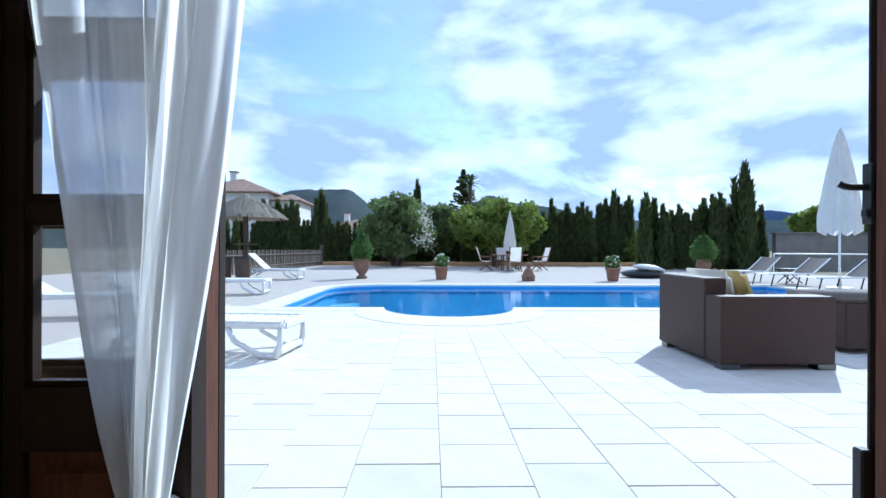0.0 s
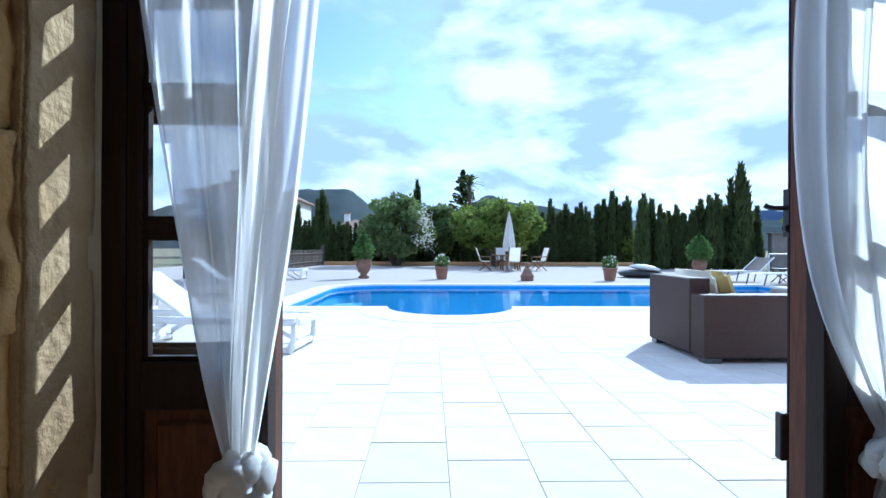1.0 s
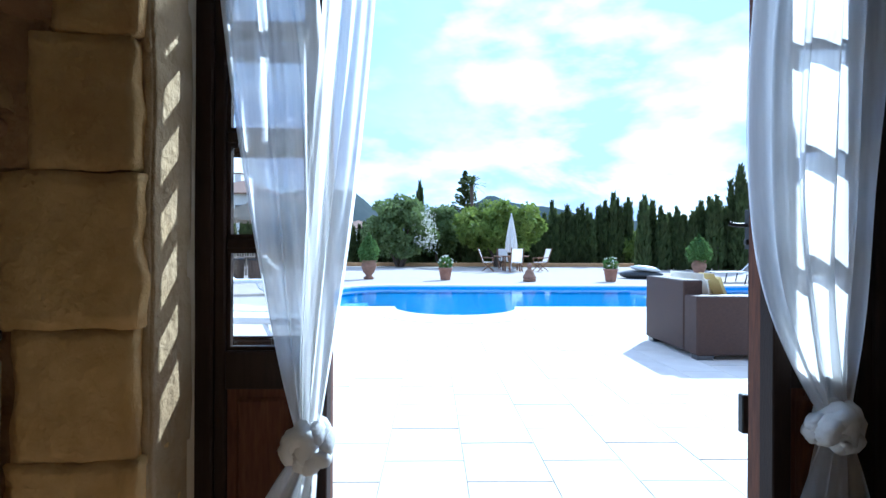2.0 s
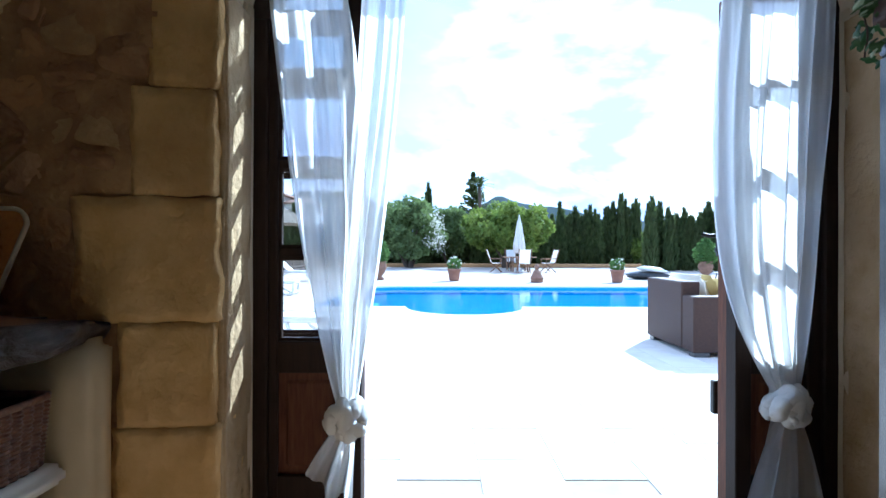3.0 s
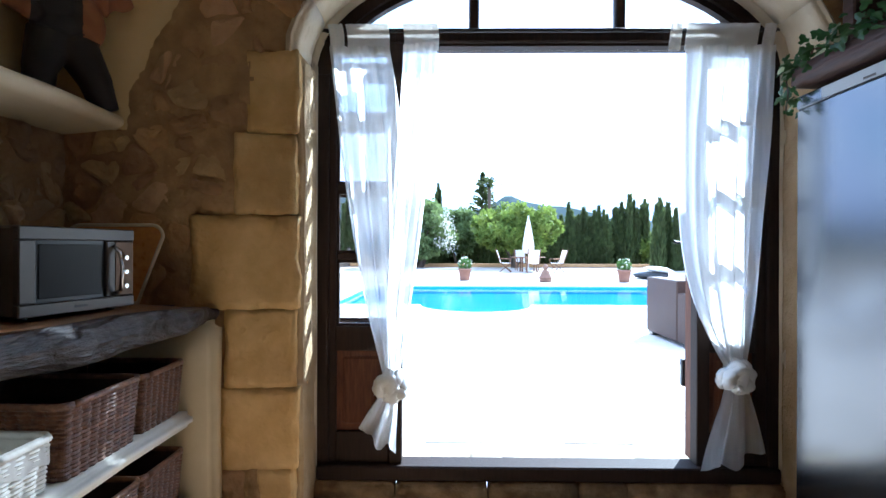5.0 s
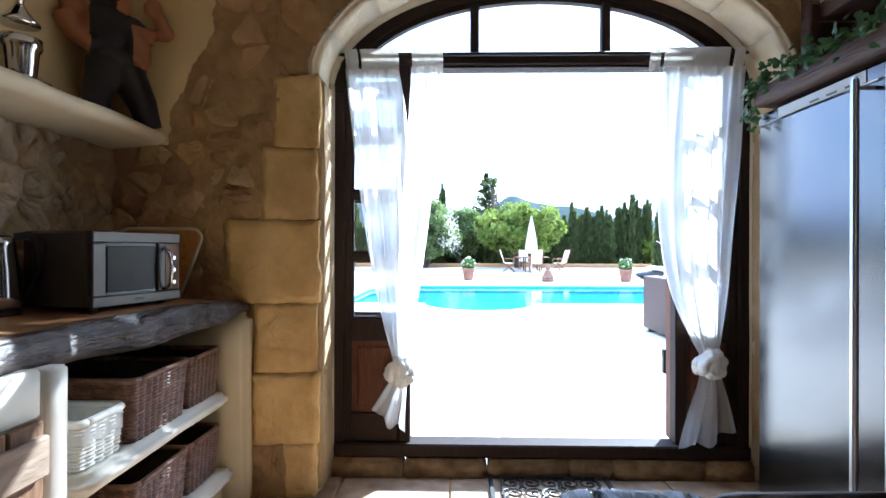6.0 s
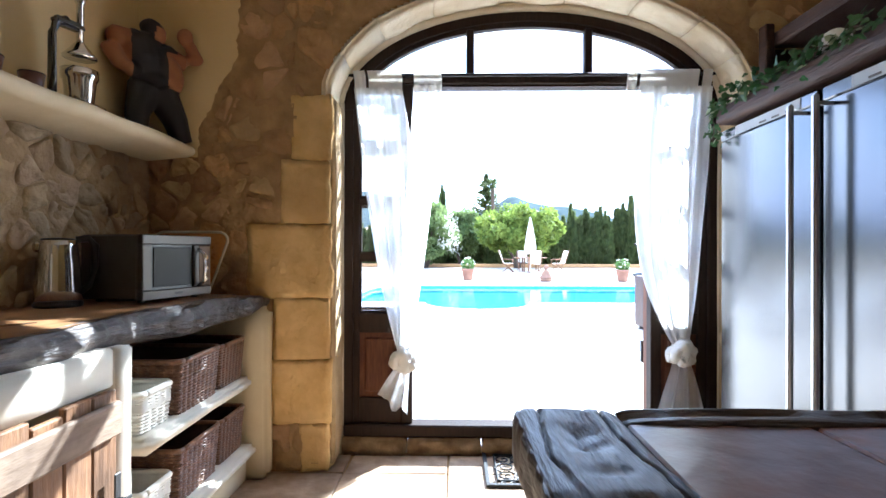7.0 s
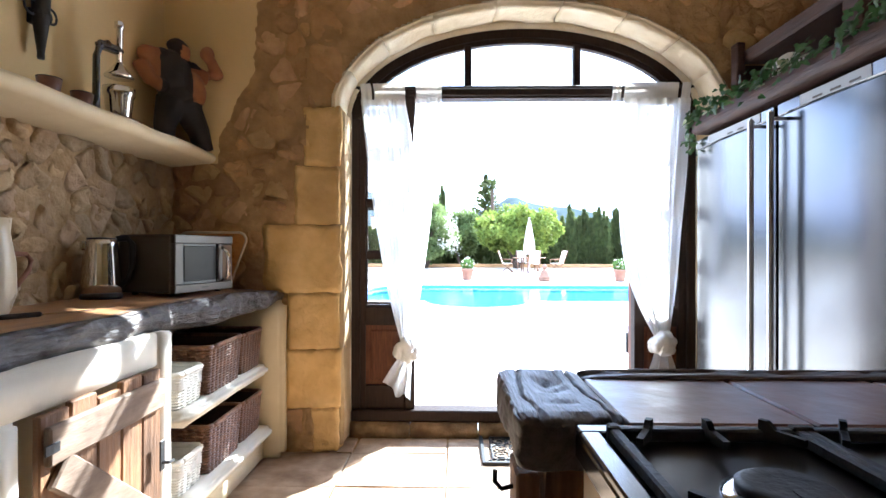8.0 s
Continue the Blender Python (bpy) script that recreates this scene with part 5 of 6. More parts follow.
def ring_solid(a, b, z0, z1):
    bm = bmesh.new()
    n = len(a)
    va, vb = [bm.verts.new((*p, z1)) for p in a], [bm.verts.new((*p, z1)) for p in b]
    wa, wb = [bm.verts.new((*p, z0)) for p in a], [bm.verts.new((*p, z0)) for p in b]
    for i in range(n):
        j = (i + 1) % n
        bm.faces.new((va[i], va[j], vb[j], vb[i]))
        bm.faces.new((va[i], wa[i], wa[j], va[j]))
        bm.faces.new((vb[j], wb[j], wb[i], vb[i]))
    bmesh.ops.recalc_face_normals(bm, faces=bm.faces)
    return bm


pool = tagged(thing("swimming_pool", "blue tiled swimming pool with white coping and round bay", "pool"), kind="structure")
part("coping", ring_solid(hole, pool_outline(0.42), T - 0.05, T + 0.006), "coping", pool, "white stone coping")
bm = bmesh.new()
top = [bm.verts.new((x, y, T - 0.04)) for x, y in hole]
low = [bm.verts.new((x, y, T - 1.4)) for x, y in hole]
for i in range(len(hole)):
    j = (i + 1) % len(hole)
    bm.faces.new((top[j], top[i], low[i], low[j]))
bm.faces.new(low[::-1])
bmesh.ops.recalc_face_normals(bm, faces=bm.faces)
bmesh.ops.reverse_faces(bm, faces=bm.faces)
part("basin", bm, "pool_tile", pool, "blue mosaic basin")
part("waterline_band", ring_solid(pool_outline(-0.012), pool_outline(-0.002), T - 0.26, T - 0.045), "pool_band", pool, "dark blue waterline tiles")
for k in range(3):
    o = extrude([(-2.6 + 0.0, 11.2), (-1.2 - 0.35 * k, 11.2), (-1.2 - 0.35 * k, 13.6), (-2.6, 13.6)], T - 1.39, T - 0.95 + 0.25 * k)
    part("pool_step", o, "pool_tile", pool)
bm = bmesh.new()
wv = [bm.verts.new((x, y, T - 0.09)) for x, y in pool_outline(-0.013)]
bm.faces.new(wv)
part("water", bm, "pool_water", pool, "clear blue water")

# ---- wicker sofa ----
sofa = thing("rattan_armchair", "brown woven rattan corner armchair with cream cushions", "armchair")
SX0, SX1, SY0, SY1 = 2.42, 3.40, 4.20, 5.36
part("arm", box(SX0 + 0.002, SX1, SY0, SY0 + 0.25, T + 0.05, T + 0.62, 0.012), "rattan", sofa, "broad woven arm")
part("back", box(SX0, SX0 + 0.2, SY0 + 0.26, SY1, T + 0.05, T + 0.76, 0.012), "rattan", sofa, "woven back")
part("base", box(SX0 + 0.21, SX1, SY0 + 0.252, SY1, T + 0.05, T + 0.32, 0.01), "rattan", sofa)
part("seat_cushion", box(SX0 + 0.22, SX1 + 0.02, SY0 + 0.26, SY1 - 0.02, T + 0.322, T + 0.47, 0.05, None, 3), "cushion", sofa, "cream seat cushion", True)
part("back_cushion", put(box(-0.08, 0.08, -0.42, 0.42, -0.22, 0.22, 0.07, None, 3), Matrix.Translation((SX0 + 0.3, SY0 + 0.75, T + 0.60)) @ Matrix.Rotation(radians(-8), 4, "Y")), "cushion", sofa, "cream back cushion", True)
for x, y in ((SX0 + 0.02, SY0 + 0.02), (SX1 - 0.14, SY0 + 0.02), (SX0 + 0.02, SY1 - 0.14), (SX1 - 0.14, SY1 - 0.14)):
    part("foot", box(x, x + 0.16, y, y + 0.12, T, T + 0.05, 0.004), "steel", sofa)
sofa2 = thing("rattan_sofa", "low brown rattan sofa with grey cushion", "sofa")
part("base", box(4.02, 5.9, 4.85, 5.75, T + 0.05, T + 0.50, 0.012), "rattan", sofa2)
part("cushion", box(4.0, 5.88, 4.84, 5.72, T + 0.502, T + 0.57, 0.03, None, 3), "tan_sling", sofa2, "grey seat cushion", True)
part("back", box(5.91, 6.12, 4.85, 5.75, T + 0.05, T + 0.76, 0.012), "rattan", sofa2)
part("scatter_cushion", put(box(-0.06, 0.06, -0.2, 0.2, -0.17, 0.17, 0.055, None, 3), Matrix.Translation((SX0 + 0.42, SY0 + 0.5, T + 0.66)) @ Matrix.Rotation(radians(-20), 4, "Y")), "yellow", sofa, "mustard scatter cushion", True)


# ---- loungers, umbrellas ----
def white_lounger(m, back=35):
    ob = thing("sun_lounger", "white moulded plastic sun lounger beside the pool", "sun lounger", "white loungers", m)
    for y in (-0.32, 0.26):
        part("side_rail", box(-0.95, 0.95, y, y + 0.06, 0.27, 0.34, 0.02, None, 2), "white", ob)
    for k in range(9):
        x = -0.2 + k * 0.125
        part("slat", box(x, x + 0.10, -0.259, 0.259, 0.305, 0.33, 0.008), "white", ob)
    bk = put(box(-0.75, 0.0, -0.258, 0.258, -0.012, 0.02, 0.01), Matrix.Translation((-0.215, 0, 0.325)) @ Matrix.Rotation(radians(back), 4, "Y"))
    part("backrest", bk, "white", ob, "raised white backrest")
    part("foot_rail", box(0.90, 0.96, -0.259, 0.259, 0.26, 0.345, 0.02, None, 2), "white", ob)
    for x, dx in ((0.72, 0.16), (-0.6, -0.12)):
        for y in (-0.32, 0.27):
            bm = tube([(x - 0.30, y + 0.025, 0.275), (x - 0.24, y + 0.025, 0.16), (x + dx - 0.16, y + 0.025, 0.03), (x + dx - 0.10, y + 0.025, 0.022)], 0.028, 8)
            tube([(x + 0.20, y + 0.025, 0.28), (x + dx + 0.03, y + 0.025, 0.12), (x + dx, y + 0.025, 0.022)], 0.03, 8, bm)
            tube([(x + dx - 0.14, y + 0.025, 0.022), (x + dx + 0.02, y + 0.025, 0.022)], 0.022, 8, bm)
            part("leg", bm, "white", ob, "", True)
        part("leg_brace", box(x + dx - 0.04, x + dx + 0.04, -0.272, 0.2698, 0.03, 0.09, 0.012), "white", ob)
    return ob


white_lounger(pose(-2.25, 5.05, T, 0, 0, -6))
white_lounger(pose(-4.55, 11.3, T, 0, 0, 4), 40)
white_lounger(pose(-5.15, 16.8, T, 0, 0, -5), 42)
white_lounger(pose(-5.3, 7.6, T, 0, 0, 12), 30)


def taupe_lounger(m):
    ob = thing("sling_lounger", "taupe sling sun lounger with raised back", "sun lounger", "taupe loungers", m)
    for y in (-0.33, 0.33):
        part("rail", tube([(-0.25, y, 0.34), (1.2, y, 0.34)], 0.02, 6), "white", ob)
        part("back_rail", tube([(-0.25, y, 0.34), (-0.85, y, 0.78)], 0.02, 6), "white", ob)
        for x in (-0.1, 1.05):
            part("leg", tube([(x, y, 0.34), (x + 0.1, y, 0.0)], 0.018, 6), "iron", ob)
    part("sling", grid(6, 4, lambda u, v: Vector((-0.25 + 1.45 * u, -0.32 + 0.64 * v, 0.35 - 0.02 * math.sin(math.pi * v)))), "cushion", ob, "pale seat sling")
    part("back_sling", grid(6, 4, lambda u, v: Vector((-0.26 - 0.6 * u, -0.32 + 0.64 * v, 0.35 + 0.44 * u - 0.02 * math.sin(math.pi * v)))), "tan_sling", ob, "taupe back sling")
    return ob


for x, y, r in ((10.3, 16.2, 196), (10.6, 14.6, 190), (10.5, 12.6, 186)):
    taupe_lounger(pose(x, y, T, 0, 0, r))
table_s = thing("side_table", "small dark folding side table", "table", "", pose(11.0, 15.4, T))
part("top", box(-0.3, 0.3, -0.25, 0.25, 0.42, 0.45, 0.008), "iron", table_s)
for s in (-1, 1):
    part("leg", tube([(s * 0.25, -0.2, 0.42), (-s * 0.25, -0.2, 0)], 0.015, 6), "iron", table_s)
    part("leg", tube([(s * 0.25, 0.2, 0.42), (-s * 0.25, 0.2, 0)], 0.015, 6), "iron", table_s)


def closed_umbrella(m, h, z0, r, base):
    ob = thing("closed_parasol", "closed white canvas parasol on a white pole", "parasol", "parasols", m)
    part("pole", lathe([(0.028, 0.03), (0.028, h - 0.05)], 12), "white", ob, "", True)
    def fn(u, v):
        a = 2 * math.pi * u
        k = v ** 0.75
        rr = r * (0.06 + 0.94 * k) * (0.82 + 0.18 * math.cos(a * 8)) * (1 - 0.12 * max(0, v - 0.85) / 0.15)
        return Vector((rr * math.cos(a), rr * math.sin(a), h - (h - z0) * v + 0.06 * math.cos(a * 8) * v))
    part("canopy", grid(64, 18, fn), "canvas", ob, "furled white canvas", True)
    part("finial", lathe([(0.03, h - 0.02), (0.04, h + 0.03), (0.01, h + 0.07)], 10), "white", ob)
    part("base_weight", lathe([(base, 0), (base, 0.05), (0.06, 0.08), (0.05, 0.2)], 20), "white", ob)
    return ob


closed_umbrella(pose(10.6, 13.0, T), 4.15, 1.45, 0.55, 0.30)
closed_umbrella(pose(3.75, 24.3, T), 2.75, 0.95, 0.34, 0.25)

palapa = thing("thatched_parasol", "thatched straw parasol with a small ring table", "parasol", "", pose(-5.9, 16.3, T))
part("pole", tube([(0, 0, 0), (0.02, 0.01, 1.4), (0, 0, 2.6)], 0.075, 10), "bark", palapa, "rough wooden pole", True)
bm = bmesh.new()
rnd = random.Random(3)
for k in range(900):
    a, s = rnd.uniform(0, 2 * math.pi), rnd.random() ** 0.6
    r0 = 1.15 * s
    r1 = min(1.32, r0 + 0.35)
    z0, z1 = 2.72 - 0.56 * r0 + rnd.uniform(-.02, .05), 2.72 - 0.56 * r1 - 0.05 * (r1 > 1.2)
    d = 0.03
    q = [(r0, a - d, z0), (r0, a + d, z0), (r1, a + d * 0.6, z1), (r1, a - d * 0.6, z1)]
    bm.faces.new([bm.verts.new((x * math.cos(t), x * math.sin(t), z)) for x, t, z in q])
lathe([(1.24, 2.02), (0.6, 2.35), (0.03, 2.74)], 24, bm, None, False)
part("thatch", bm, "thatch", palapa, "ragged dry thatch")
part("ring_table", lathe([(0.10, 1.10), (0.36, 1.11), (0.36, 1.14), (0.10, 1.15)], 20), "bark", palapa)
for k, (x, y) in enumerate(((-6.45, 16.0), (-5.75, 15.7))):
    ob = thing("litter_bin", "dark brown slatted litter bin", "bin", "bins", pose(x, y, T))
    part("body", lathe([(0.2, 0), (0.23, 0.3), (0.24, 0.68), (0.22, 0.7)], 16), "bark", ob)
    part("rim", lathe([(0.245, 0.68), (0.25, 0.72), (0.2, 0.73)], 16), "iron", ob)


# ---- garden table ----
gt = thing("garden_table", "round brown wooden garden table", "table", "", pose(3.75, 24.3, T))
part("tabletop", lathe([(0.06, 0.70), (0.85, 0.70), (0.86, 0.72), (0.85, 0.74), (0.06, 0.74)], 32), "plank", gt)
for k in range(4):
    a = math.pi / 4 + k * math.pi / 2
    part("leg", box(0.5 * math.cos(a) - 0.035, 0.5 * math.cos(a) + 0.035, 0.5 * math.sin(a) - 0.035, 0.5 * math.sin(a) + 0.035, 0, 0.70, 0.006), "plank", gt)


def garden_chair(m):
    ob = thing("garden_chair", "wooden garden armchair with pale sling seat", "chair", "chairs round the garden table", m)
    part("seat", grid(4, 3, lambda u, v: Vector((-0.25 + 0.5 * v, -0.25 + 0.5 * u, 0.45 - 0.03 * math.sin(math.pi * v)))), "canvas", ob)
    part("backrest", grid(4, 6, lambda u, v: Vector((-0.24 + 0.48 * u, 0.24 + 0.20 * v, 0.46 + 0.62 * v))), "canvas", ob, "pale canvas back")
    for x in (-0.28, 0.28):
        part("back_post", tube([(x, 0.22, 0.40), (x, 0.47, 1.12)], 0.024, 6), "plank", ob)
        part("arm", tube([(x, -0.27, 0.63), (x, 0.30, 0.66)], 0.026, 6), "plank", ob)
        part("leg", tube([(x, -0.25, 0.64), (x, -0.22, 0.4), (x, 0.28, 0.0)], 0.022, 6), "plank", ob)
        part("leg", tube([(x, 0.22, 0.45), (x, -0.28, 0.0)], 0.022, 6), "plank", ob)
    return ob


chair = garden_chair(pose(2.55, 23.8, T, 0, 0, 80))
for x, y, r in ((5.1, 23.9, -75), (3.75, 22.9, 180), (3.6, 25.6, 5)):
    copy_thing(chair, pose(x, y, T, 0, 0, r))


# ---- pots ----
def leaf_cloud(bm, centre, radii, count, size, rnd, hollow=0.55, stretch=1.0, up=0.0, zmin=None):
    """Scatters small folded leaves through the outer part of an ellipsoid."""
    c = Vector(centre)
    for _ in range(count):
        d = Vector((rnd.gauss(0, 1), rnd.gauss(0, 1), rnd.gauss(0, 1))).normalized()
        k = hollow + (1 - hollow) * rnd.random() ** 0.6
        p = c + Vector((d.x * radii[0], d.y * radii[1], d.z * radii[2])) * k
        if zmin is not None and p.z < zmin:
            continue
        ax = (d + Vector((rnd.gauss(0, .6), rnd.gauss(0, .6), rnd.gauss(0, .6) + up))).normalized()
        sd = ax.cross(Vector((rnd.gauss(0, 1), rnd.gauss(0, 1), rnd.gauss(0, 1)))).normalized()
        s = size * rnd.uniform(0.6, 1.3)
        a, b, e, f = p - sd * s * 0.45, p + ax * s * stretch * 0.5, p + sd * s * 0.45, p - ax * s * stretch * 0.5
        bm.faces.new([bm.verts.new(q) for q in (a, b, e, f)])


def pot_plant(name, label, m, pot, pot_mat, blob, size, leafs, flower=False, cone=False):
    ob = thing(name, label, "potted plant", "pots along the pool", m)
    rnd = random.Random(len(name) + int(m.translation.x * 10))
    part("pot", lathe(pot, 24, None, None, True), pot_mat, ob, "", True)
    bm = bmesh.new()
    h = pot[-1][1]
    if cone:
        n = 9
        for k in range(n):
            v = k / (n - 1)
            r = blob[0] * math.sin(math.pi * min(1, 0.28 + 0.70 * v)) ** 0.9
            leaf_cloud(bm, (0, 0, h + blob[2] * 2 * v), (r, r, blob[2] * 0.28), leafs // n, size, rnd, 0.5)
    else:
        leaf_cloud(bm, (0, 0, h + blob[2] * 0.6), blob, leafs, size, rnd, 0.35)
    part("foliage", bm, "topiary", ob, "clipped green foliage" if cone else "")
    if flower:
        bm = bmesh.new()
        leaf_cloud(bm, (0, 0, h + blob[2] * 0.75), (blob[0] * 1.05, blob[1] * 1.05, blob[2]), 60, size, rnd, 0.85)
        tagged(part("flowers", bm, "blossom", ob, "small white flowers"), kind="stuff")
    return ob


URN = [(0.16, 0), (0.2, 0.04), (0.1, 0.12), (0.2, 0.25), (0.27, 0.45), (0.24, 0.6), (0.28, 0.66), (0.24, 0.66)]
TUB = [(0.16, 0), (0.17, 0.02), (0.22, 0.36), (0.25, 0.37), (0.25, 0.42), (0.2, 0.42)]
pot_plant("urn_topiary", "clipped cone topiary in a tall clay urn", pose(-2.35, 17.3, T), URN, "dark_pot", (0.40, 0.40, 0.42), 0.075, 1800, cone=True)
pot_plant("flower_pot", "white-flowering plant in a terracotta pot", pose(0.33, 16.9, T), TUB, "terracotta", (0.26, 0.26, 0.24), 0.07, 420, flower=True)
pot_plant("flower_pot", "white-flowering plant in a wide terracotta pot", pose(5.85, 16.3, T), TUB, "terracotta", (0.26, 0.26, 0.24), 0.07, 420, flower=True)
pot_plant("urn_topiary", "rounded clipped topiary in a tall clay urn", pose(10.05, 18.6, T), URN, "dark_pot", (0.50, 0.50, 0.44), 0.075, 2200, cone=True)
st = tagged(new("statue"), "small dark stone garden statue by the pool", "statue")
bm = lathe([(0.2, 0), (0.22, 0.05), (0.2, 0.08), (0.23, 0.14), (0.17, 0.24), (0.12, 0.36), (0.06, 0.42), (0.09, 0.48), (0.09, 0.55), (0.03, 0.61)], 18)
me = bpy.data.meshes.new("statue")
bm.to_mesh(me)
bm.free()
me.materials.append(M["dark_pot"])
scene.collection.objects.unlink(st)
bpy.data.objects.remove(st)
st = tagged(new("statue", me), "small dark stone garden statue by the pool", "statue")
st.matrix_basis = pose(3.1, 16.2, T)
bag = thing("bean_bag", "black and white padded lounge bag on the gravel", "bean bag", "", pose(7.7, 18.3, T))
part("base", put(lathe([(0.5, 0), (0.75, 0.06), (0.8, 0.16), (0.5, 0.26), (0.02, 0.28)], 24), Matrix.Diagonal((1.0, 0.8, 1, 1))), "black", bag, "black padded base", True)
part("top_pad", put(lathe([(0.3, 0.0), (0.52, 0.04), (0.56, 0.11), (0.3, 0.19), (0.02, 0.21)], 24), Matrix.Translation((0.15, 0, 0.26)) @ Matrix.Rotation(radians(8), 4, "Y")), "white", bag, "white padded top", True)

# ---- fence, walls and trees ----
fence = thing("fence", "low grey wooden slat fence along the garden", "fence")
fa, fb = Vector((-7.6, 15.5, T)), Vector((-6.6, 31.0, T))
nf = 70
slat_me = None
for k in range(nf):
    p = fa.lerp(fb, k / (nf - 1))
    if slat_me is None:
        o = part("slat", box(-0.02, 0.02, -0.05, 0.05, 0.0, 0.92, 0.006), "fence_wood", fence)
        slat_me = o.data
    else:
        o = new("slat", slat_me)
        o.parent = fence
    o.location = p
    o.rotation_euler = (radians(2 * math.sin(k * 3.1)), 0, -0.06)
for z in (0.25, 0.72):
    part("rail", tube([fa + Vector((0.05, 0, z)), fb + Vector((0.05, 0, z))], 0.03, 6), "fence_wood", fence)
part("post", box(-6.75, -6.55, 30.9, 31.1, T, T + 1.2, 0.02), "fence_wood", fence)
gw = tagged(thing("garden_wall", "rendered brown garden boundary wall", "wall"), kind="structure")
part("wall", box(17.5, 32.0, 25.5, 25.8, T - 0.05, T + 1.85), "block", gw)
part("cap", box(17.4, 32.1, 25.42, 25.88, T + 1.852, T + 1.92, 0.01), "block", gw)
rail = thing("handrail", "thin white metal rail", "rail", "", pose(0, 0, T))
part("bar", tube([(15.0, 22.0, 0.85), (18.5, 19.5, 0.85)], 0.03, 8), "white", rail)
for x, y in ((15.0, 22.0), (18.5, 19.5)):
    part("post", tube([(x, y, 0), (x, y, 0.85)], 0.03, 8), "white", rail)
kerb = setting("kerb", box(-6.5, 17.0, 30.55, 30.8, T - 0.02, T + 0.22, 0.03), "rubble", "low stone kerb before the hedge")


def cypress(seed, label, h, r, m):
    """A narrow cypress: a trunk and upright tufts that follow several spires."""
    ob = thing("cypress", label, "tree", "cypress hedge", m)
    rnd = random.Random(seed)
    part("trunk", tube([(0, 0, 0), (0, 0, h * 0.4), (0, 0, h * 0.85)], [0.09, 0.06, 0.01], 6), "bark", ob)
    bm = bmesh.new()
    spires = [(0, 0, h)] + [(rnd.uniform(-r, r) * 0.6, rnd.uniform(-r, r) * 0.5, h * rnd.uniform(0.72, 0.95)) for _ in range(4)]
    for sx, sy, sh in spires:
        n = 560 if sh == h else 380
        for _ in range(n):
            t = rnd.random() ** 0.85
            rad = r * (0.6 if sh == h else 0.45) * (min(1, t * 5 + 0.55)) * (1 - t) ** 0.75 * rnd.uniform(0.55, 1.08)
            a = rnd.uniform(0, 2 * math.pi)
            p = Vector((sx + rad * math.cos(a), sy + rad * math.sin(a), sh * (0.02 + 0.97 * t)))
            ax = Vector((0.35 * math.cos(a) + rnd.gauss(0, .15), 0.35 * math.sin(a) + rnd.gauss(0, .15), 1)).normalized()
            sd = ax.cross(Vector((rnd.gauss(0, 1), rnd.gauss(0, 1), rnd.gauss(0, .3)))).normalized()
            s = rnd.uniform(0.16, 0.34)
            bm.faces.new([bm.verts.new(q) for q in (p - sd * s * 0.27, p + ax * s * 1.2, p + sd * s * 0.27, p - ax * s * 0.5)])
    part("crown", bm, "hedge", ob)
    return ob


kinds = [cypress(5 + k, "dark green narrow cypress in the hedge row", 4.0, 0.62, pose(-9.0 - 0.9 * k, 33.0, T)) for k in range(3)]
tall = cypress(21, "tall ragged dark cypress above the hedge", 5.4, 0.95, pose(15.9, 25.6, T))
rnd = random.Random(11)


def row(px, d, top, k):
    """One cypress of the hedge: bearing, distance and height."""
    x = px * d
    o = copy_thing(kinds[k % 3], pose(x, d, T, 0, 0, rnd.uniform(0, 360)))
    s = top / 4.0
    o.scale = (max(0.85, s ** 0.5) * rnd.uniform(0.9, 1.15),) * 2 + (s,)


for k in range(19):       # behind the loungers, low
    row(-0.43 + k * 0.0165, 33 + rnd.uniform(-.4, .4), 2.75 + rnd.uniform(-.25, .3) + (1.9 if k == 13 else 0), k)
for k in range(20):       # behind the trees
    row(-0.12 + k * 0.0172, 34.5 + rnd.uniform(-.4, .4), 3.2 + rnd.uniform(-.25, .35), k)
for k in range(13):       # the taller row
    row(0.205 + k * 0.0155, 33.5 + rnd.uniform(-.3, .3), 3.2 + 0.07 * k + rnd.choice((-.3, -.1, 0.1, 0.4, 0.85)), k)
for k in range(15):       # the nearer group
    row(0.425 + k * 0.0165, 26.2 + rnd.uniform(-.5, .5), 3.0 + rnd.choice((-.2, 0.0, 0.25, 0.6, 0.8)), k)
copy_thing(kinds[1], pose(-1.3, 46, T)).scale = (1, 1, 1.75)


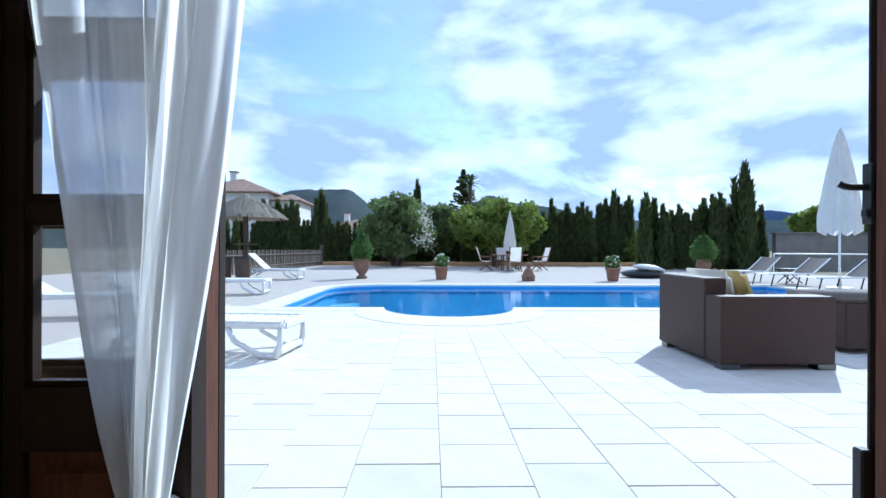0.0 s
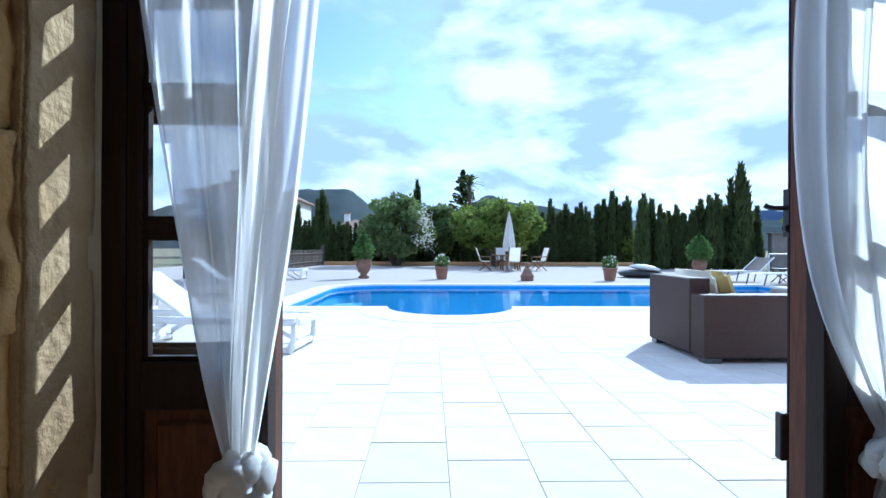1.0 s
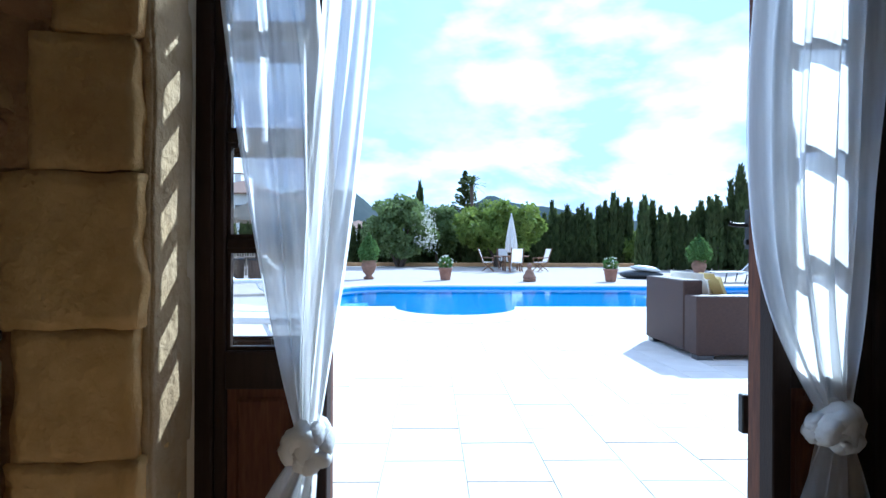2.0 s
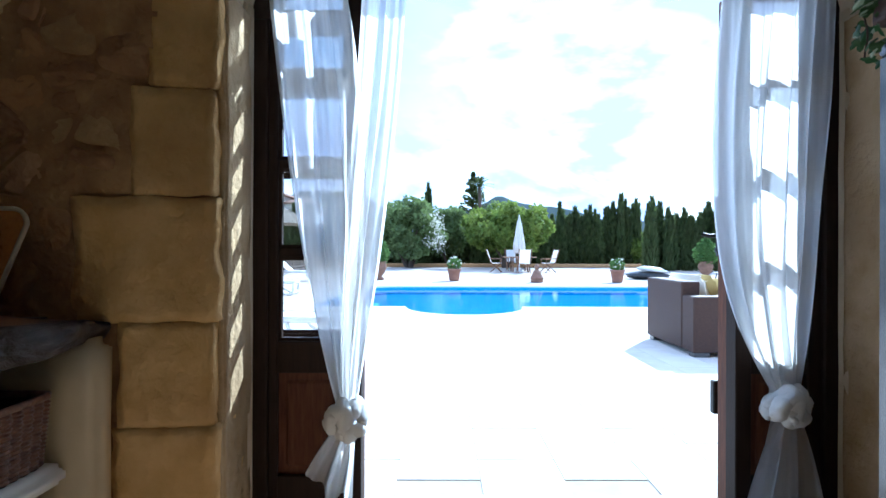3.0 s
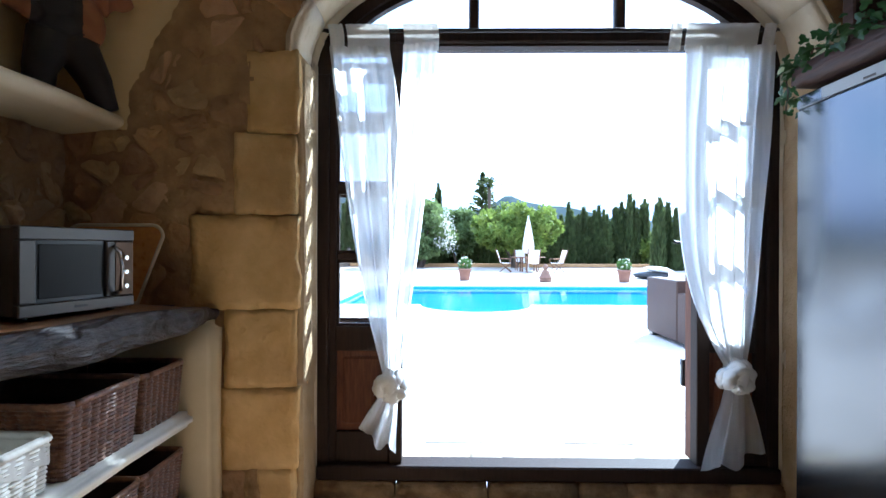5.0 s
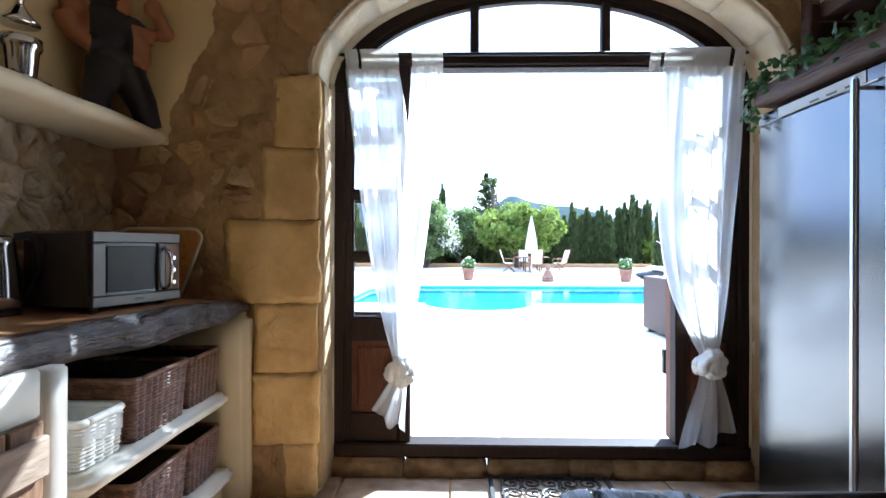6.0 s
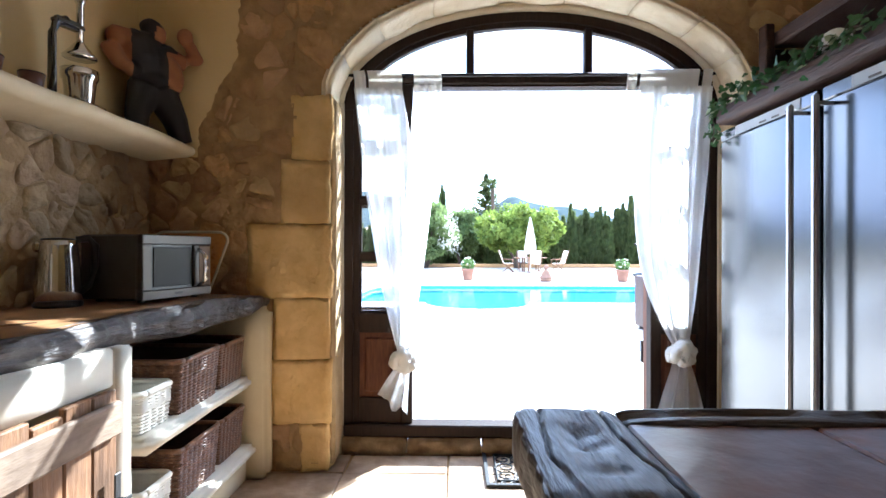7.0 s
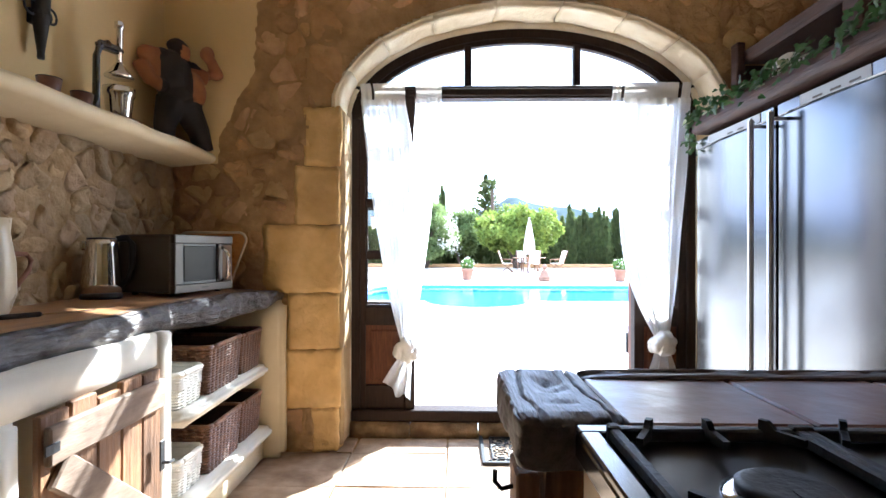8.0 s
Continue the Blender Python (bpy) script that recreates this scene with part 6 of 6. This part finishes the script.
def broad_tree(name, label, m, w, z0, z1, material, seed, trunks, leaf, blossoms=0):
    """A spreading tree: forked stems, and a crown of many leaf clumps with gaps."""
    ob = thing(name, label, "tree", "", m)
    rnd = random.Random(seed)
    bm = bmesh.new()
    for k in range(trunks):
        a = 2 * math.pi * k / trunks + 0.4
        tube([(0.12 * math.cos(a), 0.12 * math.sin(a), 0), (0.35 * math.cos(a), 0.35 * math.sin(a), z0 * 0.8 + 0.3), (w * 0.27 * math.cos(a), w * 0.22 * math.sin(a), z0 + (z1 - z0) * 0.5)], [0.13, 0.09, 0.03], 6, bm)
    part("trunk", bm, "bark", ob)
    bm = bmesh.new()
    cz, hz = (z0 + z1) / 2, (z1 - z0) / 2
    for _ in range(84):
        d = Vector((rnd.gauss(0, 1), rnd.gauss(0, 1), rnd.gauss(0, 1))).normalized()
        k = rnd.uniform(0.45, 0.86)
        c = (d.x * w / 2 * k, d.y * w / 2 * k, cz + d.z * hz * k)
        rr = rnd.uniform(0.32, 0.6)
        leaf_cloud(bm, c, (rr * 1.15, rr * 1.15, rr * 0.9), 150, leaf, rnd, 0.3, 1.5, -0.1)
    part("crown", bm, material, ob, "dense sunlit leaves")
    if blossoms:
        bm = bmesh.new()
        for _ in range(16):
            c = (w * 0.28 + rnd.uniform(-.5, .6), -w * 0.3 + rnd.uniform(-.3, .3), rnd.uniform(z0 + 0.4, z1 * 0.72))
            leaf_cloud(bm, c, (0.4, 0.4, 0.4), blossoms, 0.09, rnd, 0.4)
        part("blossom", bm, "blossom", ob, "clusters of white blossom")
    return ob


broad_tree("oleander", "large rounded oleander bush with white blossom", pose(-2.05, 29.6, T), 5.1, 0.15, 4.25, "leaf2", 4, 4, 0.15, 40)
broad_tree("orange_tree", "broad light-green citrus tree on a short trunk", pose(3.75, 29.6, T), 6.1, 0.55, 4.2, "leaf", 8, 3, 0.16)
broad_tree("shrub", "soft green shrub behind the hedge", pose(0.4, 33.0, T), 3.0, 0.6, 4.0, "leaf2", 15, 2, 0.15)
broad_tree("garden_tree", "green tree behind the boundary wall", pose(25.5, 32.0, T), 6.0, 1.0, 4.2, "leaf", 19, 2, 0.2)
broad_tree("garden_shrub", "low light green shrub in a gap of the hedge", pose(13.3, 34.0, T), 2.2, 0.2, 2.2, "leaf", 23, 2, 0.16)

palm = thing("palm", "tall palm tree far behind the garden", "tree", "", pose(4.5, 60, T))
part("trunk", tube([(0, 0, 0), (0.1, 0, 5), (0, 0, 8.6)], [0.25, 0.2, 0.2], 8), "bark", palm)
bm = bmesh.new()
for k in range(34):
    a, e = rnd.uniform(0, 2 * math.pi), rnd.uniform(-0.5, 1.3)
    d = Vector((math.cos(a) * math.cos(e), math.sin(a) * math.cos(e), math.sin(e)))
    for j in range(9):
        t = j / 8 * 1.7
        p = Vector((0, 0, 8.7)) + d * t - Vector((0, 0, 0.22 * t * t))
        for s in (-1, 1):
            sd = d.cross(Vector((0, 0, 1))).normalized() * s
            q = p + sd * 0.4 * (1 - t / 2.2) + d * 0.22 - Vector((0, 0, 0.1))
            bm.faces.new([bm.verts.new(x) for x in (p, p + d * 0.16, q)])
part("fronds", bm, "hedge", palm)
fir = thing("conifer", "dark layered conifer far behind the garden", "tree", "", pose(3.85, 62, T))
part("trunk", tube([(0, 0, 0), (0, 0, 10.6)], [0.25, 0.03], 8), "bark", fir)
bm = bmesh.new()
for k in range(22):
    z = 4.2 + 6.3 * k / 21
    r = 2.0 * (1 - (k / 21) ** 1.3) + 0.15
    for j in range(7):
        a = rnd.uniform(0, 2 * math.pi)
        d = Vector((math.cos(a), math.sin(a), 0.25))
        for i in range(16):
            p = Vector((0, 0, z)) + d * r * (i + 1) / 16
            leaf_cloud(bm, p, (0.13, 0.13, 0.1), 2, 0.26, rnd, 0.2)
part("crown", bm, "hedge", fir)


# ---- houses and hills ----
def hip_house(name, label, x0, x1, y0, y1, h, over, rise, windows, chimney):
    ob = thing(name, label, "house")
    part("wall", box(x0, x1, y0, y1, T - 0.1, h), "render_wall", ob)
    bm = bmesh.new()
    a = [bm.verts.new(p) for p in ((x0 - over, y0 - over, h), (x1 + over, y0 - over, h), (x1 + over, y1 + over, h), (x0 - over, y1 + over, h))]
    e = [bm.verts.new((p.co.x, p.co.y, h + 0.12)) for p in a]
    w = min(x1 - x0, y1 - y0) / 2
    r0, r1 = bm.verts.new((x0 + w, (y0 + y1) / 2, h + rise)), bm.verts.new((x1 - w + 0.01, (y0 + y1) / 2, h + rise))
    bm.faces.new(a[::-1])
    for i in range(4):
        bm.faces.new((a[i], a[(i + 1) % 4], e[(i + 1) % 4], e[i]))
    bm.faces.new((e[0], e[1], r1, r0))
    bm.faces.new((e[1], e[2], r1))
    bm.faces.new((e[2], e[3], r0, r1))
    bm.faces.new((e[3], e[0], r0))
    bmesh.ops.recalc_face_normals(bm, faces=bm.faces)
    rf = part("roof", bm, "roof", ob, "low hipped clay tile roof")
    if chimney:
        part("chimney", box(chimney, chimney + 0.7, (y0 + y1) / 2 - 0.3, (y0 + y1) / 2 + 0.3, h + 0.4, h + rise + 0.7), "render_wall", rf)
        part("chimney_cap", box(chimney - 0.1, chimney + 0.8, (y0 + y1) / 2 - 0.4, (y0 + y1) / 2 + 0.4, h + rise + 0.702, h + rise + 0.85), "roof", rf)
    for wx, wz in windows:
        f = part("window", box(wx, wx + 0.9, y0 - 0.03, y0 + 0.05, wz, wz + 1.2), "iron", ob, "dark shuttered window")
        part("sill", box(wx - 0.1, wx + 1.0, y0 - 0.1, y0 - 0.032, wz - 0.1, wz), "render_wall", f)
    return ob


hip_house("house", "two-storey white villa with a hipped tile roof", -26.0, -17.6, 55, 63, 7.0, 0.6, 2.0, ((-24.5, 4.6), (-21.5, 4.6), (-19.5, 4.6)), -23.0)
hip_house("house", "white villa wing with a lower tile roof", -17.5, -14.6, 56, 62, 6.2, 0.5, 1.1, ((-16.5, 4.2),), 0)
hip_house("house", "low distant house with a tile roof", -12.2, -7.6, 64, 70, 3.6, 0.5, 1.3, (), -11.4)


def hills(name, label, d, bumps, material, base, seed):
    """A ridge at a distance d: rounded summits with rough slopes."""
    def fn(u, v):
        x = -1.4 * d + 2.8 * d * u
        hgt = base
        for c, w, t in bumps:
            hgt += t * math.exp(-((x / d - c) / w) ** 2)
        n = noise.fractal(Vector((x / d * 9 + seed, v * 2, seed)), 1.0, 2.0, 6) * 0.012
        z = (hgt + n * (0.3 + hgt * 8)) * d * math.sin(math.pi / 2 * min(1, v * 1.15))
        return Vector((x, d * (0.85 + 0.35 * v), max(-1, z)))
    return setting(name, grid(240, 14, fn), material, label, True)


# ridges whose haze is painted into their materials
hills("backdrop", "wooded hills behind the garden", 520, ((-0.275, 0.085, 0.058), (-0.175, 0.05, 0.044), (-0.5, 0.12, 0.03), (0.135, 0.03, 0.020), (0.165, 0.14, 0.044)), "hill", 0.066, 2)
hills("far_backdrop", "distant haze-blue mountains on the horizon", 2600, ((0.66, 0.06, 0.030), (0.75, 0.05, 0.035), (0.95, 0.2, 0.03), (-0.7, 0.3, 0.03)), "far_hill", 0.042, 7)

# ---- pieces of walls, floor and terrace ----
def clip(poly, a, b, c):
    """Keeps the part of a polygon where a x + b y <= c."""
    out = []
    for i, p in enumerate(poly):
        q = poly[(i + 1) % len(poly)]
        dp, dq = a * p[0] + b * p[1] - c, a * q[0] + b * q[1] - c
        if dp <= 0:
            out.append(p)
        if dp * dq < 0:
            t = dp / (dp - dq)
            out.append((p[0] + (q[0] - p[0]) * t, p[1] + (q[1] - p[1]) * t))
    return out


def cells(u0, u1, v0, v1, du, dv, rnd, jitter=0.42):
    """Irregular stone outlines that fill a rectangle: the cells round scattered points."""
    pts = []
    nv = max(1, round((v1 - v0) / dv))
    for j in range(nv):
        nu = max(1, round((u1 - u0) / du))
        for i in range(nu):
            pts.append((u0 + (u1 - u0) * (i + 0.5 + (0.25 if j % 2 else -0.25) + rnd.uniform(-jitter, jitter)) / nu, v0 + (v1 - v0) * (j + 0.5 + rnd.uniform(-jitter, jitter)) / nv))
    out = []
    for p in pts:
        poly = [(u0, v0), (u1, v0), (u1, v1), (u0, v1)]
        for q in pts:
            if q is p or abs(q[0] - p[0]) > du * 3 or abs(q[1] - p[1]) > dv * 3:
                continue
            a, b = q[0] - p[0], q[1] - p[1]
            poly = clip(poly, a, b, (q[0] ** 2 + q[1] ** 2 - p[0] ** 2 - p[1] ** 2) / 2)
            if len(poly) < 3:
                break
        if len(poly) >= 3:
            out.append(poly)
    return out


def stone_piece(poly, gap, depth, m, rnd):
    """A bulged stone over its outline, shrunk by the joint. m maps (u, v, out) to the place."""
    cu, cv = sum(p[0] for p in poly) / len(poly), sum(p[1] for p in poly) / len(poly)
    rad = min(math.hypot(p[0] - cu, p[1] - cv) for p in poly)
    if rad < gap * 1.5:
        return None
    fine = []
    for i, p in enumerate(poly):
        q = poly[(i + 1) % len(poly)]
        for t in (0.16, 0.84):
            fine.append((p[0] + (q[0] - p[0]) * t + rnd.uniform(-.009, .009), p[1] + (q[1] - p[1]) * t + rnd.uniform(-.009, .009)))
    wide = fine
    fine = []
    for i, p in enumerate(wide):
        q = wide[(i + 1) % len(wide)]
        for t in (0.22, 0.78):
            fine.append((p[0] + (q[0] - p[0]) * t, p[1] + (q[1] - p[1]) * t))
    gap = gap * rnd.choice((0.4, 0.8, 1.2))
    bm = bmesh.new()
    rings = []
    tilt_u, tilt_v = rnd.uniform(-.22, .22), rnd.uniform(-.22, .22)
    for s, d in ((1.0, -0.01), (0.96, 0.45), (0.86, 0.80), (0.66, 1.0), (0.40, 1.06), (0.18, 1.05)):
        ring = []
        for u, v in fine:
            r = math.hypot(u - cu, v - cv) or 1
            k = max(0.2, (r - gap) / r) * s
            uu, vv = cu + (u - cu) * k, cv + (v - cv) * k
            q = Vector((uu, vv, rnd.seed_z))
            lump = (noise.noise(q * 11) * 0.8 + abs(noise.noise(q * 24)) * -0.7 + noise.noise(q * 50) * 0.25) if s < 1 else 0
            ring.append(bm.verts.new(m((uu + noise.noise(q * 30) * 0.006, vv + noise.noise(q * 33) * 0.006, depth * (d + lump * d) + (tilt_u * (uu - cu) + tilt_v * (vv - cv)) * (s < 1)))))
        rings.append(ring)
    n = len(fine)
    for a, b in zip(rings, rings[1:]):
        for i in range(n):
            bm.faces.new((a[i], a[(i + 1) % n], b[(i + 1) % n], b[i]))
    bm.faces.new(rings[-1])
    bmesh.ops.recalc_face_normals(bm, faces=bm.faces)
    return bm


class Dice(random.Random):
    seed_z = 0.0


def masonry(parent, u0, u1, v0, v1, du, dv, m, material, seed, depth, keep=None, gap=0.008, name="stone"):
    rnd = Dice(seed)
    for poly in cells(u0, u1, v0, v1, du, dv, rnd, 0.62):
        c = (sum(p[0] for p in poly) / len(poly), sum(p[1] for p in poly) / len(poly))
        if keep and not keep(*c):
            continue
        rnd.seed_z = rnd.uniform(0, 50)
        bm = stone_piece(poly, gap, depth * rnd.uniform(0.6, 1.45), m, rnd)
        if bm:
            part(name, bm, material, parent, "", True)


# rubble half sunk in rough mortar under the shelf on the west wall
west = lambda p: (WX + 0.006 + p[2], p[0], p[1])
north = lambda p: (p[0], NY + 0.02 - p[2], p[1])


def mortar_sheet(u0, u1, v0, v1, m, keep=None):
    """Hand-laid mortar: an uneven skin that laps over the stones' edges."""
    def fn(u, v):
        a, b = u0 + (u1 - u0) * u, v0 + (v1 - v0) * v
        q = Vector((a, b, 3.3))
        return Vector(m((a, b, 0.012 + 0.014 * noise.noise(q * 6) + 0.010 * noise.noise(q * 15) + 0.006 * noise.noise(q * 38))))
    bm = grid(round((u1 - u0) / 0.017), round((v1 - v0) / 0.017), fn)
    if keep:
        bad = [f for f in bm.faces if not all(keep(v.co.x, v.co.z) for v in f.verts)]
        bmesh.ops.delete(bm, geom=bad, context="FACES")
    return bm


part("mortar_bed", mortar_sheet(-2.9, NY, 0.9, 1.69, west), "mortar_pale", wall_w, "", True)
masonry(wall_w, -1.9, NY, 0.96, 1.69, 0.15, 0.095, west, "rubble_pale", 31, 0.025, None, 0.006)


def plaster_edge(z):
    """Where the plaster of the corner ends on the north wall."""
    return -1.56 + 0.30 * max(0, z - 1.75) + 0.03 * math.sin(z * 9) + 0.008 * math.sin(z * 23)


def outside_arch(x, z):
    if z < SZ:
        return x < CX - AW - 0.12 or x > CX + AW + 0.12
    return ((x - CX) / (AW + 0.13)) ** 2 + ((z - SZ) / (AR + 0.13)) ** 2 > 1


PILLAR = ((0.0, 0.26, -1.03), (0.26, 0.607, -1.19), (0.607, 0.939, -1.17), (0.939, 1.336, -1.32), (1.336, 1.685, -1.13), (1.685, 2.04, -1.08))


def clear_of_pillar(x, z):
    return all(not (z0 - 0.04 < z < z1 + 0.04 and x > xl - 0.07) for z0, z1, xl in PILLAR)


masonry(wall_n, WX, -1.05, 0.90, 3.0, 0.17, 0.10, north, "rubble", 12, 0.026, lambda x, z: outside_arch(x, z) and clear_of_pillar(x, z) and (z < 1.68 or x > plaster_edge(z) + 0.04), 0.008)
masonry(wall_n, -1.05, 1.92, 2.03, 3.0, 0.22, 0.12, north, "rubble", 14, 0.026, outside_arch, 0.008)
masonry(wall_n, 1.40, 1.92, 0.0, 2.03, 0.2, 0.16, north, "rubble", 16, 0.022, lambda x, z: x > 1.52, 0.012)
masonry(wall_n, -1.2, -1.0, 0.0, 0.27, 0.09, 0.11, north, "rubble", 18, 0.026)
def near_arch(x, z):
    if z < SZ:
        return x < CX - AW - 0.05 or x > CX + AW + 0.05
    return ((x - CX) / (AW + 0.02)) ** 2 + ((z - SZ) / (AR + 0.02)) ** 2 > 1


def off_blocks(x, z):
    """The mortar stops a little inside the edge of the dressed blocks."""
    lap = 0.03 + 0.035 * noise.noise(Vector((x * 14, z * 14, 0.7)))
    return near_arch(x, z) and all(not (z0 <= z < z1 and xl + lap < x < CX) for z0, z1, xl in PILLAR[1:])


part("mortar_bed", mortar_sheet(WX, 1.92, 0.0, 3.0, north, off_blocks), "mortar", wall_n, "", True)
def corner_plaster(u, v):
    z = 1.70 + 1.32 * v
    x = WX + (plaster_edge(z) - WX) * u
    return Vector((x, NY - 0.028 + 0.045 * u ** 6 + wob((x, 0, z), 3, 0.006).y - 0.03 * (1 - u) ** 3, z))


part("plaster_coat", grid(24, 40, corner_plaster), "plaster", wall_n, "yellow plaster ending in a ragged edge", True)


# dressed blocks of the door pillars
def block(x0, x1, y0, y1, z0, z1, seed, bev=0.006, amp=0.010, cuts=7):
    bm = box(x0, x1, y0, y1, z0, z1, bev, None, 2)
    bmesh.ops.subdivide_edges(bm, edges=[e for e in bm.edges if e.calc_length() > 0.1], cuts=cuts, use_grid_fill=True)
    for v in bm.verts:
        v.co += wob(v.co, 4, amp) + wob(v.co + Vector((seed, 0, 0)), 12, amp * 0.7) + wob(v.co, 34, amp * 0.3)
    return bm


for k, (z0, z1, xl) in enumerate(PILLAR):
    part("block", block(xl, CX - AW - 0.002 + 0.012 * (k % 2), NY - 0.002, 0.93, z0 + 0.0006, z1 - 0.0006, k + 1, 0.004, 0.013, 11), "stone", wall_n, "", True)
for k, (z0, z1, xr) in enumerate(((0.0, 0.30, 1.5), (0.30, 0.66, 1.55), (0.66, 1.0, 1.5), (1.0, 1.4, 1.58), (1.4, 1.72, 1.5), (1.72, 2.04, 1.52))):
    part("block", block(CX + AW + 0.004 + 0.01 * (k % 2), xr, NY - 0.008, 0.93, z0 + 0.0006, z1 - 0.0006, k + 11), "stone", wall_n, "", True)
NV = 9
for k in range(NV):
    t0, t1 = math.pi * k / NV + 0.0016, math.pi * (k + 1) / NV - 0.0016
    def vous(u, v, w):
        t = t0 + (t1 - t0) * u
        a, b = AW - 0.002 + 0.045 * v, AR - 0.002 + 0.045 * v
        return Vector((CX + a * math.cos(t), NY - 0.004 + 0.262 * w, SZ + b * math.sin(t)))
    bm = bmesh.new()
    f = [bm.verts.new(vous(u, v, w)) for w in (0, 1) for u, v in ((0, 0), (0.34, 0), (0.67, 0), (1, 0), (1, 1), (0.67, 1), (0.34, 1), (0, 1))]
    bm.faces.new(f[:8]), bm.faces.new(f[8:])
    for i in range(8):
        bm.faces.new((f[i], f[(i + 1) % 8], f[8 + (i + 1) % 8], f[8 + i]))
    bmesh.ops.recalc_face_normals(bm, faces=bm.faces)
    def joint(e):
        ang = [math.atan2((v.co.z - SZ) / AR, (v.co.x - CX) / AW) for v in e.verts]
        return all(abs(a - t0) < 0.02 for a in ang) or all(abs(a - t1) < 0.02 for a in ang)
    bmesh.ops.bevel(bm, geom=[e for e in bm.edges if e.calc_face_angle(0) > 0.7 and not joint(e)], offset=0.018, segments=3, affect="EDGES")
    bmesh.ops.subdivide_edges(bm, edges=[e for e in bm.edges if e.calc_length() > 0.1], cuts=3, use_grid_fill=True)
    for v in bm.verts:
        v.co += wob(v.co, 5, 0.014) + wob(v.co, 15, 0.005)
    part("voussoir", bm, "arch", wall_n, "", True)
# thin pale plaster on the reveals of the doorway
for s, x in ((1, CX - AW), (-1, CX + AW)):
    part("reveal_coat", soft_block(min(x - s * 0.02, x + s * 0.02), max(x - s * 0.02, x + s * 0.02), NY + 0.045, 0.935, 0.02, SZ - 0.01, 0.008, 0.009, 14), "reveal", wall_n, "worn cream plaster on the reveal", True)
# mortar fillet that closes the gap between stone and frame
for s, x in ((1, CX - AW - 0.01), (-1, CX + AW + 0.01)):
    part("fillet", soft_block(min(x, x + s * 0.028), max(x, x + s * 0.028), 0.90, DY1, 0.0, 2.08, 0.008, 0.004), "arch", wall_n, "", True)
part("fillet", arch_band(AW + 0.02, AR + 0.02, AW - 0.012, AR - 0.022, SZ, 0.90, DY1 + 0.02, SZ), "arch", wall_n, "", True)
step = tagged(thing("door_step", "low stone step under the threshold", "step"), kind="structure")
rnd = Dice(5)
x = CX - AW + 0.005
while x < CX + AW - 0.02:
    w = min(rnd.uniform(0.22, 0.5), CX + AW - x)
    part("stone", block(x, x + w - 0.008, 0.90, 1.03, -0.01, 0.092, rnd.uniform(0, 9), 0.012, 0.004, 2), "step", step, "", True)
    x += w
x = CX - AW + 0.005
while x < CX + AW - 0.02:
    w = min(rnd.uniform(0.12, 0.42), CX + AW - x)
    part("sill_stone", block(x, x + w - 0.008, 1.058, 1.20 + rnd.uniform(-.02, .02), T - 0.04, T + 0.05, rnd.uniform(0, 9), 0.008, 0.007, 2), "arch", step, "", True)
    x += w

# irregular slabs of the kitchen floor
def slab(poly, z, th, gap, material, parent, name="slab"):
    cu, cv = sum(p[0] for p in poly) / len(poly), sum(p[1] for p in poly) / len(poly)
    bm = bmesh.new()
    rings = []
    for s, zz in ((1.0, z - th), (1.0, z - 0.003), (0.985, z)):
        ring = []
        for u, v in poly:
            r = math.hypot(u - cu, v - cv) or 1
            k = max(0.3, (r - gap) / r) * s
            ring.append(bm.verts.new((cu + (u - cu) * k, cv + (v - cv) * k, zz)))
        rings.append(ring)
    n = len(poly)
    for a, b in zip(rings, rings[1:]):
        for i in range(n):
            bm.faces.new((a[i], a[(i + 1) % n], b[(i + 1) % n], b[i]))
    bm.faces.new(rings[-1])
    part(name, bm, material, parent)


rnd = Dice(8)
for i in range(-2, 4):
    for j in range(-7, 2):
        x0, y0 = -0.23 + i * 0.56, 0.23 + j * 0.43
        x1, y1 = min(1.9, x0 + 0.56), min(0.9, y0 + 0.43)
        q = [(x0 + rnd.uniform(-.006, .006), y0 + rnd.uniform(-.006, .006)), (x1 + rnd.uniform(-.006, .006), y0 + rnd.uniform(-.006, .006)),
             (x1 + rnd.uniform(-.006, .006), y1 + rnd.uniform(-.006, .006)), (x0 + rnd.uniform(-.006, .006), y1 + rnd.uniform(-.006, .006))]
        slab(q, rnd.uniform(-0.002, 0.001), 0.02, 0.006, "floor_stone", floor)

# terrace slabs: columns in half bond
TW, TL = 0.40, 0.465
tile_me = None
rest = bmesh.new()
hole_g = pool_outline(0.03)


def inside(x, y, poly):
    c = False
    for i in range(len(poly)):
        (xa, ya), (xb, yb) = poly[i], poly[i - 1]
        if (ya > y) != (yb > y) and x < (xb - xa) * (y - ya) / (yb - ya) + xa:
            c = not c
    return c


count = 0
rnd = Dice(17)
for i in range(-10, 24):
    for j in range(0, 18):
        x, y = 0.045 + i * TW, 1.23 + j * TL + (0.0 if i % 2 == 0 else TL / 2)
        if y + TL > 9.35 or any(inside(x + a * TW, y + b * TL, hole_g) for a in (0, 0.5, 1) for b in (0, 0.5, 1)):
            continue
        near = -4 <= i < 11 and j < 13 and count < 290
        if near:
            if tile_me is None:
                o = part("slab", box(0.0014, TW - 0.0014, 0.0035, TL - 0.0035, -0.03, 0.0, 0.002), "terrace", paving_bed)
                tile_me = o.data
            else:
                o = new("slab", tile_me)
                o.parent = paving_bed
            o.location = (x, y, T + rnd.uniform(-0.0015, 0.001))
            count += 1
        else:
            box(x + 0.0014, x + TW - 0.0014, y + 0.0035, y + TL - 0.0035, T - 0.03, T, 0.0, rest)
tagged(part("slabs", rest, "terrace", paving_bed), kind="stuff")
